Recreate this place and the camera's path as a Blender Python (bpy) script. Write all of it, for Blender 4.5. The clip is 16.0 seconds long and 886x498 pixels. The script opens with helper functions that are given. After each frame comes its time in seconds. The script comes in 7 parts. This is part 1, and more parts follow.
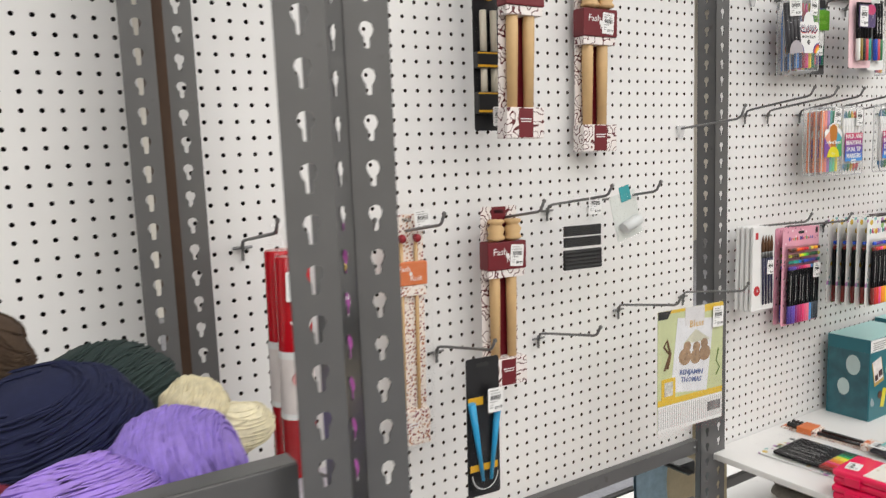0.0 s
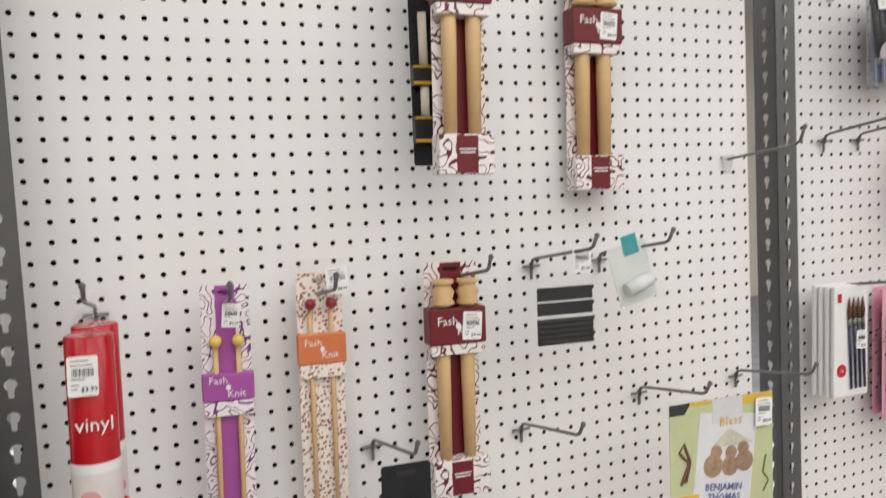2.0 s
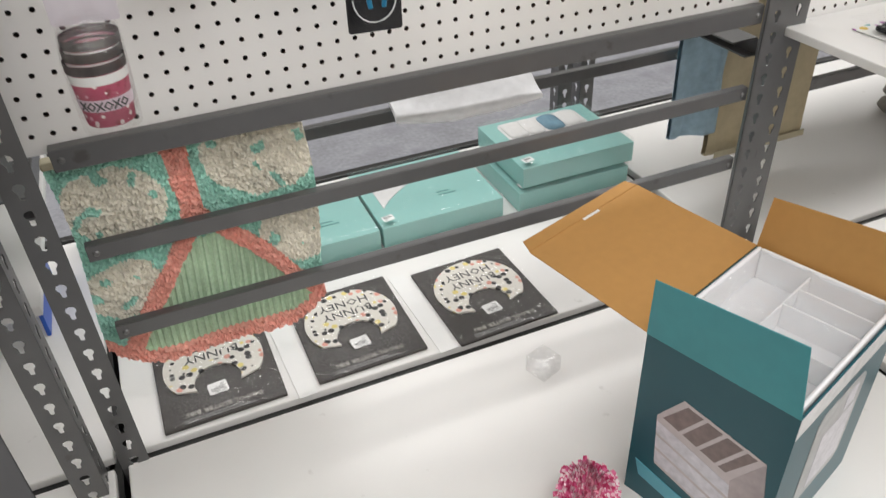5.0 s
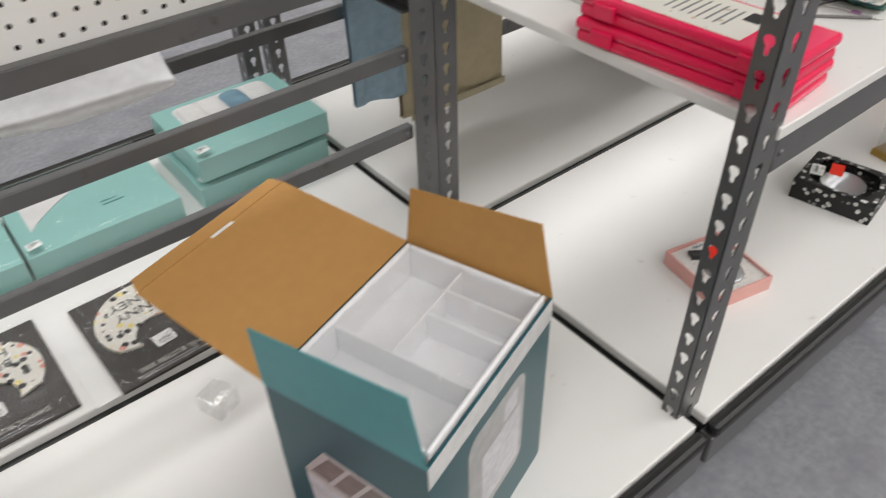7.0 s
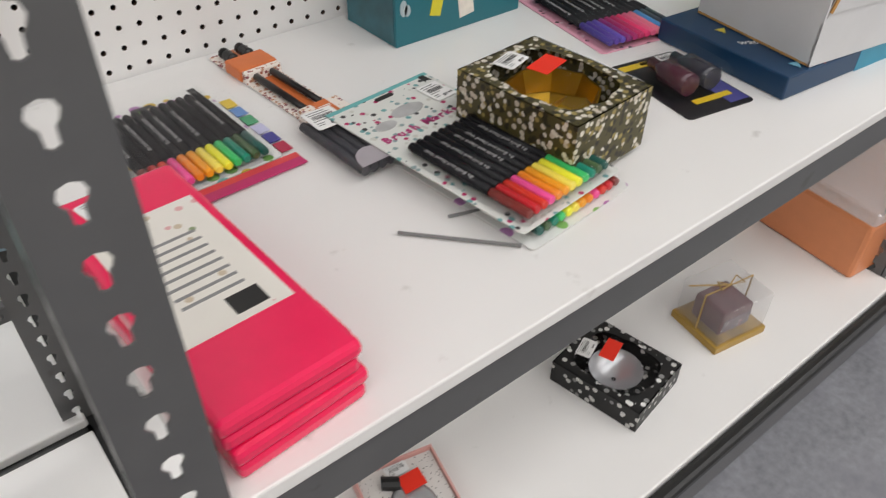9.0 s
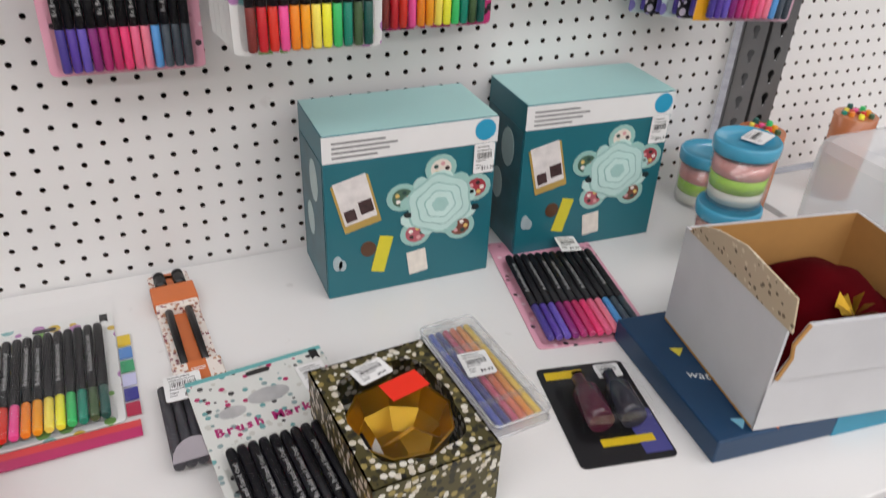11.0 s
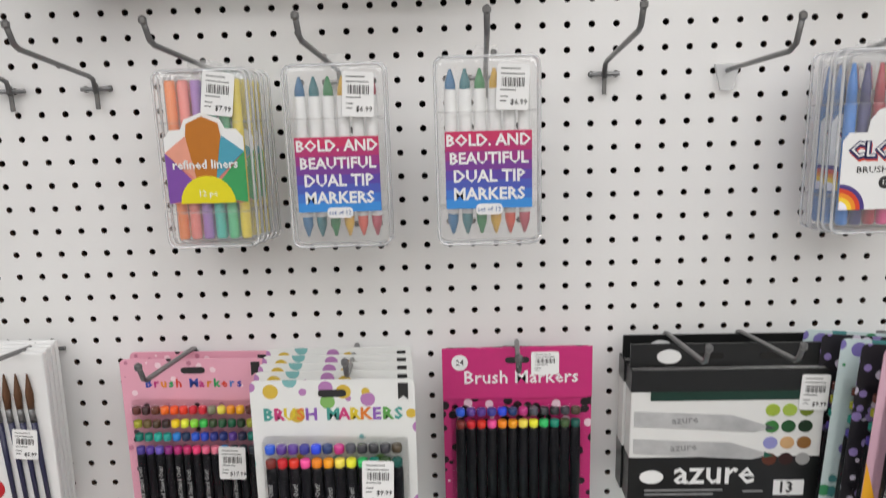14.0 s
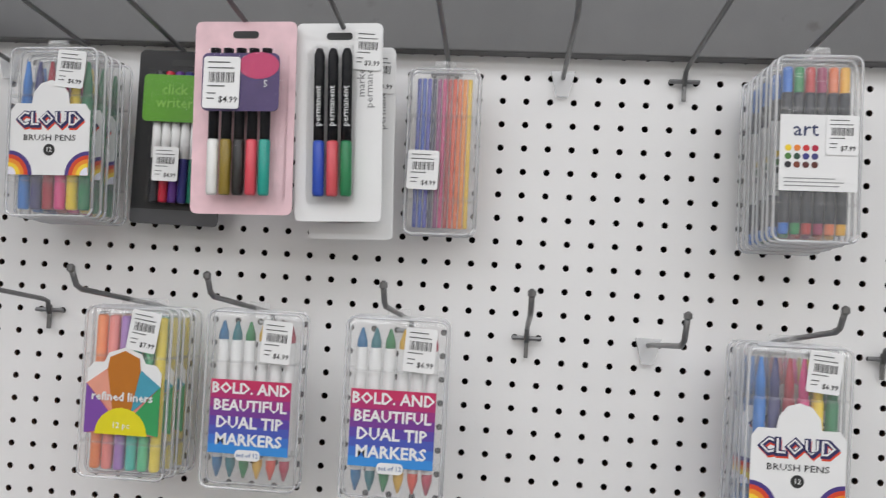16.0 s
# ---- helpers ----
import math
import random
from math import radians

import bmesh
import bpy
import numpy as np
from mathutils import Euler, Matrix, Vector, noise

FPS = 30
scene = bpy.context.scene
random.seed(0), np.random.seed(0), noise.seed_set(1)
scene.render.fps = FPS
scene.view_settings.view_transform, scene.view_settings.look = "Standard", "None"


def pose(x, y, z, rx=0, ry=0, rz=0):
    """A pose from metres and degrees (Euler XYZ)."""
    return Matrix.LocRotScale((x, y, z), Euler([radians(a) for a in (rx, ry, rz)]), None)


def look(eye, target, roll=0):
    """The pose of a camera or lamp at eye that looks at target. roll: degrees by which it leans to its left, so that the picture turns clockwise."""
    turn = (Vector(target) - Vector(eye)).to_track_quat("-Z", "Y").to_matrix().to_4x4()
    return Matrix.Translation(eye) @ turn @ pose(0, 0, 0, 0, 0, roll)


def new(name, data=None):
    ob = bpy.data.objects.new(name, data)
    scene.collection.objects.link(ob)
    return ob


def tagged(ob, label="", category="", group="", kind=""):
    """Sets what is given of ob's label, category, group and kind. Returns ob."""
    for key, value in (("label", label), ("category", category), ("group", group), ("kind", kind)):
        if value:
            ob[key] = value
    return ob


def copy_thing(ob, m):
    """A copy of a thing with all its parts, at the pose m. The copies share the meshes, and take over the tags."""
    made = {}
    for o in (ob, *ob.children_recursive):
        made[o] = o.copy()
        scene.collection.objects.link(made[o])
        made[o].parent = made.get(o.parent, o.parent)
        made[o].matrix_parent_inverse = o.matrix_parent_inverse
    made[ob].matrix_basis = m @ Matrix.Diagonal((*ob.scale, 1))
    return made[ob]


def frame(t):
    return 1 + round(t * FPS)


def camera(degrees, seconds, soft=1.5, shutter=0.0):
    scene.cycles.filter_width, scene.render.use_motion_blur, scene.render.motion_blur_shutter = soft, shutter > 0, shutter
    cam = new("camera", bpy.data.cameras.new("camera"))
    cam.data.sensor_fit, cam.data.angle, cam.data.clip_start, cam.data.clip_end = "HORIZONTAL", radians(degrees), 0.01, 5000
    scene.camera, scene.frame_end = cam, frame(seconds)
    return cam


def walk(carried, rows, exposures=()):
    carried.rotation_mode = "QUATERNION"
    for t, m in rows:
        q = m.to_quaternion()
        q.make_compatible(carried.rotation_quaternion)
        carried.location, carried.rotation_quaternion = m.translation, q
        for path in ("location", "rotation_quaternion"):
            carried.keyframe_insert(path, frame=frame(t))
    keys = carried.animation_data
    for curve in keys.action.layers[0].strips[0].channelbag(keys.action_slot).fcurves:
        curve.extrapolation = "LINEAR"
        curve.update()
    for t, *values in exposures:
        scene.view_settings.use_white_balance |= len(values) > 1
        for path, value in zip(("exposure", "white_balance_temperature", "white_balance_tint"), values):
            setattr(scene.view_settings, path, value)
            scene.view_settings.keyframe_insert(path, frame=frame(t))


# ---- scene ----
PATH = [
    (0, (-1.367, -1.172, 1.432), (-0.297, 0.498, 1.173), -2.2),
    (0.5, (-1.223, -1.173, 1.447), (-0.178, 0.527, 1.296), -1.8),
    (1, (-1.102, -1.129, 1.468), (-0.095, 0.598, 1.424), -2.2),
    (1.5, (-1.001, -1.071, 1.469), (-0.066, 0.697, 1.445), -2.6),
    (2, (-0.947, -1.052, 1.422), (-0.187, 0.792, 1.279), -2.8),
    (2.5, (-0.9, -1.046, 1.361), (-0.291, 0.823, 0.997), -3.2),
    (3, (-0.881, -1.036, 1.284), (-0.35, 0.804, 0.707), -3.4),
    (3.5, (-0.889, -1.026, 1.241), (-0.37, 0.743, 0.464), -3.4),
    (4, (-0.9, -1.019, 1.21), (-0.371, 0.668, 0.274), -3.1),
    (4.2, (-0.906, -1.017, 1.199), (-0.371, 0.639, 0.214), -3.0),
    (6.3, (-0.866, -0.955, 1.071), (-0.091, 0.344, -0.237), -2.5),
    (6.5, (-0.792, -0.953, 1.078), (0.026, 0.322, -0.227), -2.4),
    (7, (-0.575, -0.95, 1.099), (0.357, 0.261, -0.192), -1.9),
    (7.5, (-0.384, -0.923, 1.104), (0.63, 0.239, -0.169), -1.2),
    (8, (-0.202, -0.883, 1.097), (0.845, 0.251, -0.174), -0.3),
    (8.2, (-0.148, -0.886, 1.097), (0.899, 0.244, -0.179), -0.0),
    (10.3, (0.384, -0.943, 1.182), (1.154, 0.395, -0.09), 3.6),
    (10.5, (0.404, -0.927, 1.197), (1.17, 0.469, -0.013), 3.9),
    (11, (0.445, -0.913, 1.237), (1.124, 0.641, 0.176), 2.5),
    (11.5, (0.493, -0.928, 1.282), (1.067, 0.762, 0.379), 1.7),
    (12, (0.519, -0.93, 1.314), (0.975, 0.853, 0.529), 1.1),
    (12.5, (0.572, -0.941, 1.346), (0.913, 0.91, 0.67), 0.7),
    (13, (0.626, -0.942, 1.377), (0.861, 0.956, 0.789), 0.2),
    (13.5, (0.685, -0.868, 1.427), (0.804, 1.055, 0.891), -1.0),
    (14, (0.734, -0.813, 1.486), (0.7, 1.139, 1.051), -1.7),
    (14.5, (0.783, -0.806, 1.508), (0.644, 1.171, 1.241), -0.2),
    (15, (0.799, -0.8, 1.527), (0.589, 1.186, 1.419), 1.5),
    (15.5, (0.833, -0.806, 1.548), (0.605, 1.181, 1.541), 2.7),
    (16, (0.866, -0.816, 1.56), (0.701, 1.176, 1.605), 3.0),
]
cam = camera(60.8, 16.0, 1.2, 0.3)
walk(cam, [(t, look(eye, target, roll)) for t, eye, target, roll in PATH], [(0, 0.05, 6500, 10), (1.6, 0, 6500, 10), (2.5, -0.12, 6500, 10), (3.5, 0, 6500, 10), (4.2, 0, 6500, 10), (6.3, -0.2, 6500, 10), (8.2, -0.27, 6500, 10), (10.3, -0.3, 6350, 14), (12, -0.06, 6400, 13), (13, 0.0, 6450, 10), (14.5, -0.25, 6250, 11), (16, -0.28, 6150, 11)])

# ---- world and light ----
world = bpy.data.worlds.new("world")
scene.world = world
world.use_nodes = True
world.node_tree.nodes["Background"].inputs[0].default_value = (0.9, 0.95, 1.0, 1)
world.node_tree.nodes["Background"].inputs[1].default_value = 0.25


def strip_light(x, y, z, sx, sy, power):
    lamp = bpy.data.lights.new("ceiling_strip", "AREA")
    lamp.shape, lamp.size, lamp.size_y, lamp.energy, lamp.color = "RECTANGLE", sx, sy, power, (1.0, 0.985, 0.965)
    ob = new("ceiling_strip", lamp)
    ob.matrix_world = pose(x, y, z)


# rows of fluorescent strips over the aisles
for ly, lp in ((-1.75, 35), (-4.0, 39), (1.9, 70)):
    for lx in (-3.2, -0.6, 2.0, 4.6):
        strip_light(lx, ly, 3.3, 2.4, 1.2, lp)


# ---- materials ----
def lin(h):
    c = [int(h[i:i + 2], 16) / 255 for i in (0, 2, 4)]
    return tuple(v / 12.92 if v < 0.04045 else ((v + 0.055) / 1.055) ** 2.4 for v in c)


MATS = {}


def M(name, col, rough=0.5, metal=0.0, var=0.08, scale=40.0, bump=0.0, bscale=300.0, spec=0.5, dirt=None, coat=0.0):
    """A surface with two scales of colour variation, gloss variation and fine relief."""
    if name in MATS:
        return MATS[name]
    if isinstance(col, str):
        col = lin(col)
    m = bpy.data.materials.new(name)
    m.use_nodes = True
    nt = m.node_tree
    b = nt.nodes["Principled BSDF"]
    tc = nt.nodes.new("ShaderNodeTexCoord")
    n1, n2 = nt.nodes.new("ShaderNodeTexNoise"), nt.nodes.new("ShaderNodeTexNoise")
    n1.inputs["Scale"].default_value, n1.inputs["Detail"].default_value = scale, 4
    n2.inputs["Scale"].default_value, n2.inputs["Detail"].default_value = scale / 9, 3
    add = nt.nodes.new("ShaderNodeMath")
    add.operation = "ADD"
    r = nt.nodes.new("ShaderNodeMapRange")
    r.inputs[1].default_value, r.inputs[2].default_value = 0.6, 1.4
    r.inputs[3].default_value, r.inputs[4].default_value = 1 - var, 1 + var
    mul = nt.nodes.new("ShaderNodeVectorMath")
    mul.operation = "SCALE"
    mul.inputs[0].default_value = col
    for n in (n1, n2):
        nt.links.new(tc.outputs["Object"], n.inputs["Vector"])
    nt.links.new(n1.outputs["Fac"], add.inputs[0])
    nt.links.new(n2.outputs["Fac"], add.inputs[1])
    nt.links.new(add.outputs[0], r.inputs[0])
    nt.links.new(r.outputs[0], mul.inputs["Scale"])
    out = mul.outputs[0]
    if dirt:
        dcol, dscale, lo, hi = dirt
        n3 = nt.nodes.new("ShaderNodeTexNoise")
        n3.inputs["Scale"].default_value, n3.inputs["Detail"].default_value = dscale, 8
        nt.links.new(tc.outputs["Object"], n3.inputs["Vector"])
        rr = nt.nodes.new("ShaderNodeMapRange")
        rr.inputs[1].default_value, rr.inputs[2].default_value = lo, hi
        nt.links.new(n3.outputs["Fac"], rr.inputs[0])
        mx = nt.nodes.new("ShaderNodeMix")
        mx.data_type = "RGBA"
        mx.inputs[7].default_value = (*dcol, 1)
        nt.links.new(rr.outputs[0], mx.inputs[0])
        nt.links.new(out, mx.inputs[6])
        out = mx.outputs[2]
    nt.links.new(out, b.inputs["Base Color"])
    b.inputs["Roughness"].default_value, b.inputs["Metallic"].default_value = rough, metal
    b.inputs["Specular IOR Level"].default_value = spec
    b.inputs["Coat Weight"].default_value = coat
    if bump:
        n4 = nt.nodes.new("ShaderNodeTexNoise")
        n4.inputs["Scale"].default_value, n4.inputs["Detail"].default_value = bscale, 3
        nt.links.new(tc.outputs["Object"], n4.inputs["Vector"])
        bp = nt.nodes.new("ShaderNodeBump")
        bp.inputs["Strength"].default_value, bp.inputs["Distance"].default_value = bump, 0.002
        nt.links.new(n4.outputs["Fac"], bp.inputs["Height"])
        nt.links.new(bp.outputs[0], b.inputs["Normal"])
    MATS[name] = m
    return m


def clear(name, tint=(1, 1, 1), gloss=0.1, rough=0.08, milk=0.0, wrinkle=0.0):
    """Thin clear plastic: see-through, with a glossy skin and a little milkiness."""
    if name in MATS:
        return MATS[name]
    m = bpy.data.materials.new(name)
    m.use_nodes = True
    nt = m.node_tree
    nt.nodes.remove(nt.nodes["Principled BSDF"])
    t, g, d = nt.nodes.new("ShaderNodeBsdfTransparent"), nt.nodes.new("ShaderNodeBsdfGlossy"), nt.nodes.new("ShaderNodeBsdfDiffuse")
    t.inputs[0].default_value, g.inputs["Roughness"].default_value = (*tint, 1), rough
    d.inputs[0].default_value = (0.85, 0.86, 0.87, 1)
    a, b = nt.nodes.new("ShaderNodeMixShader"), nt.nodes.new("ShaderNodeMixShader")
    a.inputs[0].default_value, b.inputs[0].default_value = milk, gloss
    nt.links.new(t.outputs[0], a.inputs[1]), nt.links.new(d.outputs[0], a.inputs[2])
    nt.links.new(a.outputs[0], b.inputs[1]), nt.links.new(g.outputs[0], b.inputs[2])
    nt.links.new(b.outputs[0], nt.nodes["Material Output"].inputs[0])
    tc, n = nt.nodes.new("ShaderNodeTexCoord"), nt.nodes.new("ShaderNodeTexNoise")
    n.inputs["Scale"].default_value, n.inputs["Detail"].default_value = 55, 3
    bp = nt.nodes.new("ShaderNodeBump")
    bp.inputs["Strength"].default_value, bp.inputs["Distance"].default_value = wrinkle, 0.004
    nt.links.new(tc.outputs["Object"], n.inputs["Vector"]), nt.links.new(n.outputs["Fac"], bp.inputs["Height"])
    nt.links.new(bp.outputs[0], g.inputs["Normal"])
    MATS[name] = m
    return m


def spots(name, base, cols, scale, size=0.35, rough=0.5):
    """Printed pattern of scattered blots on a base colour."""
    if name in MATS:
        return MATS[name]
    m = M(name, base, rough, var=0.03)
    nt = m.node_tree
    b = nt.nodes["Principled BSDF"]
    tc = nt.nodes["Texture Coordinate"]
    v = nt.nodes.new("ShaderNodeTexVoronoi")
    v.inputs["Scale"].default_value = scale
    nt.links.new(tc.outputs["Object"], v.inputs["Vector"])
    ramp = nt.nodes.new("ShaderNodeValToRGB")
    ramp.color_ramp.interpolation = "CONSTANT"
    while len(ramp.color_ramp.elements) < len(cols):
        ramp.color_ramp.elements.new(0.5)
    for i, c in enumerate(cols):
        ramp.color_ramp.elements[i].position, ramp.color_ramp.elements[i].color = i / len(cols), (*lin(c), 1)
    sep = nt.nodes.new("ShaderNodeSeparateColor")
    nt.links.new(v.outputs["Color"], sep.inputs[0]), nt.links.new(sep.outputs[0], ramp.inputs[0])
    less = nt.nodes.new("ShaderNodeMath")
    less.operation = "LESS_THAN"
    less.inputs[1].default_value = size
    nt.links.new(v.outputs["Distance"], less.inputs[0])
    mx = nt.nodes.new("ShaderNodeMix")
    mx.data_type = "RGBA"
    old = b.inputs["Base Color"].links[0].from_socket
    nt.links.new(less.outputs[0], mx.inputs[0]), nt.links.new(old, mx.inputs[6]), nt.links.new(ramp.outputs[0], mx.inputs[7])
    nt.links.new(mx.outputs[2], b.inputs["Base Color"])
    return m


def swirls(name, base, ink, scale, rough=0.45):
    """Printed card with thin curling lines."""
    if name in MATS:
        return MATS[name]
    m = M(name, base, rough, var=0.03)
    nt = m.node_tree
    b, tc = nt.nodes["Principled BSDF"], nt.nodes["Texture Coordinate"]
    w = nt.nodes.new("ShaderNodeTexNoise")
    w.inputs["Scale"].default_value, w.inputs["Detail"].default_value = scale * 2.2, 0.5
    nt.links.new(tc.outputs["Object"], w.inputs["Vector"])
    turn = nt.nodes.new("ShaderNodeMath")
    turn.operation = "MULTIPLY"
    turn.inputs[1].default_value = 34
    wave = nt.nodes.new("ShaderNodeMath")
    wave.operation = "SINE"
    nt.links.new(w.outputs["Fac"], turn.inputs[0]), nt.links.new(turn.outputs[0], wave.inputs[0])
    gt = nt.nodes.new("ShaderNodeMath")
    gt.operation = "GREATER_THAN"
    gt.inputs[1].default_value = 0.78
    nt.links.new(wave.outputs[0], gt.inputs[0])
    mx = nt.nodes.new("ShaderNodeMix")
    mx.data_type = "RGBA"
    mx.inputs[7].default_value = (*lin(ink), 1)
    old = b.inputs["Base Color"].links[0].from_socket
    nt.links.new(gt.outputs[0], mx.inputs[0]), nt.links.new(old, mx.inputs[6])
    nt.links.new(mx.outputs[2], b.inputs["Base Color"])
    return m


PEG = M("white_hardboard", (0.80, 0.795, 0.785), 0.38, var=0.025, scale=8, bump=0.05, bscale=200, dirt=((0.45, 0.42, 0.38), 14, 0.70, 0.86))
STEEL = M("grey_painted_steel", (0.088, 0.088, 0.089), 0.30, var=0.14, scale=22, bump=0.06, bscale=500, spec=0.8, dirt=((0.05, 0.047, 0.043), 30, 0.66, 0.75))
HOOKM = M("zinc_hook_wire", (0.19, 0.19, 0.19), 0.35, 0.7, var=0.15, scale=120)
SHELFM = M("white_melamine", (0.80, 0.79, 0.775), 0.32, var=0.03, scale=5, bump=0.03, bscale=120, dirt=((0.5, 0.48, 0.45), 26, 0.69, 0.82))
BLACK = M("black_rubber", (0.012, 0.012, 0.012), 0.4, var=0.2)
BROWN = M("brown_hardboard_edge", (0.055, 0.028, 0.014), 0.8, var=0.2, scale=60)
# near-black stand-in for the shade inside holes and slots
DARK = M("hole_shade", (0.012, 0.011, 0.010), 0.9)
FLOORM = M("polished_grey_concrete", (0.25, 0.254, 0.278), 0.45, var=0.3, scale=70, bump=0.1, bscale=90, dirt=((0.19, 0.19, 0.215), 8, 0.5, 0.72))
WALLM = M("cream_wall_paint", (0.72, 0.68, 0.60), 0.7, var=0.04, scale=3)
CEILM = M("ceiling_board", (0.75, 0.74, 0.71), 0.8, var=0.05, scale=30)
WHITE = M("white_card", (0.80, 0.80, 0.79), 0.42, var=0.02)
TAGM = M("price_tag_paper", (0.84, 0.84, 0.83), 0.55, var=0.02)
INK = M("black_print", (0.02, 0.02, 0.02), 0.5)
GREYINK = M("grey_print", (0.25, 0.25, 0.25), 0.5)
PENB = M("black_pen_barrel", (0.007, 0.007, 0.009), 0.42, var=0.1, spec=0.18)
BLIS = clear("blister_plastic", gloss=0.011, rough=0.06, milk=0.0, wrinkle=0.5)
FILM = clear("shrink_film", gloss=0.024, rough=0.1, milk=0.0, wrinkle=1.0)
CASE = clear("milky_case_plastic", gloss=0.06, rough=0.12, milk=0.10, wrinkle=0.3)
RIM = clear("case_rim_plastic", gloss=0.16, rough=0.15, milk=0.42)
KRAFT = M("kraft_board", lin("b98a4e"), 0.75, var=0.06, scale=60, bump=0.05)
WOOD = M("pale_birch", lin("d0ad7c"), 0.45, var=0.1, scale=50)
TEAL = M("teal_print", lin("1f6a76"), 0.33, var=0.05, scale=20)
TEALD = M("dark_teal_print", lin("1c515b"), 0.35, var=0.05, scale=20)
AQUA = M("pale_aqua_print", lin("a9d6d4"), 0.35, var=0.03, scale=20)
MAROON = M("maroon_print", lin("6a0f1c"), 0.45, var=0.06)
RED = M("red_vinyl", lin("b3121f"), 0.22, var=0.05)
REDTAG = M("red_clearance_tag", lin("f03018"), 0.5, var=0.02)


def C(h, rough=0.35):
    return M("plastic_" + h, h, rough, var=0.05, scale=90)


# ---- mesh building ----
class G:
    """Collects verts and faces of one part."""

    def __init__(self):
        self.v, self.f = [], []

    def add(self, vs, fs, m=None):
        n = len(self.v)
        self.v += [tuple(m @ Vector(p)) if m else tuple(p) for p in vs]
        self.f += [tuple(i + n for i in q) for q in fs]
        return self

    def box(self, x0, x1, y0, y1, z0, z1, m=None, c=0.0):
        if c <= 0:
            vs = [(x, y, z) for z in (z0, z1) for y in (y0, y1) for x in (x0, x1)]
            return self.add(vs, [(0, 2, 3, 1), (4, 5, 7, 6), (0, 1, 5, 4), (1, 3, 7, 5), (3, 2, 6, 7), (2, 0, 4, 6)], m)
        bm = bmesh.new()
        bmesh.ops.create_cube(bm, size=1)
        for q in bm.verts:
            q.co = Vector(((x0 + x1) / 2 + q.co.x * (x1 - x0), (y0 + y1) / 2 + q.co.y * (y1 - y0), (z0 + z1) / 2 + q.co.z * (z1 - z0)))
        bmesh.ops.bevel(bm, geom=bm.edges[:], offset=c, segments=2, affect="EDGES", profile=0.5)
        bm.verts.index_update()
        self.add([q.co.copy() for q in bm.verts], [[q.index for q in f.verts] for f in bm.faces], m)
        bm.free()
        return self

    def prism(self, pts, y0, y1, m=None, c=0.0):
        """A flat outline in x, z drawn out from y0 (front) to y1 (back), the front edge chamfered by c."""
        n = len(pts)
        cx, cz = sum(p[0] for p in pts) / n, sum(p[1] for p in pts) / n
        rings = [(y1, 1.0), (y0, 1.0)]
        if c > 0:
            w = max(max(abs(p[0] - cx) for p in pts), 1e-4)
            rings = [(y1, 1.0), (y0 + c, 1.0), (y0, 1 - c / w)]
        vs = [(cx + (p[0] - cx) * s, y, cz + (p[1] - cz) * s) for y, s in rings for p in pts]
        fs = [tuple(range(n - 1, -1, -1)), tuple((len(rings) - 1) * n + i for i in range(n))]
        for k in range(len(rings) - 1):
            fs += [(k * n + i, k * n + (i + 1) % n, (k + 1) * n + (i + 1) % n, (k + 1) * n + i) for i in range(n)]
        return self.add(vs, fs, m)

    def lathe(self, prof, n=14, m=None, cap=True):
        """Turns a profile of (radius, height) about z."""
        vs = [(r * math.cos(2 * math.pi * i / n), r * math.sin(2 * math.pi * i / n), z) for r, z in prof for i in range(n)]
        fs = [(k * n + i, k * n + (i + 1) % n, (k + 1) * n + (i + 1) % n, (k + 1) * n + i) for k in range(len(prof) - 1) for i in range(n)]
        if cap:
            fs += [tuple(range(n - 1, -1, -1)), tuple((len(prof) - 1) * n + i for i in range(n))]
        return self.add(vs, fs, m)

    def rod(self, p, q, r0, r1=None, n=8):
        p, q = Vector(p), Vector(q)
        m = Matrix.Translation(p) @ (q - p).to_track_quat("Z", "Y").to_matrix().to_4x4()
        return self.lathe([(r0, 0), (r0 if r1 is None else r1, (q - p).length)], n, m)

    def tube(self, pts, r, n=8):
        pts = [Vector(p) for p in pts]
        vs, fs = [], []
        for i, p in enumerate(pts):
            d = (pts[min(i + 1, len(pts) - 1)] - pts[max(i - 1, 0)]).normalized()
            a = d.cross(Vector((1, 0, 0.013))).normalized()
            b = d.cross(a)
            vs += [p + (a * math.cos(2 * math.pi * k / n) + b * math.sin(2 * math.pi * k / n)) * r for k in range(n)]
        for i in range(len(pts) - 1):
            fs += [(i * n + k, i * n + (k + 1) % n, (i + 1) * n + (k + 1) % n, (i + 1) * n + k) for k in range(n)]
        fs += [tuple(range(n)), tuple((len(pts) - 1) * n + k for k in range(n - 1, -1, -1))]
        return self.add(vs, fs)


def rrect(x0, x1, z0, z1, r, k=4):
    out = []
    for cx, cz, a in ((x1 - r, z1 - r, 0), (x0 + r, z1 - r, 90), (x0 + r, z0 + r, 180), (x1 - r, z0 + r, 270)):
        out += [(cx + r * math.cos(math.radians(a + 90 * i / k)), cz + r * math.sin(math.radians(a + 90 * i / k))) for i in range(k + 1)]
    return out[::-1]


def disc(cx, cz, rx, rz, n=18):
    return [(cx + rx * math.cos(-2 * math.pi * i / n), cz + rz * math.sin(-2 * math.pi * i / n)) for i in range(n)]


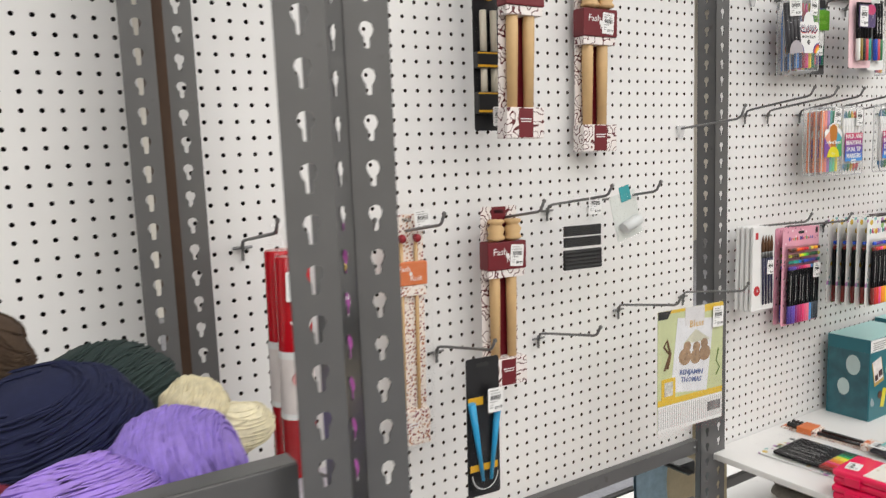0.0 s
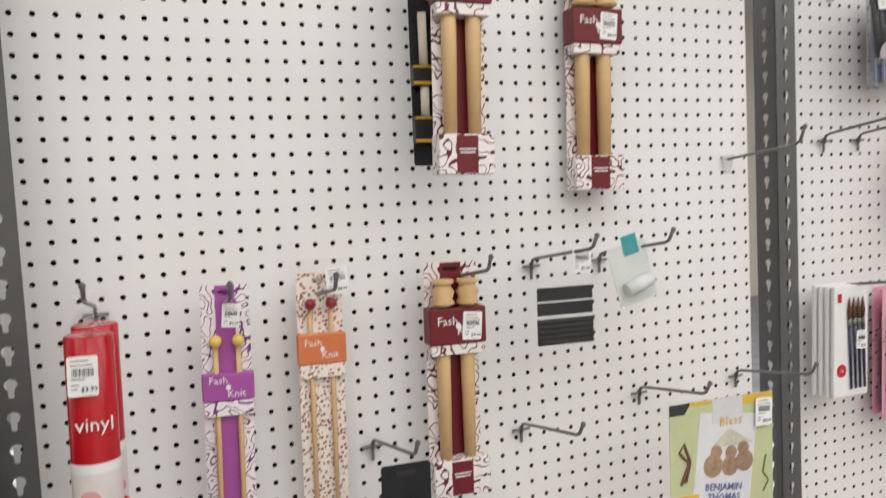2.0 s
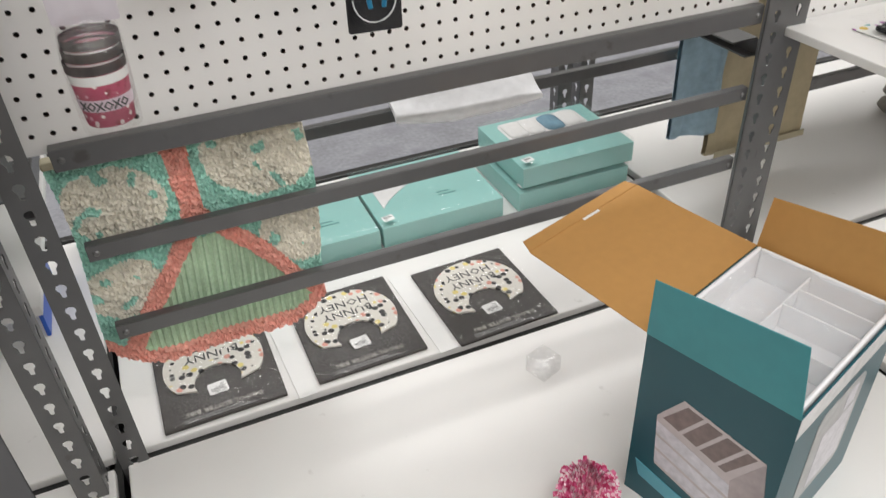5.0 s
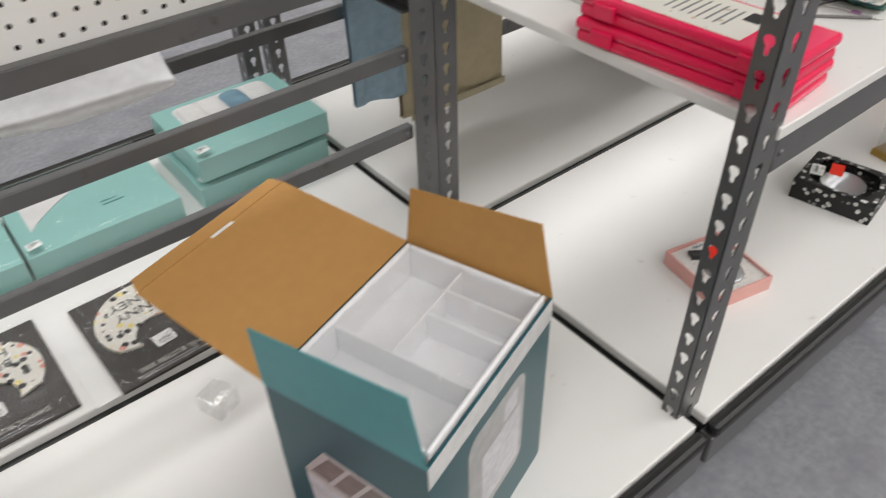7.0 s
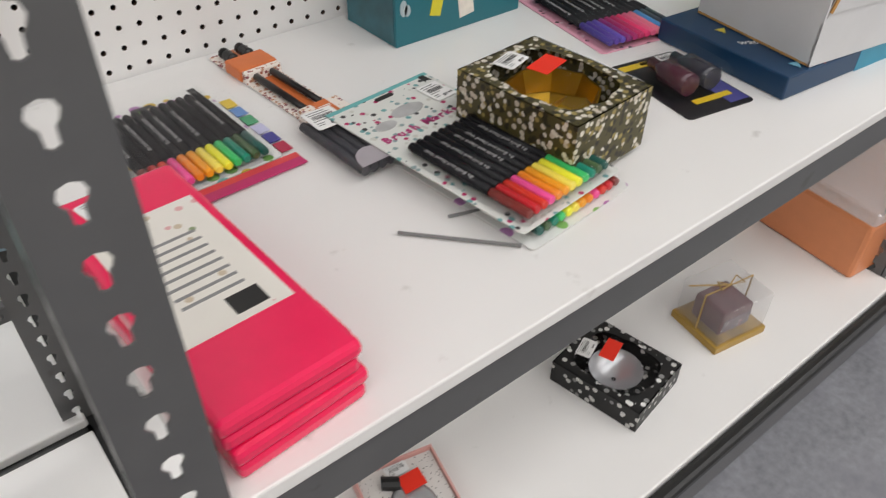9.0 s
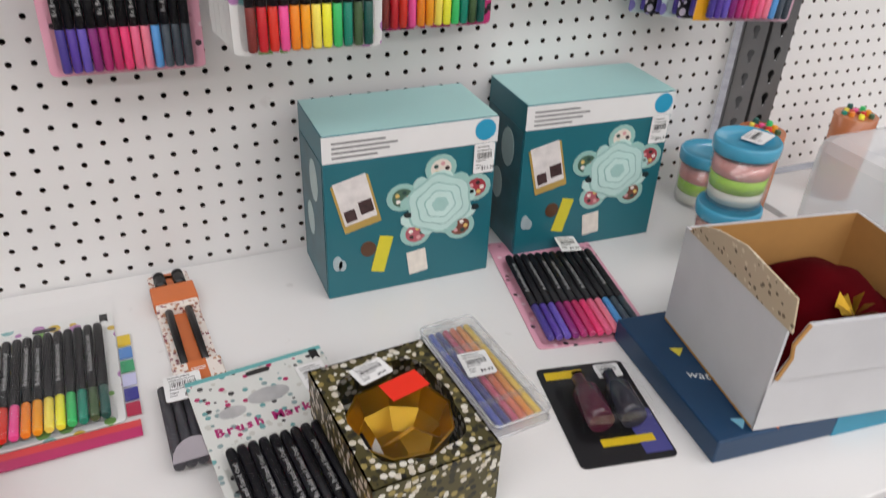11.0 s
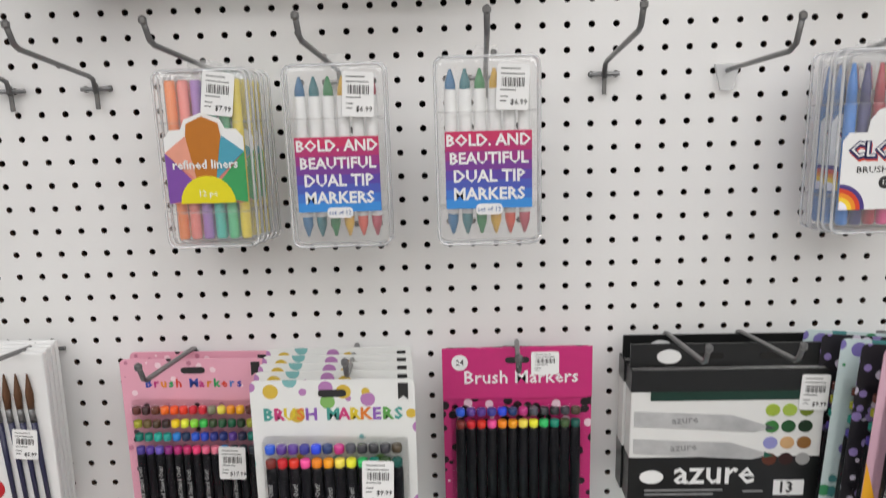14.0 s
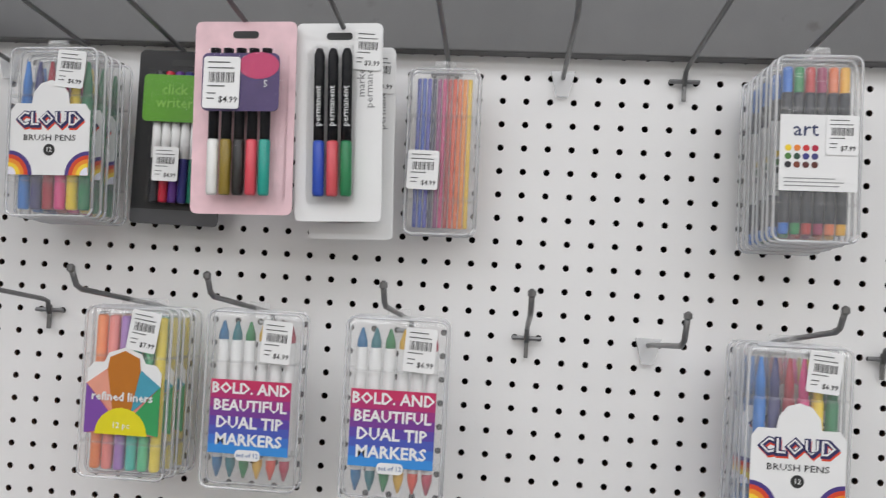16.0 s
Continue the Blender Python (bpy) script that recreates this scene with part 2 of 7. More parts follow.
def mesh_of(name, g, material, smooth=False):
    me = bpy.data.meshes.new(name)
    me.from_pydata(g.v, [], g.f)
    me.validate()
    bm = bmesh.new()
    bm.from_mesh(me)
    bmesh.ops.recalc_face_normals(bm, faces=bm.faces[:])
    bm.to_mesh(me)
    bm.free()
    for q in material if isinstance(material, (list, tuple)) else [material]:
        me.materials.append(q)
    if smooth:
        for p in me.polygons:
            p.use_smooth = len(p.vertices) == 4
    return me


def part(name, g, material, parent=None, label="", smooth=False):
    ob = new(name, mesh_of(name, g, material, smooth))
    ob.parent = parent
    return tagged(ob, label)


def thing(name, m, label, category, group=""):
    ob = new(name)
    ob.empty_display_size = 0.02
    ob.matrix_world = m
    return tagged(ob, label, category, group)


def struct(name, g, material, label="", smooth=False):
    ob = new(name, mesh_of(name, g, material, smooth))
    return tagged(ob, label, kind="structure")


def writing(text, parent, x, y, z, size, material, align="CENTER", rz=0.0, stretch=1.0, name="lettering", flat=False, bold=0.0):
    """Words in the built-in font as a thin mesh standing just proud of a front face (or lying flat)."""
    cu = bpy.data.curves.new("lettering", "FONT")
    cu.body, cu.size, cu.align_x, cu.align_y, cu.extrude, cu.resolution_u = text, size, align, "CENTER", 0.0002, 1
    cu.offset = bold * size
    tmp = bpy.data.objects.new("lettering", cu)
    me = bpy.data.meshes.new_from_object(tmp)
    bpy.data.objects.remove(tmp)
    me.materials.append(material)
    ob = new(name, me)
    ob.parent = parent
    ob.matrix_basis = pose(x, y, z, 0 if flat else 90, 0 if flat else rz, rz if flat else 0) @ Matrix.Diagonal((stretch, 1, 1, 1))
    return ob


def price_tag(parent, x, y, z, w, h, price="", tilt=0.0, flat=False):
    """White shop label: two lines, a bar code and the price."""
    rot = pose(x, y, z, -90 if flat else 0, 0 if flat else tilt, tilt if flat else 0)
    t = part("price_tag", G().prism(rrect(-w / 2, w / 2, -h / 2, h / 2, w * 0.07, 2), -0.0006, 0.0), TAGM, parent, "white paper price tag")
    t.matrix_basis = rot
    g = G()
    for k in range(15):
        bx = -w * 0.34 + k * w * 0.047
        g.box(bx, bx + w * (0.012 + 0.018 * ((k * 7) % 3) / 2), -0.0009, -0.0006, h * 0.0, h * 0.2)
    for zz, ww in ((0.38, 0.3), (0.27, 0.36), (-0.08, 0.24), (-0.22, 0.12), (-0.32, 0.1)):
        g.box(-w * 0.38, -w * 0.38 + 2 * w * ww, -0.0009, -0.0006, h * zz, h * zz + h * 0.02)
    part("bar_code", g, INK, t)
    if price:
        writing(price, t, w * 0.2, -0.0008, -h * 0.33, h * 0.17, INK, bold=0.01)
    return t


# ---- the room ----
struct("floor", G().box(-7, 8, -5, 6, -0.1, 0), FLOORM, "grey speckled concrete shop floor")
struct("ceiling", G().box(-7, 8, -5, 6, 3.4, 3.5), CEILM, "pale ceiling high above the shelving")
struct("wall_north", G().box(-7, 8, 6, 6.1, 0, 3.4), WALLM, "cream painted shop wall")
struct("wall_south", G().box(-7, 8, -5.1, -5, 0, 3.4), WALLM, "cream painted shop wall")
struct("wall_west", G().box(-7.1, -7, -5, 6, 0, 3.4), WALLM, "cream painted shop wall")
struct("wall_east", G().box(8, 8.1, -5, 6, 0, 3.4), WALLM, "cream painted shop wall")

# ---- shelving run: pegboard back, slotted posts, decks ----
P = 0.0254
ROW = 1.7674                     # height of the top row of hooks
XL, XM, XR = -1.10, 0.135, 1.375  # bay boundaries
FRONT = -0.62
DECK, SHELF = 0.19, 0.665


def weld(me):
    bm = bmesh.new()
    bm.from_mesh(me)
    bmesh.ops.remove_doubles(bm, verts=bm.verts[:], dist=0.00002)
    bm.to_mesh(me)
    bm.free()


def peg_panel(x0, x1, z0, z1, cx, lift):
    """Hardboard sheet with a 25.4 mm grid of round holes that go through it; cx: one column of holes."""
    g, r, t = G(), 0.0036, 0.005
    base = ROW + lift
    i0, i1 = math.ceil((x0 + 0.006 - cx) / P), math.floor((x1 - 0.006 - cx) / P)
    j0, j1 = math.ceil((z0 + 0.006 - base) / P), math.floor((z1 - 0.006 - base) / P)
    for i in range(i0, i1 + 1):
        a = x0 if i == i0 else cx + (i - 0.5) * P
        b = x1 if i == i1 else cx + (i + 0.5) * P
        for j in range(j0, j1 + 1):
            c = z0 if j == j0 else base + (j - 0.5) * P
            d = z1 if j == j1 else base + (j + 0.5) * P
            x, z = cx + i * P, base + j * P
            out = [(b, z), (b, d), (x, d), (a, d), (a, z), (a, c), (x, c), (b, c)]
            rim = [(x + r * math.cos(k * math.pi / 4), z + r * math.sin(k * math.pi / 4)) for k in range(8)]
            vs = [(u, 0, v) for u, v in out] + [(u, 0, v) for u, v in rim] + [(u, t, v) for u, v in rim]
            fs = [(k, 8 + k, 8 + (k + 1) % 8, (k + 1) % 8) for k in range(8)] + [(8 + k, 16 + k, 16 + (k + 1) % 8, 8 + (k + 1) % 8) for k in range(8)]
            g.add(vs, fs)
    g.add([(x0, 0, z0), (x1, 0, z0), (x1, t, z0), (x0, t, z0)], [(0, 1, 2, 3)])
    g.add([(x0, 0, z1), (x1, 0, z1), (x1, t, z1), (x0, t, z1)], [(0, 1, 2, 3)])
    me = bpy.data.meshes.new("pegboard")
    me.from_pydata(g.v, [], g.f)
    me.materials.append(PEG)
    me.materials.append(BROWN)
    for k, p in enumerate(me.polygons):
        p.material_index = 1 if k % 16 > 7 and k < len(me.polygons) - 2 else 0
    weld(me)
    return me


def pegboard(x0, x1, z0, z1, cx, lift=0.0):
    ob = new("pegboard", peg_panel(x0, x1, z0, z1, cx, lift))
    tagged(ob, "white pegboard panel with a grid of round holes", "pegboard", "pegboard panels of the shelving run")
    # sheet coloured near black so the peg holes look deep in shade
    part("backing_sheet", G().box(x0 + 0.002, x1 - 0.002, 0.022, 0.026, z0 + 0.003, z1 - 0.003), DARK, ob, "near-black sheet that puts shade behind the holes")
    return ob


TOPZ = 1.955
pegboard(-1.100, 0.088, 0.700, TOPZ, -1.0381)
pegboard(0.182, 1.322, 0.655, TOPZ, 0.893 - 23.5 * P)
pegboard(1.432, 2.52, 0.655, TOPZ, 1.447)
pegboard(-2.29, -1.129, 1.06, TOPZ, -1.154 - P, -0.007)


def slotted(g, m, width, height, first=0.02, pitch=0.0381, t=0.002, z0=0.0):
    """Steel strip, width along x and height along z, with teardrop keyholes punched right through."""
    n = int((height - z0) / pitch)
    keyhole = [(7.2, 5.4), (5.2, 10.4), (0, 12.2), (-5.2, 10.4), (-7.2, 5.4), (-5.6, 1.0), (-3.4, -1.6), (-3.0, -9.6), (0, -11.0), (3.0, -9.6), (3.4, -1.6), (5.6, 1.0)]
    q = len(keyhole)
    for j in range(n):
        c = z0 + j * pitch
        d = height if j == n - 1 else c + pitch
        x, z = width / 2, c + pitch / 2
        up, dn = z + 0.004, z - 0.005
        out = [(width, up), (width, d), (x, d), (0, d), (0, up), (0, z), (0, dn), (0, c), (x, c), (width, c), (width, dn), (width, z)]
        rim = [(x + a / 1000, z + b / 1000) for a, b in keyhole]
        vs = [(u, 0, v) for u, v in out] + [(u, 0, v) for u, v in rim] + [(u, t, v) for u, v in rim] + [(u, t, v) for u, v in out]
        fs = [(k, q + k, q + (k + 1) % q, (k + 1) % q) for k in range(q)] + [(q + k, 2 * q + k, 2 * q + (k + 1) % q, q + (k + 1) % q) for k in range(q)]
        fs += [(3 * q + k, 3 * q + (k + 1) % q, 2 * q + (k + 1) % q, 2 * q + k) for k in range(q)]
        g.add(vs, fs, m)
    return g


def post(x, y, height, wide, deep, side, z0=0.10):
    """Slotted angle upright: front flange from x over its width, side flange at one edge going back; side: 0 left edge, 1 right edge."""
    ob = thing("shelf_post", pose(x, y, 0), "grey painted steel upright with teardrop slots", "shelf post", "slotted uprights of the shelving run")
    part("front_flange", slotted(G(), None, wide, height, z0=z0), STEEL, ob)
    m = pose(0.0 if side == 0 else wide - 0.002, 0.002, 0, 0, 0, 90)
    part("side_flange", slotted(G(), m @ Matrix.Scale(-1, 4, (0, 1, 0)), deep, height, z0=z0), STEEL, ob)
    for o in ob.children:
        weld(o.data)
    part("foot", G().box(0.001, wide - 0.001, 0.003, deep, 0.0, z0 + 0.004), STEEL, ob)
    return ob


H = 1.90
for xc in (XL, XM, XR):
    if xc == XL:
        post(-1.170, -0.118, H, 0.042, 0.042, 1)
        post(-1.107, -0.074, H, 0.042, 0.05, 0)
        continue
    post(xc - 0.052, -0.022 if xc == XR else -0.030, H if xc == XR else 0.772, 0.046, 0.05, 1)
    post(xc + 0.002, -0.022, H, 0.046, 0.05, 0)
post(-1.166, -0.648, H, 0.040, 0.042, 1)
post(-1.088, -0.600, H, 0.042, 0.042, 0)
post(0.098, FRONT, H, 0.050, 0.026, 0)
post(1.36, FRONT, 0.62, 0.05, 0.042, 0)
for x in (0.062, 0.128):
    post(x, 0.60, 0.62, 0.040, 0.04, 0)
for x in (-1.15, -1.08):
    post(x, 0.60, 0.62, 0.040, 0.04, 0)
part_gap = struct("trim_gap", G().box(-1.127, -1.110, -0.100, -0.030, 0.7, 1.95), BROWN, "brown board edge between two uprights")


def beam(name, x0, x1, y0, y1, z0, z1, label, lip=0.008):
    """Folded steel beam with a turned-in lip along its lower and upper edge."""
    ob = thing(name, pose(0, 0, 0), label, "shelf beam", "steel beams of the shelving run")
    part("web", G().box(x0, x1, y0, y0 + 0.003, z0, z1, c=0.0012), STEEL, ob)
    part("lower_lip", G().box(x0, x1, y0 + 0.003, y1, z0, z0 + 0.003), STEEL, ob)
    part("upper_lip", G().box(x0, x1, y0 + 0.003, y1, z1 - 0.003, z1), STEEL, ob)
    for bx in (x0 + 0.012, x1 - 0.012):
        part("rivet", G().lathe([(0.005, 0), (0.005, 0.001), (0.003, 0.003)], 8, pose(bx, y0, (z0 + z1) / 2, 90)), HOOKM, ob)
    return ob


def depth_beam(x, y0, y1, z0, z1):
    ob = thing("side_beam", pose(0, 0, 0), "grey steel beam running from front to back post", "shelf beam", "steel beams of the shelving run")
    part("web", G().box(x, x + 0.003, y0, y1, z0, z1, c=0.0012), STEEL, ob)
    part("lower_lip", G().box(x - 0.022, x, y0, y1, z0, z0 + 0.003), STEEL, ob)
    return ob


for a, b in ((-2.29, -1.155), (-1.052, 0.085), (0.185, 1.325), (1.43, 2.52)):
    beam("top_beam", a, b, -0.020, -0.001, 1.790, 1.872, "grey steel top beam with scuffed paint")
beam("lower_beam", -1.05, 0.084, -0.020, -0.001, 0.680, 0.712, "grey steel beam under the pegboard")
for z in (0.536, 0.392):
    beam("cross_rail", -1.05, 0.084, -0.020, -0.004, z + 0.002, z + 0.027, "thin grey steel cross rail below the pegboard")
    beam("cross_rail", 0.150, 1.40, 0.22, 0.236, z - 0.02, z + 0.008, "thin grey steel cross rail below the pegboard")
beam("cross_rail", -1.10, 0.13, 0.226, 0.240, 0.524, 0.548, "thin grey steel cross rail below the pegboard")
depth_beam(XM + 0.02, FRONT + 0.01, -0.024, 1.795, 1.872)
depth_beam(-1.150, FRONT + 0.03, -0.024, 1.795, 1.872)
depth_beam(-1.139, -0.604, -0.079, 1.015, 1.083)
depth_beam(-1.139, -0.604, -0.079, 0.600, 0.668)
beam("front_beam", -2.29, -1.157, FRONT + 0.004, FRONT + 0.03, 1.115, 1.187, "grey steel front beam of the yarn shelf")
beam("front_beam", 0.150, 1.36, FRONT, FRONT + 0.02, 0.600, 0.648, "grey steel beam along the shelf front")
beam("front_beam", -2.29, -1.157, FRONT + 0.004, FRONT + 0.03, 0.62, 0.66, "grey steel front beam of a lower shelf")


def board(name, x0, x1, y0, y1, z, t, label, c=0.002):
    ob = thing(name, pose(0, 0, 0), label, "shelf board", "white boards of the shelving run")
    part("panel", G().box(x0, x1, y0, y1, z - t, z, c=c), SHELFM, ob)
    return ob


board("shelf_board", 0.140, 1.352, FRONT - 0.004, -0.004, SHELF, 0.016, "white melamine shelf board holding craft supplies")
board("shelf_board", 1.40, 2.52, FRONT + 0.0, -0.004, SHELF - 0.02, 0.016, "white melamine shelf board")
board("shelf_board", -2.29, -1.158, FRONT + 0.034, -0.03, 1.095, 0.016, "white melamine shelf board holding yarn")
board("shelf_board", -2.29, -1.158, FRONT + 0.034, -0.03, 0.668, 0.016, "white melamine shelf board")
# unseen board, added to keep rear aisle light off the deck below
board("shelf_board", 0.145, 1.352, 0.25, 0.62, 0.652, 0.016, "white melamine rear aisle board, in a set with one added for shade")
for z in (0.965, 0.715, 0.500):
    board("shelf_board", -1.75, -1.127, -0.036, 0.62, z, 0.016, "white melamine rear aisle board, in a set with one added for shade")
# lower decks in front of and behind the pegboard line
for a, b in ((-2.29, -1.118), (-1.098, 0.112), (0.136, 1.36), (1.385, 2.52)):
    board("deck_board", a, b, -0.645, -0.070, DECK, 0.02, "white melamine base deck", 0.003)
    board("deck_board", a, b, -0.046, 0.650, DECK, 0.02, "white melamine base deck", 0.003)


def base_frame(x0, x1):
    ob = thing("base_frame", pose(0, 0, 0), "grey steel base with black rubber edge on castors", "base frame", "wheeled bases of the shelving run")
    part("rubber_edge", G().box(x0, x1, -0.668, -0.646, 0.158, 0.184, c=0.008), BLACK, ob, "black rubber bumper strip")
    part("front_rail", G().box(x0, x1, -0.664, -0.640, 0.095, 0.157, c=0.003), STEEL, ob)
    part("rear_rail", G().box(x0, x1, 0.652, 0.676, 0.095, 0.196, c=0.003), BLACK, ob)
    part("centre_rail", G().box(x0, x1, -0.069, -0.047, 0.12, 0.176), BLACK, ob)
    part("side_rail", G().box(x0, x0 + 0.022, -0.64, 0.65, 0.12, 0.168), BLACK, ob)
    part("side_rail", G().box(x1 - 0.008, x1 + 0.011, -0.64, 0.65, 0.12, 0.176), BLACK, ob)
    for cx in (x0 + 0.09, x1 - 0.04):
        for cy in (-0.60, 0.60):
            w = part("caster_wheel", G().lathe([(0.012, -0.012), (0.030, -0.011), (0.032, 0), (0.030, 0.011), (0.012, 0.012)], 16, pose(cx, cy, 0.032, 0, 90, 0)), BLACK, ob, "black castor wheel", True)
            part("caster_fork", G().box(cx - 0.018, cx - 0.014, cy - 0.016, cy + 0.016, 0.03, 0.096).box(cx + 0.014, cx + 0.018, cy - 0.016, cy + 0.016, 0.03, 0.096).box(cx - 0.018, cx + 0.018, cy - 0.018, cy + 0.018, 0.082, 0.096), BLACK, w)
    return ob


base_frame(-2.29, -1.12)
base_frame(-1.10, 0.115)
base_frame(0.134, 1.36)
base_frame(1.385, 2.52)


for x in (XL, XM, XR):
    plate = depth_beam(x - 0.002, 0.03, 0.24, 0.596, 0.628)
    part("flange_plate", G().box(x - 0.060, x - 0.0025, 0.03, 0.24, 0.629, 0.632), STEEL, plate)


# ---- hooks ----
def build_hook():
    ob = thing("peg_hook", pose(0, 0, 0), "grey wire peg hook with upturned tip", "peg hook", "hooks on the pegboard")
    part("cross_bar", G().rod((-0.0155, -0.005, 0), (0.0155, -0.005, 0), 0.0024), HOOKM, ob)
    part("back_stem", G().box(-0.0022, 0.0022, -0.0065, -0.003, -0.021, 0.006, c=0.0008), HOOKM, ob)
    part("arm", G().tube([(0, -0.006, -0.004), (0, -0.010, 0.010), (0, -0.02, 0.013), (0, -0.160, 0.034), (0, -0.168, 0.038), (0, -0.176, 0.052)], 0.0026), HOOKM, ob, "", True)
    part("tip", G().lathe([(0.001, -0.004), (0.0036, -0.002), (0.0036, 0.002), (0.001, 0.004)], 8, pose(0, -0.177, 0.053)), HOOKM, ob)
    return ob


HOOK = build_hook()
CLIPM = clear("clear_hook_base", gloss=0.12, rough=0.2, milk=0.45)


def build_clip_hook():
    ob = thing("peg_hook", pose(0, 0, 0), "grey wire hook in a clear plastic peg base", "peg hook", "hooks on the pegboard")
    part("plastic_base", G().prism([(-0.013, 0.007), (0.013, 0.007), (0.006, -0.020), (-0.006, -0.020)], -0.006, -0.001), CLIPM, ob, "clear plastic triangular base")
    part("arm", G().tube([(0, -0.005, 0), (0, -0.02, 0.002), (0, -0.150, 0.014), (0, -0.162, 0.020), (0, -0.170, 0.040)], 0.0026), HOOKM, ob, "", True)
    part("tip", G().lathe([(0.001, -0.004), (0.0036, -0.002), (0.0036, 0.002), (0.001, 0.004)], 8, pose(0, -0.171, 0.041)), HOOKM, ob)
    return ob


CLIP = build_clip_hook()
Z2, Z3, Z4 = 1.488, 1.308, 1.190
hooks = [(-1.0, ROW), (-0.899, ROW), (-0.773, ROW), (-0.621, ROW), (-0.53, ROW), (-0.250, ROW), (0.044, ROW),
         (-0.367, 1.303), (-0.240, 1.303), (-0.508, 1.286), (-0.716, Z3 - 0.028), (-0.842, Z3 - 0.028), (-0.995, 1.292), (-0.168, 1.070), (0.044, 1.070),
         (-0.397, 1.044), (-0.643, 1.060), (-0.950, 0.918),
         (0.398, ROW), (0.505, ROW), (0.602, ROW), (0.697, ROW), (0.795, ROW), (1.045, ROW), (1.147, ROW),
         (0.269, Z2), (0.360, Z2), (0.497, Z2), (0.618, Z2), (0.770, Z2), (0.893, Z2), (1.143, Z2), (1.256, Z2),
         (0.272, Z4 + 0.012), (0.437, Z4), (0.620, Z4), (0.800, Z4), (0.965, Z4 + 0.005), (1.045, Z4 + 0.005), (1.200, Z4)]
for n, (hx, hz) in enumerate(hooks):
    copy_thing(HOOK, pose(hx, -0.001, hz, 0, 0, (n * 37 % 9) - 4))
for hx, hz in ((-0.395, ROW), (-0.109, ROW), (0.037, 1.460), (0.294, ROW), (0.918, ROW), (1.020, Z2)):
    copy_thing(CLIP, pose(hx, -0.001, hz))
for first in (HOOK, CLIP):
    for o in (*first.children_recursive, first):
        bpy.data.objects.remove(o)


# ---- packages that hang on the hooks ----
RAINBOW = "7a2a24 c8202a d9321f f0529a f08a1c f3a21a f6e35a f2f03a 3ac06a 12866e 3f5a35 14554c".split()
PURPLES = "4a3a90 5b3fa0 6a55b8 8a2a78 b02a70 c8306a f0407a f06a90 f08098 5aa0e0 4a5560 3c4650 384048".split()
CANDY = "f28a4a f08a80 a878c0 4ac0b0 60c890 f0d840".split()


def card(parent, w, h, material, label="", r=0.004, t=0.0012, z=0.0, y=0.0, name="card"):
    return part(name, G().prism(rrect(-w / 2, w / 2, z - h, z, r, 3), y - t, y), material, parent, label)


def hang_slot(parent, y, z, w=0.026):
    part("hang_slot", G().prism(rrect(-w / 2, w / 2, z - 0.0035, z + 0.0035, 0.003, 2), y - 0.0005, y), INK, parent)


def pen(parent, x, y, z0, z1, r, material, name="marker", label=""):
    return part(name, G().lathe([(r * 0.8, 0), (r, r * 0.4), (r, z1 - z0 - r * 0.3), (r * 0.75, z1 - z0)], 10, pose(x, y, z0)), material, parent, label, True)


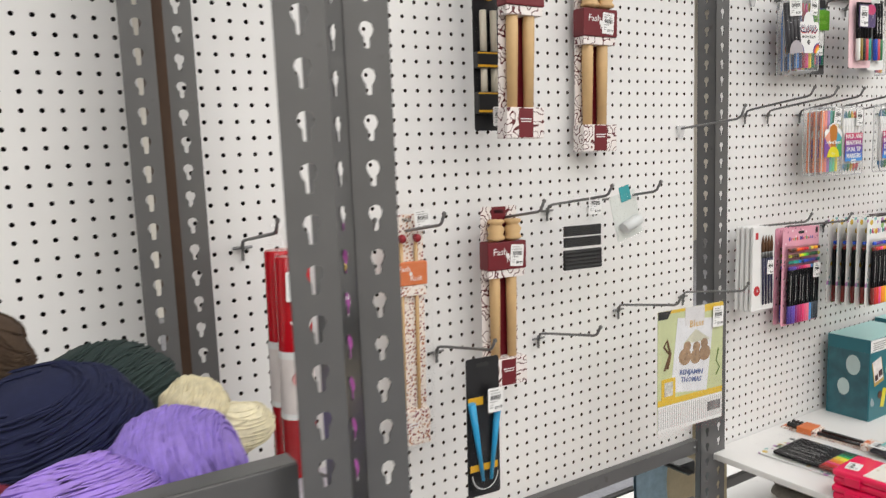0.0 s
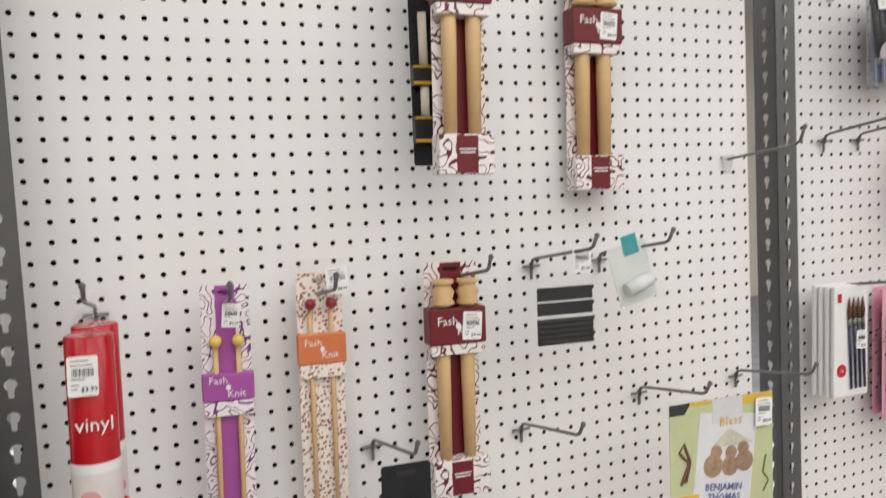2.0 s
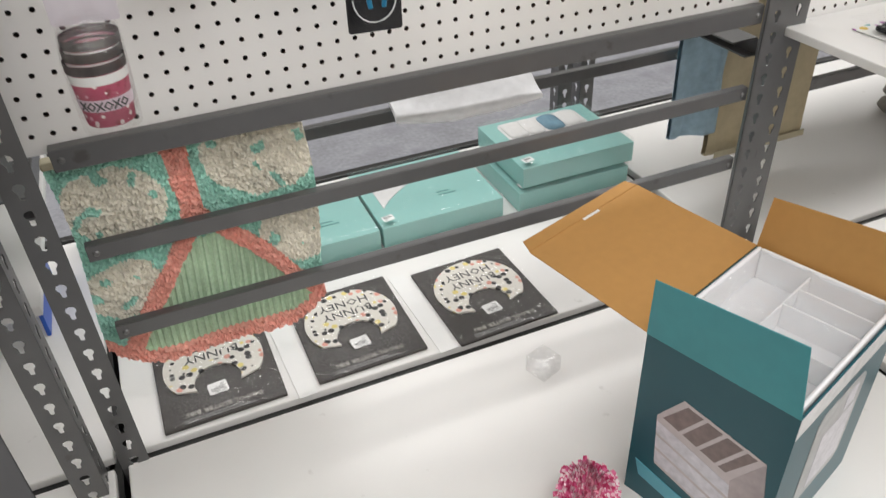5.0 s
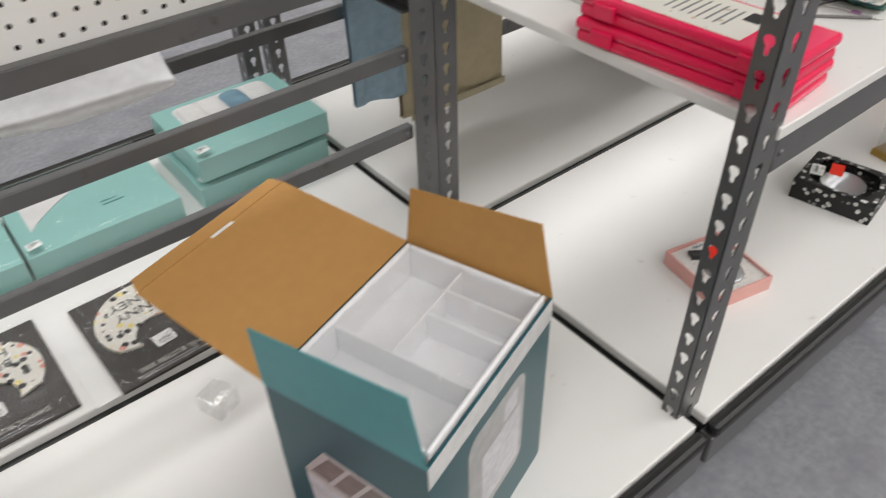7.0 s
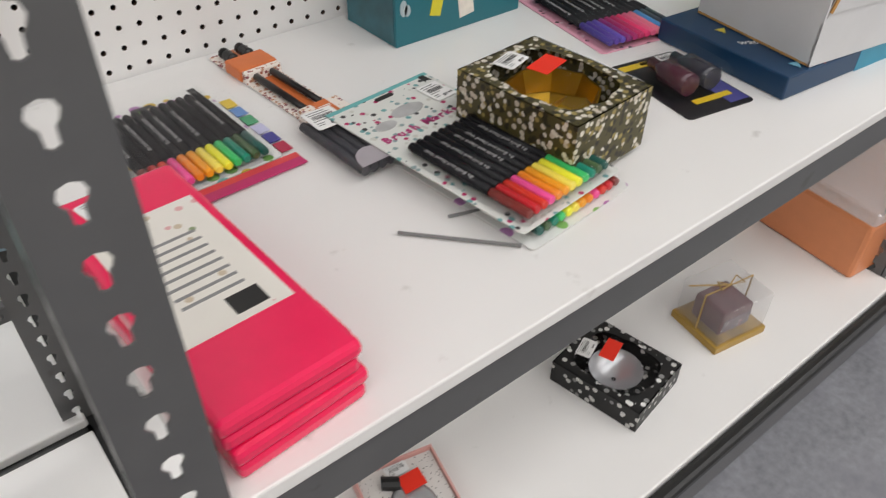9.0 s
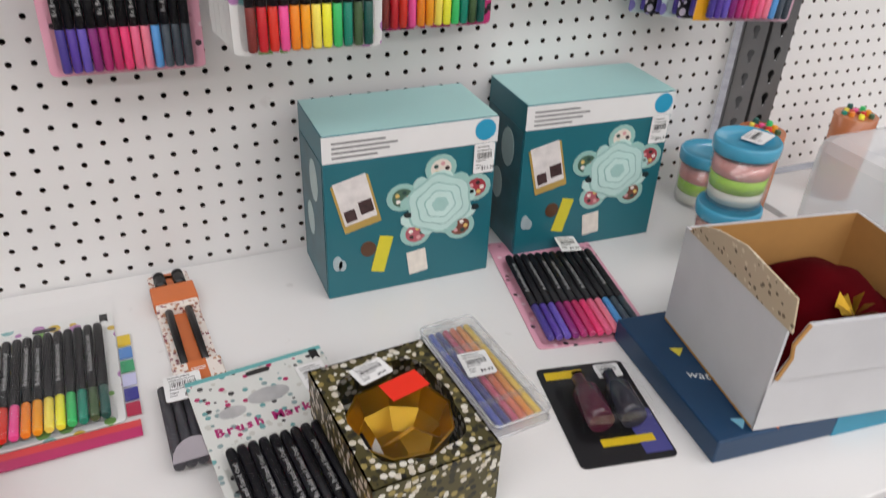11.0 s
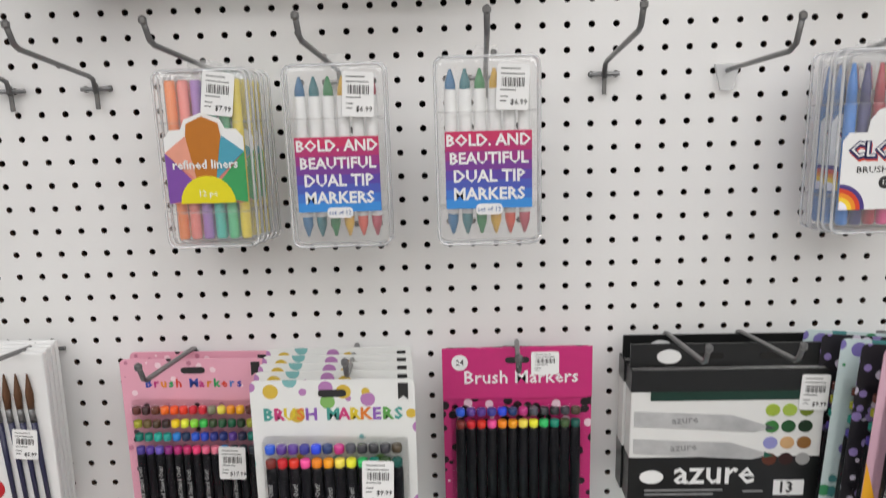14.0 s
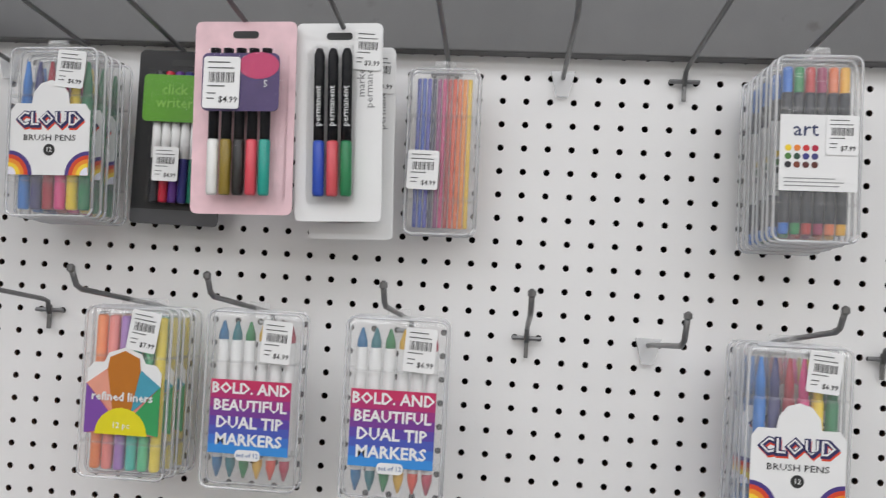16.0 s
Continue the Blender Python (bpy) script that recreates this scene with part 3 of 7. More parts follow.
def needle_pack(m, w, h, label, strip=MAROON, size=0.012, knobs=WOOD, shaft=WOOD, paper=None, words=True, tag="$4.99", tagx=0.2, band=None, tagz=-0.27, slim=None):
    """Long printed card with a pair of knitting needles held by two paper sleeves."""
    ob = thing("knitting_needle_pack", m, label, "knitting needles", "needle packs on the pegboard")
    paper = paper or swirls("swirl_card", "e9e2df", "5a1a20", 24)
    card(ob, w, h, paper, "printed card with curling vines", 0.003)
    part("centre_strip", G().box(-w * 0.2, w * 0.2, -0.0018, -0.0012, -h + 0.001, -0.001), strip, ob)
    gap = w * 0.23
    for s in (-1, 1):
        n = part("needle", G().lathe([(size * 0.5, -h + 0.03), (size * 0.62, -h * 0.5), (size * 0.62, -h * (slim[0] if slim else 0.13))], 12, pose(s * gap, -0.0022 - size * 0.62, 0)), shaft, ob, "", True)
        k = size * 0.98
        if slim:
            part("knob", G().lathe([(0.0078 * math.sin(math.pi * (0.05 + 0.9 * j / 8)), -h * slim[0] - 0.0078 * math.cos(math.pi * (0.05 + 0.9 * j / 8))) for j in range(9)], 14, pose(s * gap, -0.011, 0)), knobs, n, "round knob", True)
            continue
        part("knob", G().lathe([(k * 0.5, -h * 0.185), (k * 1.0, -h * 0.175), (k * 1.05, -h * 0.167), (k * 0.8, -h * 0.15), (k * 1.05, -h * 0.122), (k * 0.7, -h * 0.098), (k * 0.72, -h * 0.093), (k * 1.0, -h * 0.084), (k * 0.95, -h * 0.07), (k * 0.3, -h * 0.067)], 14, pose(s * gap, -0.003 - k, 0)), knobs, n, "turned knob", True)
    d = size * 1.5 + 0.004
    b0, b1 = slim[1:] if slim else (0.19, 0.345)
    top = part("upper_sleeve", G().box(-w * 0.53, w * 0.53, -d, 0.001, -h * b1, -h * b0, c=0.002), band or strip, ob, "folded paper sleeve")
    part("sleeve_edge", G().box(-w * 0.5, w * 0.5, -d * 0.9, 0.0005, -h * (b1 + 0.045), -h * b1 - 0.0004, c=0.001), paper, top)
    mid = (b0 + b1) / 2
    low = part("lower_sleeve", G().box(-w * 0.53, w * 0.53, -d, 0.001, -h, -h * 0.845, c=0.002), paper, ob, "folded paper sleeve")
    part("sleeve_strip", G().box(-w * 0.2, w * 0.2, -d - 0.0005, -d + 0.0003, -h * 0.995, -h * 0.85), strip, low)
    if words:
        writing("Fash", top, -w * 0.2, -d - 0.0003, -h * (mid - 0.022), w * 0.22, WHITE)
        writing("Knit", top, w * 0.16, -d - 0.0003, -h * (mid + 0.020), w * 0.22, WHITE)
        part("yarn_mark", G().prism(disc(0, -h * mid, w * 0.05, w * 0.06), -d - 0.0006, -d), WHITE, top)
    part("small_print", G().box(-w * 0.16, w * 0.16, -d - 0.0008, -d, -h * 0.905, -h * 0.9).box(-w * 0.14, w * 0.14, -d - 0.0008, -d, -h * 0.918, -h * 0.913), WHITE, low)
    if tag:
        price_tag(top, w * tagx, -d - 0.0005, h * tagz, w * 0.36, w * 0.5, tag, 4)
    hang_slot(ob, -0.0013, -0.010, w * 0.3)
    return ob


needle_pack(pose(-0.524, -0.122, 1.785, 0, 1.5, -4), 0.074, 0.338, "thick birch knitting needles on a maroon and white card", size=0.017, tag="")
needle_pack(pose(-0.256, -0.022, 1.763, 0, 1.0, -3), 0.082, 0.345, "thick birch knitting needles on a maroon card with price tag", size=0.019, tag="$4.99", tagx=0.22)
needle_pack(pose(-0.527, -0.055, 1.326, 0, 1.0, -3), 0.080, 0.334, "birch knitting needles with round knobs on a maroon card", size=0.0165, tag="$4.99", tagx=0.26)
PURP = M("purple_print", "a2509c", 0.45)
needle_pack(pose(-0.843, -0.070, 1.323, 0, 1.6, -4), 0.060, 0.425, "slim birch needles on a purple and white card", PURP, 0.0055, M("yellow_knob", "e0c060", 0.35), WOOD, swirls("purple_swirl_card", "ece4e6", "6a3a70", 30), tag="$4.99", tagx=0.1, tagz=-0.09, slim=(0.165, 0.262, 0.345))
needle_pack(pose(-0.716, -0.042, 1.325, 0, 1.2, -3), 0.062, 0.412, "slim needles with red knobs on a floral card", spots("floral_card", "ece3da", ["a06048", "8a4a50", "c09070"], 190, 0.4), 0.0055, M("red_knob", "8a1622", 0.3), WOOD, spots("floral_card", "ece3da", ["a06048"], 190), tag="", band=M("orange_print", "d2713a", 0.45), slim=(0.10, 0.20, 0.30))
sleeve = thing("clear_sleeve", pose(-0.716, -0.056, 1.345, 0, 1.2, -3), "clear plastic sleeve round a needle pack", "plastic sleeve")
part("film", G().box(-0.040, 0.040, -0.0030, -0.0015, -0.435, 0.0), FILM, sleeve)
price_tag(sleeve, 0.022, -0.0035, -0.030, 0.030, 0.036, "$4.99", -4)


def cord_needle_pack(m):
    ob = thing("circular_needle_pack", m, "black card with a pair of cream knitting needles", "knitting needles")
    blk, gold, cream = M("black_card", "17171a", 0.4), M("gold_print", "d8a520", 0.4), M("cream_needle", "ded6c4", 0.35)
    card(ob, 0.056, 0.30, blk, "black printed card")
    part("header", G().prism([(-0.030, 0), (0.030, 0), (0.030, -0.035), (0.012, -0.045), (-0.012, -0.045), (-0.030, -0.035)], -0.004, -0.0012), blk, ob)
    for s in (-1, 1):
        for a, b in ((-0.165, -0.09), (-0.235, -0.185)):
            part("needle", G().rod((s * 0.011, -0.008, a), (s * 0.011, -0.008, b), 0.0062, n=12), cream, ob, "", True)
        part("blister", G().prism(rrect(s * 0.011 - 0.012, s * 0.011 + 0.012, -0.245, -0.08, 0.008), -0.016, -0.0012, None, 0.003), BLIS, ob)
    part("cap", G().lathe([(0.012, -0.05), (0.008, -0.022)], 12, pose(-0.008, -0.010, 0)), cream, ob)
    part("emblem", G().prism(disc(0.004, -0.062, 0.011, 0.011), -0.006, -0.0045), gold, ob)
    for a, b in ((-0.183, -0.166), (-0.262, -0.236)):
        band = part("paper_band", G().box(-0.029, 0.029, -0.017, 0, a - 0.008, b + 0.004, c=0.002), blk, ob)
        part("gold_line", G().box(-0.0292, 0.0292, -0.0176, -0.0168, a - 0.006, a - 0.002).box(-0.0292, 0.0292, -0.0176, -0.0168, b, b + 0.0025), gold, band)
    price_tag(ob, 0.012, -0.0176, -0.275, 0.024, 0.034, "$5.99")
    return ob


cord_needle_pack(pose(-0.542, -0.055, 1.764, 0, 0.5, -3))


def vinyl_roll(m, tag):
    ob = thing("vinyl_roll", m, "red vinyl roll in clear wrap with printed white middle", "vinyl roll", "vinyl rolls on one hook")
    r, h = 0.0235, 0.305
    part("roll", G().lathe([(r - 0.002, -h), (r, -h + 0.002), (r, -0.002), (r - 0.002, 0)], 26), RED, ob, "", True)
    label = part("paper_label", G().lathe([(r + 0.0006, -0.222), (r + 0.0006, -0.128)], 26, None, False), M("label_photo_paper", (0.72, 0.66, 0.64), 0.35, var=0.12, scale=45), ob, "printed white paper label", True)
    for a, b in ((-0.138, -0.128), (-0.222, -0.214)):
        part("label_edge", G().lathe([(r + 0.0009, a), (r + 0.0009, b)], 26, None, False), WHITE, label, "", True)
    part("red_dot", G().prism(disc(0.010, -0.196, 0.009, 0.009), -r - 0.0012, -r + 0.003), RED, label)
    part("rose_print", G().prism(disc(-0.006, -0.165, 0.010, 0.010), -r - 0.0008, -r + 0.003).prism(disc(0.008, -0.175, 0.007, 0.007), -r - 0.0008, -r + 0.003), M("rose_print", "d29a98", 0.4), label)
    wrap = part("twisted_wrap", G().lathe([(0.022, 0.0), (0.016, 0.014), (0.010, 0.022), (0.014, 0.03), (0.017, 0.036)], 16, None, False), FILM, ob, "gathered clear film", True)
    if tag:
        price_tag(ob, -0.006, -r - 0.0014, -0.038, 0.028, 0.040, tag, 1)
        writing("vinyl", ob, 0.002, -r - 0.001, -0.088, 0.020, WHITE)
    return ob


vinyl_roll(pose(-0.994, -0.211, 1.299, 0, 1.0, 0), "$3.99")
vinyl_roll(pose(-0.990, -0.160, 1.302, 0, 1.0, 20), "")

ob = thing("circular_needle_pack", pose(-0.642, -0.150, 1.080, 0, 1.0, -3), "two blue circular needles on a black card", "knitting needles")
card(ob, 0.066, 0.245, M("black_card", "17171a", 0.4), "black printed card")
BLUE = M("blue_needle", "1f96c8", 0.3)
for s in (-1, 1):
    part("needle", G().rod((s * 0.008 + 0.002, -0.008, -0.215), (s * 0.027, -0.008, -0.075), 0.003, 0.0068, 12), BLUE, ob, "blue tapered needle", True)
part("cable", G().tube([(0.026 * math.cos(a), -0.005, -0.205 + 0.028 * math.sin(a)) for a in [math.pi * k / 10 for k in range(10, 21)]], 0.001, 5), M("clear_cable", (0.6, 0.62, 0.62), 0.2), ob)
part("yellow_band", G().box(-0.028, 0.028, -0.0018, -0.0012, -0.200, -0.188).box(-0.030, 0.0, -0.0018, -0.0012, -0.082, -0.068), M("gold_print", "d8a520", 0.4), ob)
part("blister", G().prism(rrect(-0.031, 0.031, -0.240, -0.06, 0.012), -0.018, -0.0012, None, 0.004), BLIS, ob)
hang_slot(ob, -0.0013, -0.012)
price_tag(ob, 0.014, -0.0188, -0.072, 0.030, 0.042, "$9.99")

ob = thing("stitch_kit", pose(-0.172, -0.205, 1.108, 0, 0.5, -3), "yellow and green embroidery kit in a clear bag", "embroidery kit")
card(ob, 0.182, 0.242, M("sage_print", "c3ca9c", 0.45), "pale green printed card", 0.002)
YEL = M("yellow_print", "dcb83a", 0.45)
part("yellow_border", G().box(-0.091, 0.091, -0.0017, -0.0012, -0.188, -0.176).box(0.03, 0.091, -0.0017, -0.0012, -0.014, 0).box(-0.091, 0.0, -0.0016, -0.0012, -0.006, 0), YEL, ob)
part("black_corner", G().prism([(-0.091, 0), (-0.055, 0), (-0.066, -0.016), (-0.091, -0.016)], -0.0018, -0.0012), INK, ob)
pic = part("sampler_picture", G().box(-0.036, 0.066, -0.0018, -0.0012, -0.170, -0.022, pose(0, 0, 0, 0, 7, 0)), M("linen_print", "dcdde0", 0.5, var=0.1), ob, "printed picture of a stitched village")
for bx, bz, br in ((-0.018, -0.098, 0.017), (0.012, -0.102, 0.015), (0.038, -0.098, 0.016), (-0.012, -0.078, 0.010), (0.014, -0.082, 0.010), (0.036, -0.078, 0.010)):
    part("bear_print", G().prism(disc(bx, bz, br, br, 14), -0.0024 - 0.01 * (bz + 0.1), -0.0015), M("brown_print", "a08468", 0.5, var=0.45, scale=170), pic)
part("hill_print", G().prism([(-0.024, -0.072), (0.012, -0.046), (0.054, -0.072)], -0.0021, -0.0015), M("pale_hill_print", "c9c8b4", 0.5, var=0.2, scale=120), pic)
writing("Bless", pic, 0.014, -0.0022, -0.035, 0.020, M("gold_print", "d8a520", 0.4))
for zz, tx in ((-0.132, "BENJAMIN"), (-0.147, "THOMAS")):
    writing(tx, pic, 0.0, -0.0022, zz, 0.0145, M("blue_grey_print", "5a6a9a", 0.5), rz=7, bold=0.02)
part("price_bars", G().box(0.048, 0.085, -0.0024, -0.0015, -0.222, -0.203), M("grey_bars", (0.2, 0.2, 0.2), 0.5, var=0.9, scale=400), ob)
part("header_print", G().box(-0.018, 0.036, -0.0022, -0.0012, -0.036, 0.0), M("grey_stripe_paper", (0.66, 0.65, 0.66), 0.5, var=0.1, scale=300), ob)
part("small_picture", G().box(-0.081, -0.044, -0.0022, -0.0012, -0.178, -0.135), M("yellow_print", "dcb83a", 0.45), ob)
part("small_print", G().box(-0.074, -0.051, -0.0026, -0.0021, -0.170, -0.142), M("sampler_print", (0.5, 0.5, 0.46), 0.5, var=0.5, scale=220), ob)
part("ribbon_print", G().tube([(-0.066, -0.0018, -0.115), (-0.058, -0.0018, -0.085), (-0.068, -0.0018, -0.058), (-0.076, -0.0018, -0.07), (-0.060, -0.0018, -0.088), (-0.074, -0.0018, -0.118)], 0.0025, 5), M("brown_ribbon", "6a4a30", 0.5), ob)
part("vine_print", G().tube([(0.078, -0.0018, -0.095), (0.072, -0.0018, -0.12), (0.082, -0.0018, -0.135), (0.072, -0.0018, -0.15)], 0.0015, 5), M("leaf_print", "6a8040", 0.5), ob)
g = G()
for k in range(30):
    g.box(-0.089 + k * 0.006, -0.087 + k * 0.006, -0.0019, -0.0014, -0.235, -0.192)
part("instruction_sheet", G().box(-0.091, 0.091, -0.0015, -0.0011, -0.242, -0.189), WHITE, ob)
part("fine_print", g, M("pale_grey_print", (0.5, 0.5, 0.5), 0.5), ob)
part("bag", G().box(-0.094, 0.094, -0.0042, -0.003, -0.255, 0.006), FILM, ob, "clear plastic bag")
price_tag(ob, 0.072, -0.0048, -0.028, 0.030, 0.042, "$9.99", 2)


def cupcake_pack(m, first):
    ob = thing("baking_cup_pack", m, "clear pack of pink printed baking cups", "baking cups", "baking cup packs on one hook")
    part("header_card", G().prism(rrect(-0.033, 0.033, -0.038, 0.0, 0.003, 2), -0.002, 0), M("pale_lilac_card", "cfcad2", 0.4), ob)
    cup = part("cups", G().lathe([(0.0245, -0.130), (0.028, -0.085), (0.0290, -0.072)], 24, pose(0, -0.031, 0)), spots("pink_cup_print", "b0405f", ["d8a0b0", "f0e0e0", "8a2038"], 120, 0.3), ob, "pink printed paper cups", True)
    part("dark_band", G().lathe([(0.0300, -0.073), (0.0300, -0.063)], 24, pose(0, -0.031, 0), False), M("dark_brown_band", "2a1a18", 0.4), cup)
    part("dome", G().lathe([(0.0300, -0.136), (0.0320, -0.066), (0.029, -0.046), (0.016, -0.036)], 24, pose(0, -0.031, 0)), clear("cup_dome_plastic", gloss=0.05, rough=0.1, milk=0.03, wrinkle=0.3), ob, "clear plastic dome", True)
    part("white_wave", G().lathe([(0.0286, -0.084), (0.0292, -0.074)], 24, pose(0, -0.031, 0), False), WHITE, cup, "", True)
    part("label_band", G().lathe([(0.0268, -0.112), (0.0277, -0.099)], 24, pose(0, -0.031, 0), False), M("lilac_cup_band", "d7c3cf", 0.4), cup, "", True)
    for i, ch in enumerate("XOXOXO"):
        a = (i - 2.5) * 0.30
        o = writing(ch, cup, 0, 0, 0, 0.013, INK, bold=0.02)
        o.matrix_basis = pose(0.0284 * math.sin(a), -0.031 - 0.0284 * math.cos(a), -0.106, 90, 0, math.degrees(a))
    return ob


for k in range(3):
    cupcake_pack(pose(-0.951, -0.152 + 0.020 * k, 0.936 + 0.006 * k, 0, 0.5, -4), k == 0)

ob = thing("black_cord_pack", pose(-0.372, -0.105, 1.345, 0, 0.5, -6), "bundles of black cord in a clear bag with header", "craft cord")
for z0, z1 in ((-0.083, -0.064), (-0.104, -0.086), (-0.147, -0.110)):
    g = G()
    for k in range(5):
        zz = z0 + (z1 - z0) * (k + 0.5) / 5
        g.rod((-0.043, -0.010, zz), (0.043, -0.010, zz), (z1 - z0) / 8.5, n=8)
    part("cord_bundle", g, M("black_cord", (0.012, 0.012, 0.013), 0.7, bump=0.4, bscale=900), ob, "wound black cord")
part("bag", G().box(-0.046, 0.046, -0.018, -0.004, -0.152, 0.0, c=0.005), FILM, ob, "clear plastic bag")
price_tag(ob, 0.024, -0.0186, -0.026, 0.030, 0.036, "$3.99", 3)

ob = thing("bobbin_pack", pose(-0.262, -0.108, 1.335, 0, -14, -4), "white thread bobbin in a small clear bag", "thread pack")
card(ob, 0.066, 0.092, M("pale_card", "d6dad6", 0.45), "pale printed card", 0.002)
part("bobbin", G().rod((-0.022, -0.012, -0.066), (0.022, -0.012, -0.060), 0.011, n=16), M("white_thread", (0.7, 0.72, 0.72), 0.6), ob, "", True)
part("teal_header", G().box(-0.006, 0.020, -0.0025, -0.0012, -0.018, 0.012), M("teal_header_print", "3a9aa0", 0.4), ob)
part("bag", G().box(-0.036, 0.036, -0.024, -0.003, -0.095, 0.0, c=0.006), FILM, ob, "clear plastic bag")


def pen_case(m, w, h, d, cols, label, name="marker_set", tips=False, whites=False, n=6, group=""):
    """Clear hard case with a row of pens seen through it."""
    ob = thing(name, m, label, "marker set", group)
    pw = (w - 0.014) / n
    for i in range(n):
        x = -w / 2 + 0.007 + pw * (i + 0.5)
        mt = C(cols[i % len(cols)])
        if whites:
            p = pen(ob, x, -d + 0.010, -h * 0.84, -h * 0.16, pw * 0.42, WHITE)
            part("tip", G().lathe([(pw * 0.38, -h * 0.20), (pw * 0.36, -h * 0.13), (0.0012, -h * 0.06)], 10, pose(x, -d + 0.010, 0)), mt, p, "", True)
            part("tip", G().lathe([(0.0012, -h * 0.95), (pw * 0.36, -h * 0.88), (pw * 0.38, -h * 0.82)], 10, pose(x, -d + 0.010, 0)), mt, p, "", True)
        elif tips:
            p = pen(ob, x, -d + 0.010, -h * 0.96, -h * 0.28, pw * 0.43, mt)
            part("tip", G().lathe([(pw * 0.36, -h * 0.30), (pw * 0.34, -h * 0.2), (0.0016, -h * 0.07)], 10, pose(x, -d + 0.010, 0)), mt, p, "", True)
        else:
            pen(ob, x, -d + 0.010, -h * 0.96, -h * 0.05, pw * 0.43, mt)
    part("case", G().prism(rrect(-w / 2, w / 2, -h, 0, 0.008), -d, 0, None, 0.003), CASE, ob, "clear plastic case")
    for f in (0.29, 0.80):
        part("case_rib", G().box(-w / 2 - 0.0008, w / 2 + 0.0008, -d - 0.0008, -0.002, -h * f, -h * (f - 0.01)), CASE, ob)
    for y, o in ((-d + 0.0016, 0.0), (-0.0016, 0.0006)):
        loop = rrect(-w / 2 - o, w / 2 + o, -h - o, o, 0.008)
        part("case_rim", G().tube([(px, y, pz) for px, pz in loop + loop[:1]], 0.0015, 5), RIM, ob, "moulded plastic rim", True)
    part("hang_tab", G().prism([(-0.013, -0.001), (0.013, -0.001), (0.010, 0.010), (-0.010, 0.010)], -d * 0.6, -d * 0.6 + 0.0015), CASE, ob)
    return ob


VIVID = "2a78c8 3a3a70 a82a3c e0408a f0d020 1a7a4a".split()


def rainbow_label(ob, w, h, d, drop=0.0):
    y = -d - 0.0012
    pts = [(-w * .46, -h * .76), (-w * .46, -h * .38), (-w * .40, -h * .335), (-w * .22, -h * .335), (-w * .20, -h * .27), (-w * .12, -h * .215), (0.0, -h * .195), (w * .12, -h * .215), (w * .20, -h * .27), (w * .22, -h * .335), (w * .40, -h * .335), (w * .46, -h * .38), (w * .46, -h * .76)]
    lab = part("paper_label", G().prism(pts, y, y + 0.0006), WHITE, ob, "white cloud-shaped label with rainbows")
    writing("CLOUD", lab, 0.0, y - 0.0002, -h * .435, w * .22, M("navy_print", "2a2a5a", 0.4), bold=0.09)
    writing("CLOUD", lab, -w * 0.01, y - 0.0008, -h * .43, w * .215, WHITE, bold=0.0)
    writing("CLOUD", lab, w * 0.01, y, -h * .447, w * .22, C("d2452a"), bold=0.08)
    writing("BRUSH PENS", lab, 0, y - 0.0003, -h * .54, w * .095, INK, stretch=1.15)
    part("count_badge", G().prism(disc(0, -h * .61, w * .065, w * .065), y - 0.0004, y), INK, lab)
    writing("12", lab, 0, y - 0.0006, -h * .61, w * .075, WHITE)
    for s in (-1, 1):
        for k, cc in enumerate(("4a3a80", "d2452a", "e8902a", "f2cf3a", "e8e6f2")):
            r = w * (0.27 - 0.045 * k)
            arc = [(s * w * .46, -h * .76)] + [(s * w * .46 - s * r * math.cos(a), -h * .76 + r * math.sin(a)) for a in [math.pi / 2 * j / 8 for j in range(9)]]
            part("rainbow_arc", G().prism(arc, y - 0.0003 - 0.0002 * k, y), C(cc), lab)
    lab.matrix_basis = Matrix.Translation((0, 0, -drop))
    return lab


def cloud_pens(m, tag, drop=0.0):
    w, h, d = 0.092, 0.172, 0.019
    ob = pen_case(m, w, h, d, VIVID, "clear case of brush pens with rainbow cloud label", "brush_pen_set", tips=True, group="brush pen cases")
    rainbow_label(ob, w, h, d, drop)
    if tag:
        price_tag(ob, w * 0.22, -d - 0.0016, -h * 0.13, 0.030, 0.038, tag, 5)
    return ob


cloud_pens(pose(0.396, -0.066, 1.762, 0, -1.5, 0), "$6.99")
cloud_pens(pose(0.401, -0.0465, 1.760, 0, -1.0, 0), "")
cloud_pens(pose(0.404, -0.0270, 1.758, 0, -1.0, 0), "")
cloud_pens(pose(1.142, -0.076, 1.503, 0, 0.0, 0), "$6.99", 0.018)
cloud_pens(pose(1.140, -0.0565, 1.501, 0, 0.4, 0), "")
cloud_pens(pose(1.139, -0.0370, 1.500, 0, 0.4, 0), "")


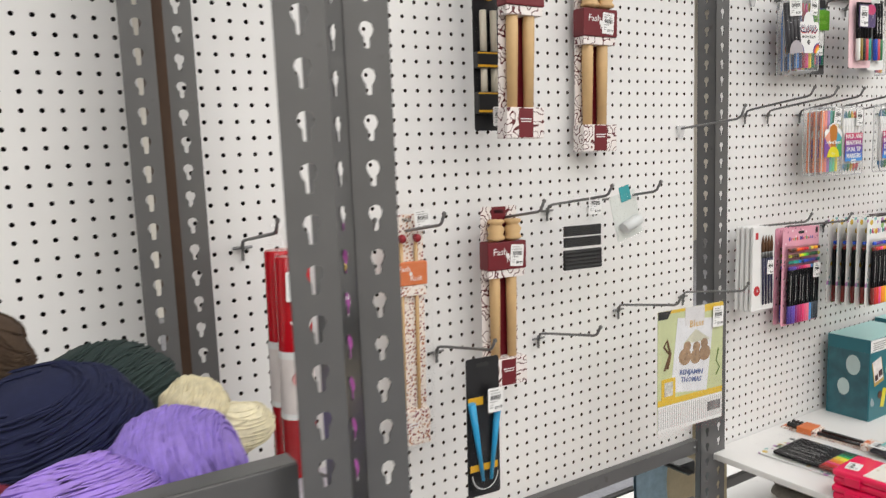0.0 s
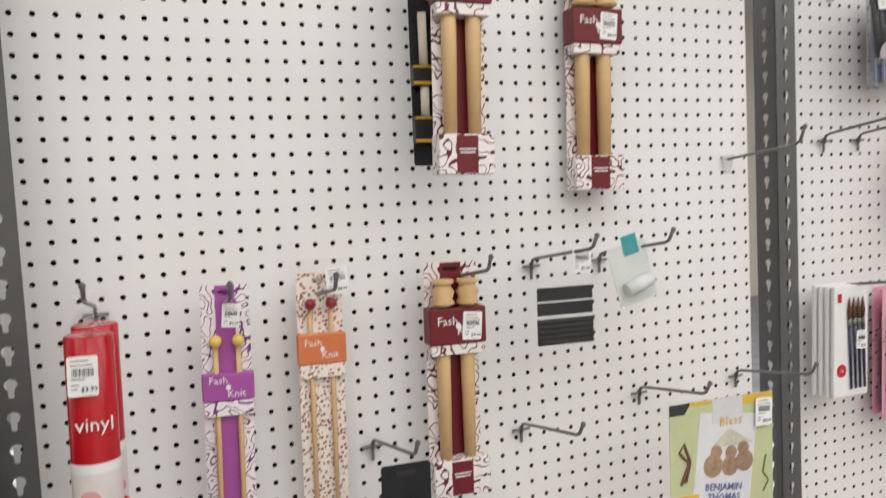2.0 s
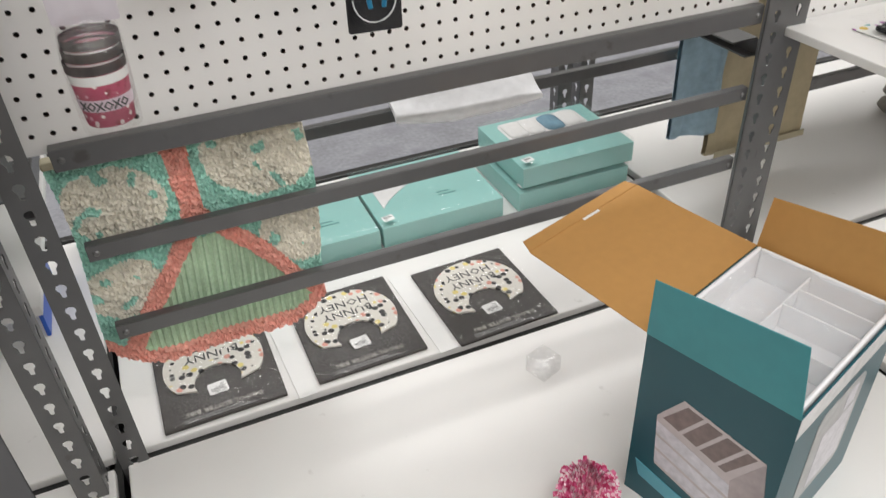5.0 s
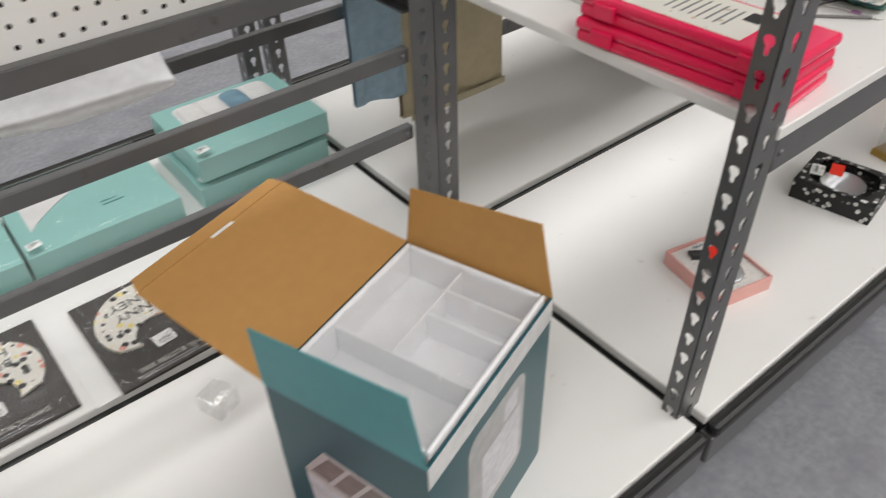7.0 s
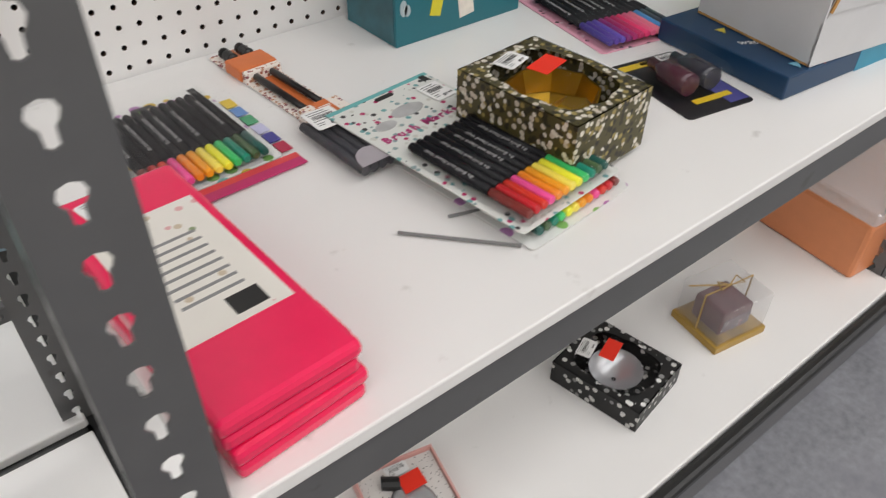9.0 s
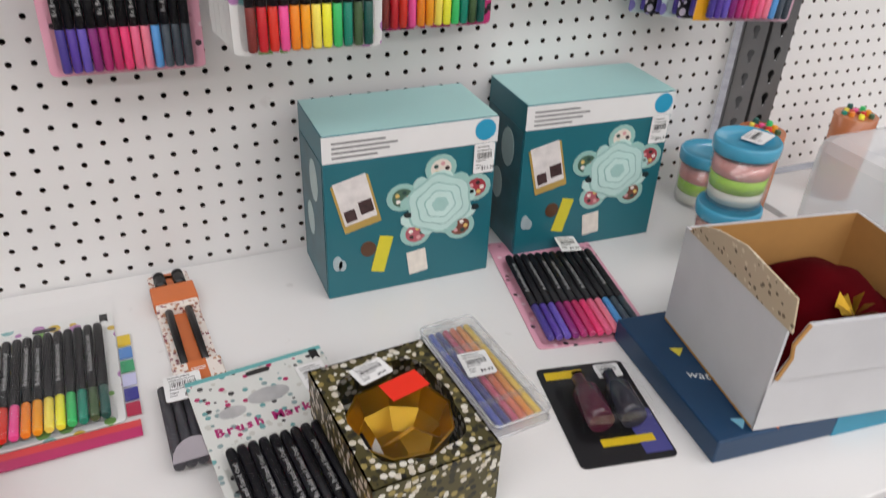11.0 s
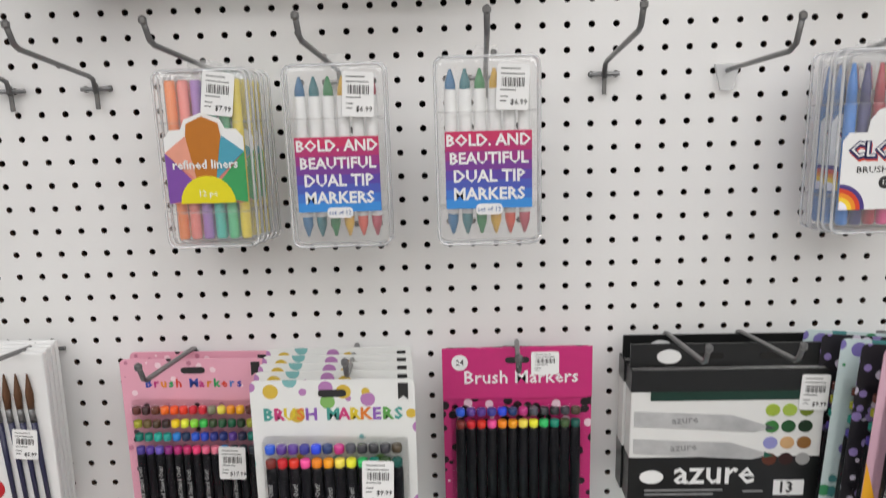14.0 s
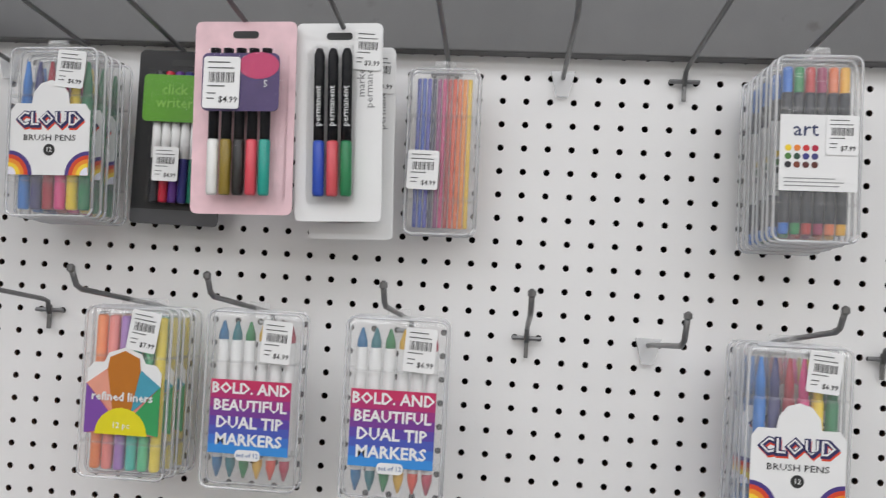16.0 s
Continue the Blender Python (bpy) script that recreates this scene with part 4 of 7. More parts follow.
def liner_pens(m, tag):
    w, h, d = 0.088, 0.168, 0.019
    ob = pen_case(m, w, h, d, CANDY, "clear case of pastel fine liner pens", "fine_liner_set", group="fine liner cases")
    y = -d - 0.0012
    lab = part("paper_label", G().box(-w * .43, w * .43, y, y + 0.0006, -h * .74, -h * .40), C("e08a84"), ob, "colourful paper label with white cloud edge")
    cloud = [(-w * .43, -h * .46), (-w * .43, -h * .37), (-w * .36, -h * .325), (-w * .24, -h * .32), (-w * .19, -h * .265), (0, -h * .23), (w * .19, -h * .265), (w * .24, -h * .32), (w * .36, -h * .325), (w * .43, -h * .37), (w * .43, -h * .46)]
    part("cloud_edge", G().prism(cloud, y - 0.0003, y + 0.0004), WHITE, lab)
    for pts, cc in (([(-w * .43, -h * .45), (-w * .20, -h * .36), (0, -h * .66)], "e09a84"), ([(-w * .43, -h * .45), (0, -h * .70), (-w * .43, -h * .74)], "7a4aa0"), ([(w * .43, -h * .45), (w * .20, -h * .36), (0, -h * .66)], "4a9ab0"), ([(w * .43, -h * .45), (0, -h * .70), (w * .43, -h * .74)], "3a9a5a"),
                    ([(-w * .19, -h * .36), (-w * .17, -h * .29), (0, -h * .25), (w * .17, -h * .29), (w * .19, -h * .36), (w * .1, -h * .62), (-w * .1, -h * .62)], "b8701e")):
        part("colour_field", G().prism(pts, y - 0.0007 - 0.0001 * len(pts), y), C(cc), lab)
    part("sun_print", G().prism([(-w * .30, -h * .74)] + [(-w * .30 * math.cos(a), -h * .74 + w * .30 * math.sin(a)) for a in [math.pi * j / 12 for j in range(1, 12)]] + [(w * .30, -h * .74)], y - 0.0018, y), C("e0d418"), lab)
    writing("refined liners", lab, 0, y - 0.0020, -h * .52, w * .135, WHITE, bold=0.02)
    writing("12 pc", lab, 0, y - 0.0020, -h * .685, w * .095, WHITE)
    if tag:
        price_tag(ob, w * 0.2, y - 0.0006, -h * 0.13, 0.030, 0.040, tag, 8)
    return ob


for k in range(3):
    liner_pens(pose(0.498 + 0.004 * k, -0.076 + 0.0195 * k, 1.502 - 0.001 * k, 0, 0, 0), "$7.99" if k == 0 else "")


def dual_markers(m, tag):
    w, h, d = 0.097, 0.176, 0.022
    ob = pen_case(m, w, h, d, "1f6a9a 22707a 2a8048 e0b030 d8503a b03a50".split(), "clear case of dual tip markers with gradient label", "dual_tip_marker_set", whites=True, group="dual tip marker cases")
    y = -d - 0.0012
    lab = part("paper_label", G().box(-w * .42, w * .42, y, y + 0.0005, -h * .80, -h * .385), C("b83a7a"), ob, "pink to blue gradient paper label")
    for k, cc in enumerate("c2305e b02f6c 94327e 743a90 5a44a0 4a58b0 3f72c4 3a8ad4".split()):
        z = -h * .385 - h * .415 * k / 8
        part("gradient_band", G().box(-w * .42, w * .42, y - 0.0003, y, z - h * .415 / 8, z), C(cc), lab)
    for k, t in enumerate(("BOLD. AND", "BEAUTIFUL", "DUAL TIP", "MARKERS")):
        writing(t, lab, 0, y - 0.0005, -h * (.435 + .096 * k), w * (.155 if len(t) > 8 else .165), WHITE, bold=0.025)
    part("count_badge", G().prism(rrect(-w * .13, w * .13, -h * .835, -h * .775, w * .04, 3), y - 0.0006, y), WHITE, lab)
    writing("set of 12", lab, 0, y - 0.0008, -h * .805, w * .065, C("2a5a9a"))
    price_tag(ob, w * 0.24, y - 0.0004, -h * 0.16, 0.030, 0.042, tag, 3)
    return ob


dual_markers(pose(0.6215, -0.058, 1.504, 0, 0, 0), "$6.99")
dual_markers(pose(0.767, -0.078, 1.507, 0, 0, 0), "$6.99")

ob = pen_case(pose(0.795, -0.030, 1.762, 0, -0.5, 0), 0.072, 0.170, 0.020, "1f3a9a 2a50b0 4a4ab0 3a3a58 8a2a70 c02a70 a82a30 d8502a e0702a e8902a e8c02a".split(), "clear case of coloured fine pens in shrink wrap", "fine_pen_set", n=11)
part("shrink_wrap", G().prism(rrect(-0.037, 0.037, -0.171, 0.001, 0.006), -0.0225, -0.001, None, 0.003), FILM, ob, "crinkled clear film")
price_tag(ob, -0.018, -0.0232, -0.105, 0.032, 0.040, "$4.99", 1)


def art_pens(m, tag):
    w, h, d = 0.076, 0.172, 0.018
    ob = pen_case(m, w, h, d, "2a70c8 1f8a4a c03a3a 9a2a5a e07a4a e8b030".split(), "clear case of dual brush pens with white label", "brush_pen_set", group="art pen cases")
    for i in range(6):
        part("dark_barrel", G().lathe([(0.0046, -h * .90), (0.0049, -h * .86), (0.0049, -h * .22), (0.0046, -h * .19)], 10, pose(-w / 2 + 0.007 + (w - 0.014) / 6 * (i + 0.5), -d + 0.0098, 0)), M("navy_barrels", "161c2c", 0.3), ob, "", True)
    y = -d - 0.0012
    lab = part("paper_label", G().box(-w * .46, w * .46, y, y + 0.0006, -h * .73, -h * .32), WHITE, ob, "white paper label with colour dots")
    writing("art", lab, -w * .16, y - 0.0003, -h * .40, w * .26, C("2a3560"))
    for i in range(4):
        for j in range(3):
            part("colour_dot", G().prism(disc(-w * .36 + i * w * .105, -h * (.50 + .045 * j), w * .04, w * .04, 10), y - 0.0004, y), C(("e8c820 e08030 c82a30 b02040 4a7a3a 2a4a3a 3a3a80 40407a 202028 7a3a28 5a2a28 5a2a20").split()[j * 4 + i]), lab)
    part("fine_print", G().box(-w * .40, w * .2, y - 0.0003, y, -h * .665, -h * .66).box(-w * .40, w * .3, y - 0.0003, y, -h * .685, -h * .68).box(-w * .40, w * .25, y - 0.0003, y, -h * .705, -h * .70), GREYINK, lab)
    if tag:
        price_tag(lab, w * 0.26, y - 0.0004, -h * 0.43, 0.028, 0.036, tag)
    return ob


for k in range(4):
    art_pens(pose(1.147 - 0.003 * k, -0.080 + 0.0185 * k, 1.772 - 0.003 * k, 0, -0.6, 0), "$7.99" if k == 0 else "")


def blister_card(m, w, h, board, label, name="marker_pack", group=""):
    ob = thing(name, m, label, "marker pack", group)
    card(ob, w, h, board, "", 0.006)
    hang_slot(ob, -0.0013, -0.013)
    return ob


# black card of click writers with a green label
ob = blister_card(pose(0.510, -0.030, 1.777, 0, 0.5, 0), 0.098, 0.188, M("black_card", "17171a", 0.4), "black card of click pens with green label")
part("card", G().prism(rrect(-0.049, 0.049, -0.188, -0.172, 0.004, 2), -0.0018, -0.0012), M("dark_grey_print", "4a4a4c", 0.4), ob)
for i in range(5):
    p = pen(ob, -0.020 + 0.0105 * i, -0.010, -0.165, -0.025, 0.0048, C("3a3a3e c0203a 5a2a80 2a2a70 14705a".split()[i]))
    part("white_barrel", G().lathe([(0.005, -0.118), (0.005, -0.078)], 10, pose(-0.020 + 0.0105 * i, -0.010, 0)), WHITE, p, "", True)
part("green_label", G().prism(rrect(-0.034, 0.040, -0.080, -0.030, 0.005), -0.0182, -0.0170), C("5a9a20"), ob, "green paper label")
writing("click", ob, 0.0, -0.0186, -0.046, 0.016, C("8ac050"))
writing("writers", ob, 0.004, -0.0186, -0.060, 0.016, C("8ac050"))
part("blister", G().prism(rrect(-0.037, 0.043, -0.168, -0.024, 0.008), -0.0195, -0.0012, None, 0.003), BLIS, ob)
price_tag(ob, -0.004, -0.0200, -0.125, 0.028, 0.036, "$4.99")

# pink marbled card of five markers
ob = blister_card(pose(0.601, -0.096, 1.790, 0, -1.5, 0), 0.102, 0.190, M("pink_marble_card", "e8c4ca", 0.45, var=0.2, scale=40), "pink marbled card with five markers")
for i, cc in enumerate("e8e8e4 8a7424 1c1a1a d84a58 1a9a8c".split()):
    p = pen(ob, -0.026 + 0.0128 * i, -0.011, -0.172, -0.118, 0.0056, C(cc))
    part("barrel", G().lathe([(0.005, -0.118), (0.005, -0.03)], 10, pose(-0.026 + 0.0128 * i, -0.011, 0)), PENB, p, "", True)
lab = part("printed_label", G().prism(rrect(-0.036, 0.040, -0.092, -0.036, 0.006), -0.0186, -0.0175), M("plum_print", "4a3a68", 0.4, var=0.3, scale=30), ob, "plum and pink paint-blot label")
part("pink_blot", G().prism(disc(0.020, -0.048, 0.020, 0.013), -0.0190, -0.0180), C("c0396a"), lab)
part("blister", G().prism(rrect(-0.042, 0.044, -0.180, -0.024, 0.010), -0.0195, -0.0012, None, 0.003), BLIS, ob)
writing("5", lab, 0.027, -0.0192, -0.066, 0.010, WHITE)
price_tag(ob, -0.016, -0.0200, -0.065, 0.036, 0.050, "$4.99", 1)


# white cards of permanent markers
def permanent_pack(m, tag):
    ob = blister_card(m, 0.086, 0.196, WHITE, "white card with three permanent markers", "permanent_marker_pack", "permanent marker packs")
    for i, cc in enumerate("2048b0 d05058 1a7a48".split()):
        p = pen(ob, -0.018 + 0.0135 * i, -0.010, -0.172, -0.118, 0.0058, C(cc))
        part("barrel", G().lathe([(0.0052, -0.118), (0.0052, -0.034), (0.003, -0.028)], 10, pose(-0.018 + 0.0135 * i, -0.010, 0)), PENB, p, "", True)
        writing("permanent", p, -0.018 + 0.0135 * i, -0.0157, -0.085, 0.009, WHITE, rz=-90)
    writing("permanent", ob, 0.030, -0.0014, -0.060, 0.011, GREYINK, rz=-90)
    writing("markers", ob, 0.022, -0.0014, -0.055, 0.011, GREYINK, rz=-90)
    part("blister", G().prism(rrect(-0.032, 0.018, -0.180, -0.022, 0.008), -0.0185, -0.0012, None, 0.003), BLIS, ob)
    price_tag(ob, 0.028, -0.0022, -0.027, 0.027, 0.040, tag, 4)
    return ob


permanent_pack(pose(0.692, -0.086, 1.794, 0, -2.5, 2), "$3.99")
permanent_pack(pose(0.702, -0.060, 1.778, 0, -2.0, 2), "$3.99")


def marker_card(m, w, h, board, label, pens, title, heads, n=12, tag="$9.99", tagpos=(0.24, -0.42), rows=2, top=0.30, capz=0.22, group=""):
    """Hanging card with a blister of black brush markers, coloured ends up and down."""
    ob = blister_card(m, w, h, board, label, "brush_marker_pack", group)
    pw = w * 0.84 / n
    for i in range(n):
        x = -w * 0.42 + pw * (i + 0.5)
        p = pen(ob, x, -0.010, -h * 0.975, -h * (1 - capz), pw * 0.46, C(pens[i % len(pens)]))
        part("barrel", G().lathe([(pw * 0.48, -h * (1 - capz)), (pw * 0.49, -h * top - 0.004), (pw * 0.42, -h * top)], 10, pose(x, -0.010, 0)), PENB, p, "", True)
        if i in (0, 2, 4, 5, 7, 10) and (title or tag or rows == 0):
            writing("Be Bold and Stand Out!", p, x + pw * 0.1 * ((i % 3) - 1), -0.0106 - pw * 0.49, -h * (1 - capz + top) / 2 - 0.004 * (i % 2), 0.0068, M("silver_script_print", (0.42, 0.42, 0.42), 0.4), rz=-90, name="silver_script")
        for r in range(rows):
            cc = pens[i % len(pens)] if r == 0 else heads[(r - 1) % len(heads)][i % 12]
            part("cap_end", G().lathe([(pw * 0.40, -0.006), (pw * 0.46, -0.005), (pw * 0.46, 0.001), (pw * 0.3, 0.002)], 8, pose(x, -0.011, -h * top + 0.006 + r * h * 0.062)), C(cc), p, "", True)
    part("blister", G().prism(rrect(-w * 0.45, w * 0.45, -h * 0.985, -h * (top - 0.06 * rows), 0.006), -0.020, -0.0012, None, 0.003), BLIS, ob)
    if tag:
        price_tag(ob, w * tagpos[0], -0.0205, h * tagpos[1], 0.029, 0.038, tag, 2)
    for text, x, z, size, cols in title:
        step = size * 0.61
        for i, ch in enumerate(text):
            if ch != " ":
                writing(ch, ob, x + (i - (len(text) - 1) / 2) * step, -0.0015, z, size, C(cols[i % len(cols)]), bold=0.03)
    part("badge", G().prism([(w * 0.40, -0.004), (w * 0.46, -0.004), (w * 0.46, -0.020), (w * 0.43, -0.016), (w * 0.40, -0.020)], -0.0018, -0.0012), INK, ob)
    return ob


COOL = ["2a5ad0 5a3a90 5a3a90 3a3a90 2a4ae0 20386a c03080 50505a 303036 2a2a2e 3a3a40 4a4030".split()]
HEADS = ["0f7a6a 128070 30b0a0 2a9a90 2a80d0 20385a 2a5ad0 2a4ac0 303a90 2a3a80 5a3a90 28284a".split(), "a0a030 6a5a30 4a3a28 3a2a28 f0d020 e8f040 90e040 40c050 3a5030 2a5a3a 1f6040 28402a".split(), "5a2a20 3a2020 6a3a28 f07020 f05a20 e03a20 c82030 d02838 8a8a70 f0e050 f09a20 f0b020".split()]
LETTERS = "3a4aa0 c03a80 e08a30 3aa060 d84a3a 4a7ac0".split()
PINKC = spots("pink_confetti_card", "e2a3b6", ["3a2a30", "f0d0d8", "c07a90"], 70, 0.24)
for k in range(2):
    marker_card(pose(0.447 + 0.002 * k, -0.048 + 0.022 * k, 1.202, 0, 0.8, 0), 0.158, 0.250, PINKC, "pink card of forty-eight brush markers", PURPLES, [("Brush Markers", 0.0, -0.028, 0.0135, LETTERS)] if k == 0 else [], HEADS, 13, "$17.99" if k == 0 else "", (0.26, -0.45), 4, 0.42, 0.21, "pink brush marker packs")
WHITEC = spots("splash_card", "e2e3e0", ["7ab0b0", "d0b040", "b07ab0", "80b060"], 46, 0.33)
for k in range(5):
    marker_card(pose(0.617 - 0.002 * k, -0.165 + 0.024 * k, 1.222 - 0.001 * k, 0, 0.4, 0), 0.152, 0.226, WHITEC, "white card of brush markers with rainbow caps", RAINBOW, [("BRUSH MARKERS", 0.0, -0.034, 0.0165, "4a9a90 c8407a d8c030 d87a30 8a5ab0 60a050".split())] if k == 0 else [], COOL, 12, "$9.99" if k == 0 else "", (0.27, -0.40), 2, 0.36, 0.22, "white brush marker packs")
MAGC = spots("magenta_leopard_card", "c02a72", ["1a1014", "e8c8d4", "1a1014"], 85, 0.42)
marker_card(pose(0.797, -0.040, 1.204, 0, 0.2, 0), 0.162, 0.232, MAGC, "magenta leopard print card of brush markers", RAINBOW, [], COOL, 12, "", (0, 0), 2, 0.38, 0.20)
ob = thing("card_header", pose(0.797, -0.0425, 1.204, 0, 0.2, 0), "magenta header strip with white title", "card header")
part("strip", G().box(-0.081, 0.081, -0.0012, 0, -0.058, 0.0), C("c02a72"), ob)
writing("Brush Markers", ob, 0.004, -0.0014, -0.034, 0.021, WHITE, bold=0.01)
part("count_badge", G().prism(disc(-0.062, -0.016, 0.009, 0.009), -0.0018, -0.001), WHITE, ob)
writing("24", ob, -0.062, -0.0020, -0.016, 0.009, INK)
hang_slot(ob, -0.0013, -0.014)
price_tag(ob, 0.030, -0.0018, -0.018, 0.030, 0.026, "", 0)
LEOP = spots("black_leopard_card", "1c1a20", ["8a78b0", "c8c0d0", "1c1a20"], 85, 0.42)
AQC = spots("aqua_blot_card", "c4d4d4", ["4a8a8a", "7a70b0", "3a8a5a"], 46, 0.36)
SUN = M("sunset_card", "c8a0b0", 0.4, var=0.25, scale=12)
for k in range(5):
    o = marker_card(pose(1.216 - 0.008 * k, -0.132 + 0.024 * k, 1.220 - 0.003 * k, 0, 3.0, -6), 0.150, 0.244, SUN if k == 0 else (LEOP if k % 2 else AQC), "rainbow card of brush markers" if k == 0 else "patterned card of brush markers hanging behind others", PURPLES, [("BRUSH MARKERS", 0.01, -0.030, 0.013, ["e0a030"])] if k == 0 else [], HEADS, 12, "$17.99" if k == 0 else "", (0.38, -0.45), 4, 0.42, 0.21, "brush marker packs on the last hook")
    if k == 0:
        part("blue_header", G().box(-0.06, 0.075, -0.0016, -0.0012, -0.045, -0.001), C("6a7ac4"), o)
        part("yellow_edge", G().prism([(-0.075, -0.244), (-0.075, -0.12), (-0.055, -0.18), (-0.05, -0.244)], -0.0018, -0.0012), C("e8a820"), o)


def azure_box(m, first):
    ob = thing("marker_box", m, "black and white box of twin tip markers", "marker box", "marker boxes on twin hooks")
    w, h, d = 0.206, 0.178, 0.024
    part("carton", G().box(-w / 2, w / 2, -d, 0, -h, -0.026, c=0.0015), M("white_gloss_carton", (0.72, 0.72, 0.70), 0.25, var=0.02), ob)
    part("header_flap", G().box(-w / 2, w / 2, -d * 0.6, -d * 0.5, -0.03, 0.0), M("black_carton", "1a1b1b", 0.3), ob, "black carton flap with two slots")
    part("black_top", G().box(-w / 2 - 0.0004, w / 2 + 0.0004, -d - 0.0004, 0.0004, -0.050, -0.026), M("black_carton", "1a1b1b", 0.3), ob)
    part("green_band", G().box(-w * 0.40, w / 2 + 0.0006, -d - 0.0008, -d, -0.060, -0.050), M("dark_green_print", "12352a", 0.3), ob)
    foot = part("black_foot", G().box(-w / 2 - 0.0004, w / 2 + 0.0004, -d - 0.0004, 0.0004, -h - 0.0004, -h + 0.052), M("black_carton", "1a1b1b", 0.3), ob)
    for z, tip in ((-0.083, "40484a"), (-0.115, "1f5a4a")):
        mk = part("marker_picture", G().prism([(-w * .48, z + 0.011), (0.005, z + 0.006), (0.042, z - 0.006), (0.042, z - 0.010), (0.030, z - 0.014), (-w * .48, z - 0.006)], -d - 0.0009, -d), M("grey_photo_print", (0.42, 0.42, 0.42), 0.35, var=0.25, scale=60), ob)
        part("nib_picture", G().prism([(0.042, z - 0.005), (0.053, z - 0.010), (0.042, z - 0.012)], -d - 0.0012, -d), C(tip), mk)
        writing("azure", mk, -0.045, -d - 0.0012, z + 0.001, 0.013, GREYINK, rz=-4)
    for i, cc in enumerate("9ab03a a0b848 6a7a20 3a7a3a 20502a 18301c 8a8ac0 c8a070 8a6030 5a2a18 301410 9a9a98".split()):
        part("colour_dot", G().prism(disc(0.048 + 0.018 * (i % 3), -0.072 - 0.019 * (i // 3), 0.0078, 0.0072, 12), -d - 0.0008, -d), C(cc), ob)
    writing("azure", foot, -0.010, -d - 0.0008, -h + 0.033, 0.040, WHITE, bold=0.01)
    part("crest_mark", G().prism(disc(-0.078, -h + 0.029, 0.013, 0.008), -d - 0.0008, -d), WHITE, foot)
    part("fine_print", G().box(-0.085, 0.0, -d - 0.0008, -d, -h + 0.012, -h + 0.014).box(-0.085, -0.01, -d - 0.0008, -d, -h + 0.007, -h + 0.009).box(0.022, 0.044, -d - 0.0008, -d, -h + 0.010, -h + 0.012), GREYINK, foot)
    part("count_panel", G().box(0.055, 0.088, -d - 0.0008, -d, -h + 0.006, -h + 0.024), WHITE, foot)
    writing("13", foot, 0.068, -d - 0.0011, -h + 0.015, 0.018, INK, bold=0.02)
    part("crest_mark", G().prism(disc(-0.062, -0.014, 0.013, 0.008), -d * 0.6 - 0.0006, -d * 0.6), WHITE, ob)
    for x in (-0.02, 0.05):
        part("slot", G().prism(rrect(x - 0.016, x + 0.016, -0.017, -0.010, 0.003, 2), -d * 0.6 - 0.0006, -d * 0.6), DARK, ob)
    if first:
        price_tag(ob, 0.090, -d - 0.0012, -0.052, 0.030, 0.040, "$9.99", 2)
    return ob


azure_box(pose(1.020, -0.037, 1.206, 0, 0.6, 0), True)
azure_box(pose(1.018, -0.010, 1.207, 0, 0.6, 0), False)


def brush_pack(m):
    ob = thing("paint_brush_pack", m, "white card pack of four paint brushes", "paint brushes", "paint brush packs on one hook")
    part("sleeve", G().box(-0.045, 0.045, -0.008, 0, -0.205, 0.0, c=0.002), WHITE, ob, "white card sleeve")
    for i in range(4):
        x = -0.008 + 0.012 * i
        p = part("brush_handle", G().rod((x + 0.006, -0.0105, -0.190), (x, -0.0105, -0.075), 0.0022, 0.0032), M("indigo_handle", "2a2a48", 0.3), ob, "", True)
        part("bristle", G().lathe([(0.0032, -0.062), (0.0042, -0.045), (0.0008, -0.022)], 8, pose(x - 0.001, -0.0105, 0)), M("brown_bristle", "5a3a22", 0.7), p, "", True)
        part("ferrule", G().rod((x, -0.0105, -0.076), (x - 0.001, -0.0105, -0.061), 0.0034, 0.0033), HOOKM, p, "", True)
    part("red_dot", G().prism(disc(-0.026, -0.155, 0.012, 0.012), -0.0088, -0.008), C("b8202a"), ob)
    writing("12", ob, -0.026, -0.0092, -0.155, 0.009, WHITE)
    part("red_mark", G().box(-0.036, -0.026, -0.0086, -0.008, -0.030, -0.014), C("b8202a"), ob)
    price_tag(ob, 0.018, -0.0145, -0.100, 0.026, 0.034, "$5.99", 4)
    return ob


for k in range(4):
    brush_pack(pose(0.255 - 0.002 * k, -0.066 + 0.012 * k, 1.222, 0, 1.2, 2))


def wrap_roll(m):
    ob = thing("charcoal_pack", m, "dark grey bundle in clear wrap with white label", "charcoal pack")
    for k in range(4):
        part("stick", G().rod((-0.0165 + 0.011 * k, -0.012, -0.125), (-0.0165 + 0.011 * k, -0.012, -0.012), 0.0055, n=10), M("charcoal_grey", "3a3a40", 0.5), ob, "", True)
    part("wrap", G().box(-0.024, 0.024, -0.020, -0.003, -0.132, 0.0, c=0.005), FILM, ob, "clear film wrap")
    part("paper_arc", G().prism([(-0.022, -0.128)] + [(-0.022 * math.cos(a), -0.128 + 0.03 * math.sin(a)) for a in [math.pi * j / 8 for j in range(1, 8)]] + [(0.022, -0.128)], -0.0206, -0.0200), M("grey_lilac_card", "a8a2a8", 0.45), ob)
    price_tag(ob, 0.004, -0.0208, -0.024, 0.038, 0.040, "$3.99", 2)
    return ob


wrap_roll(pose(0.300, -0.090, 1.752, 0, -6, -10))


# ---- things on the shelf of the marker bay ----
TOP = SHELF + 0.0005


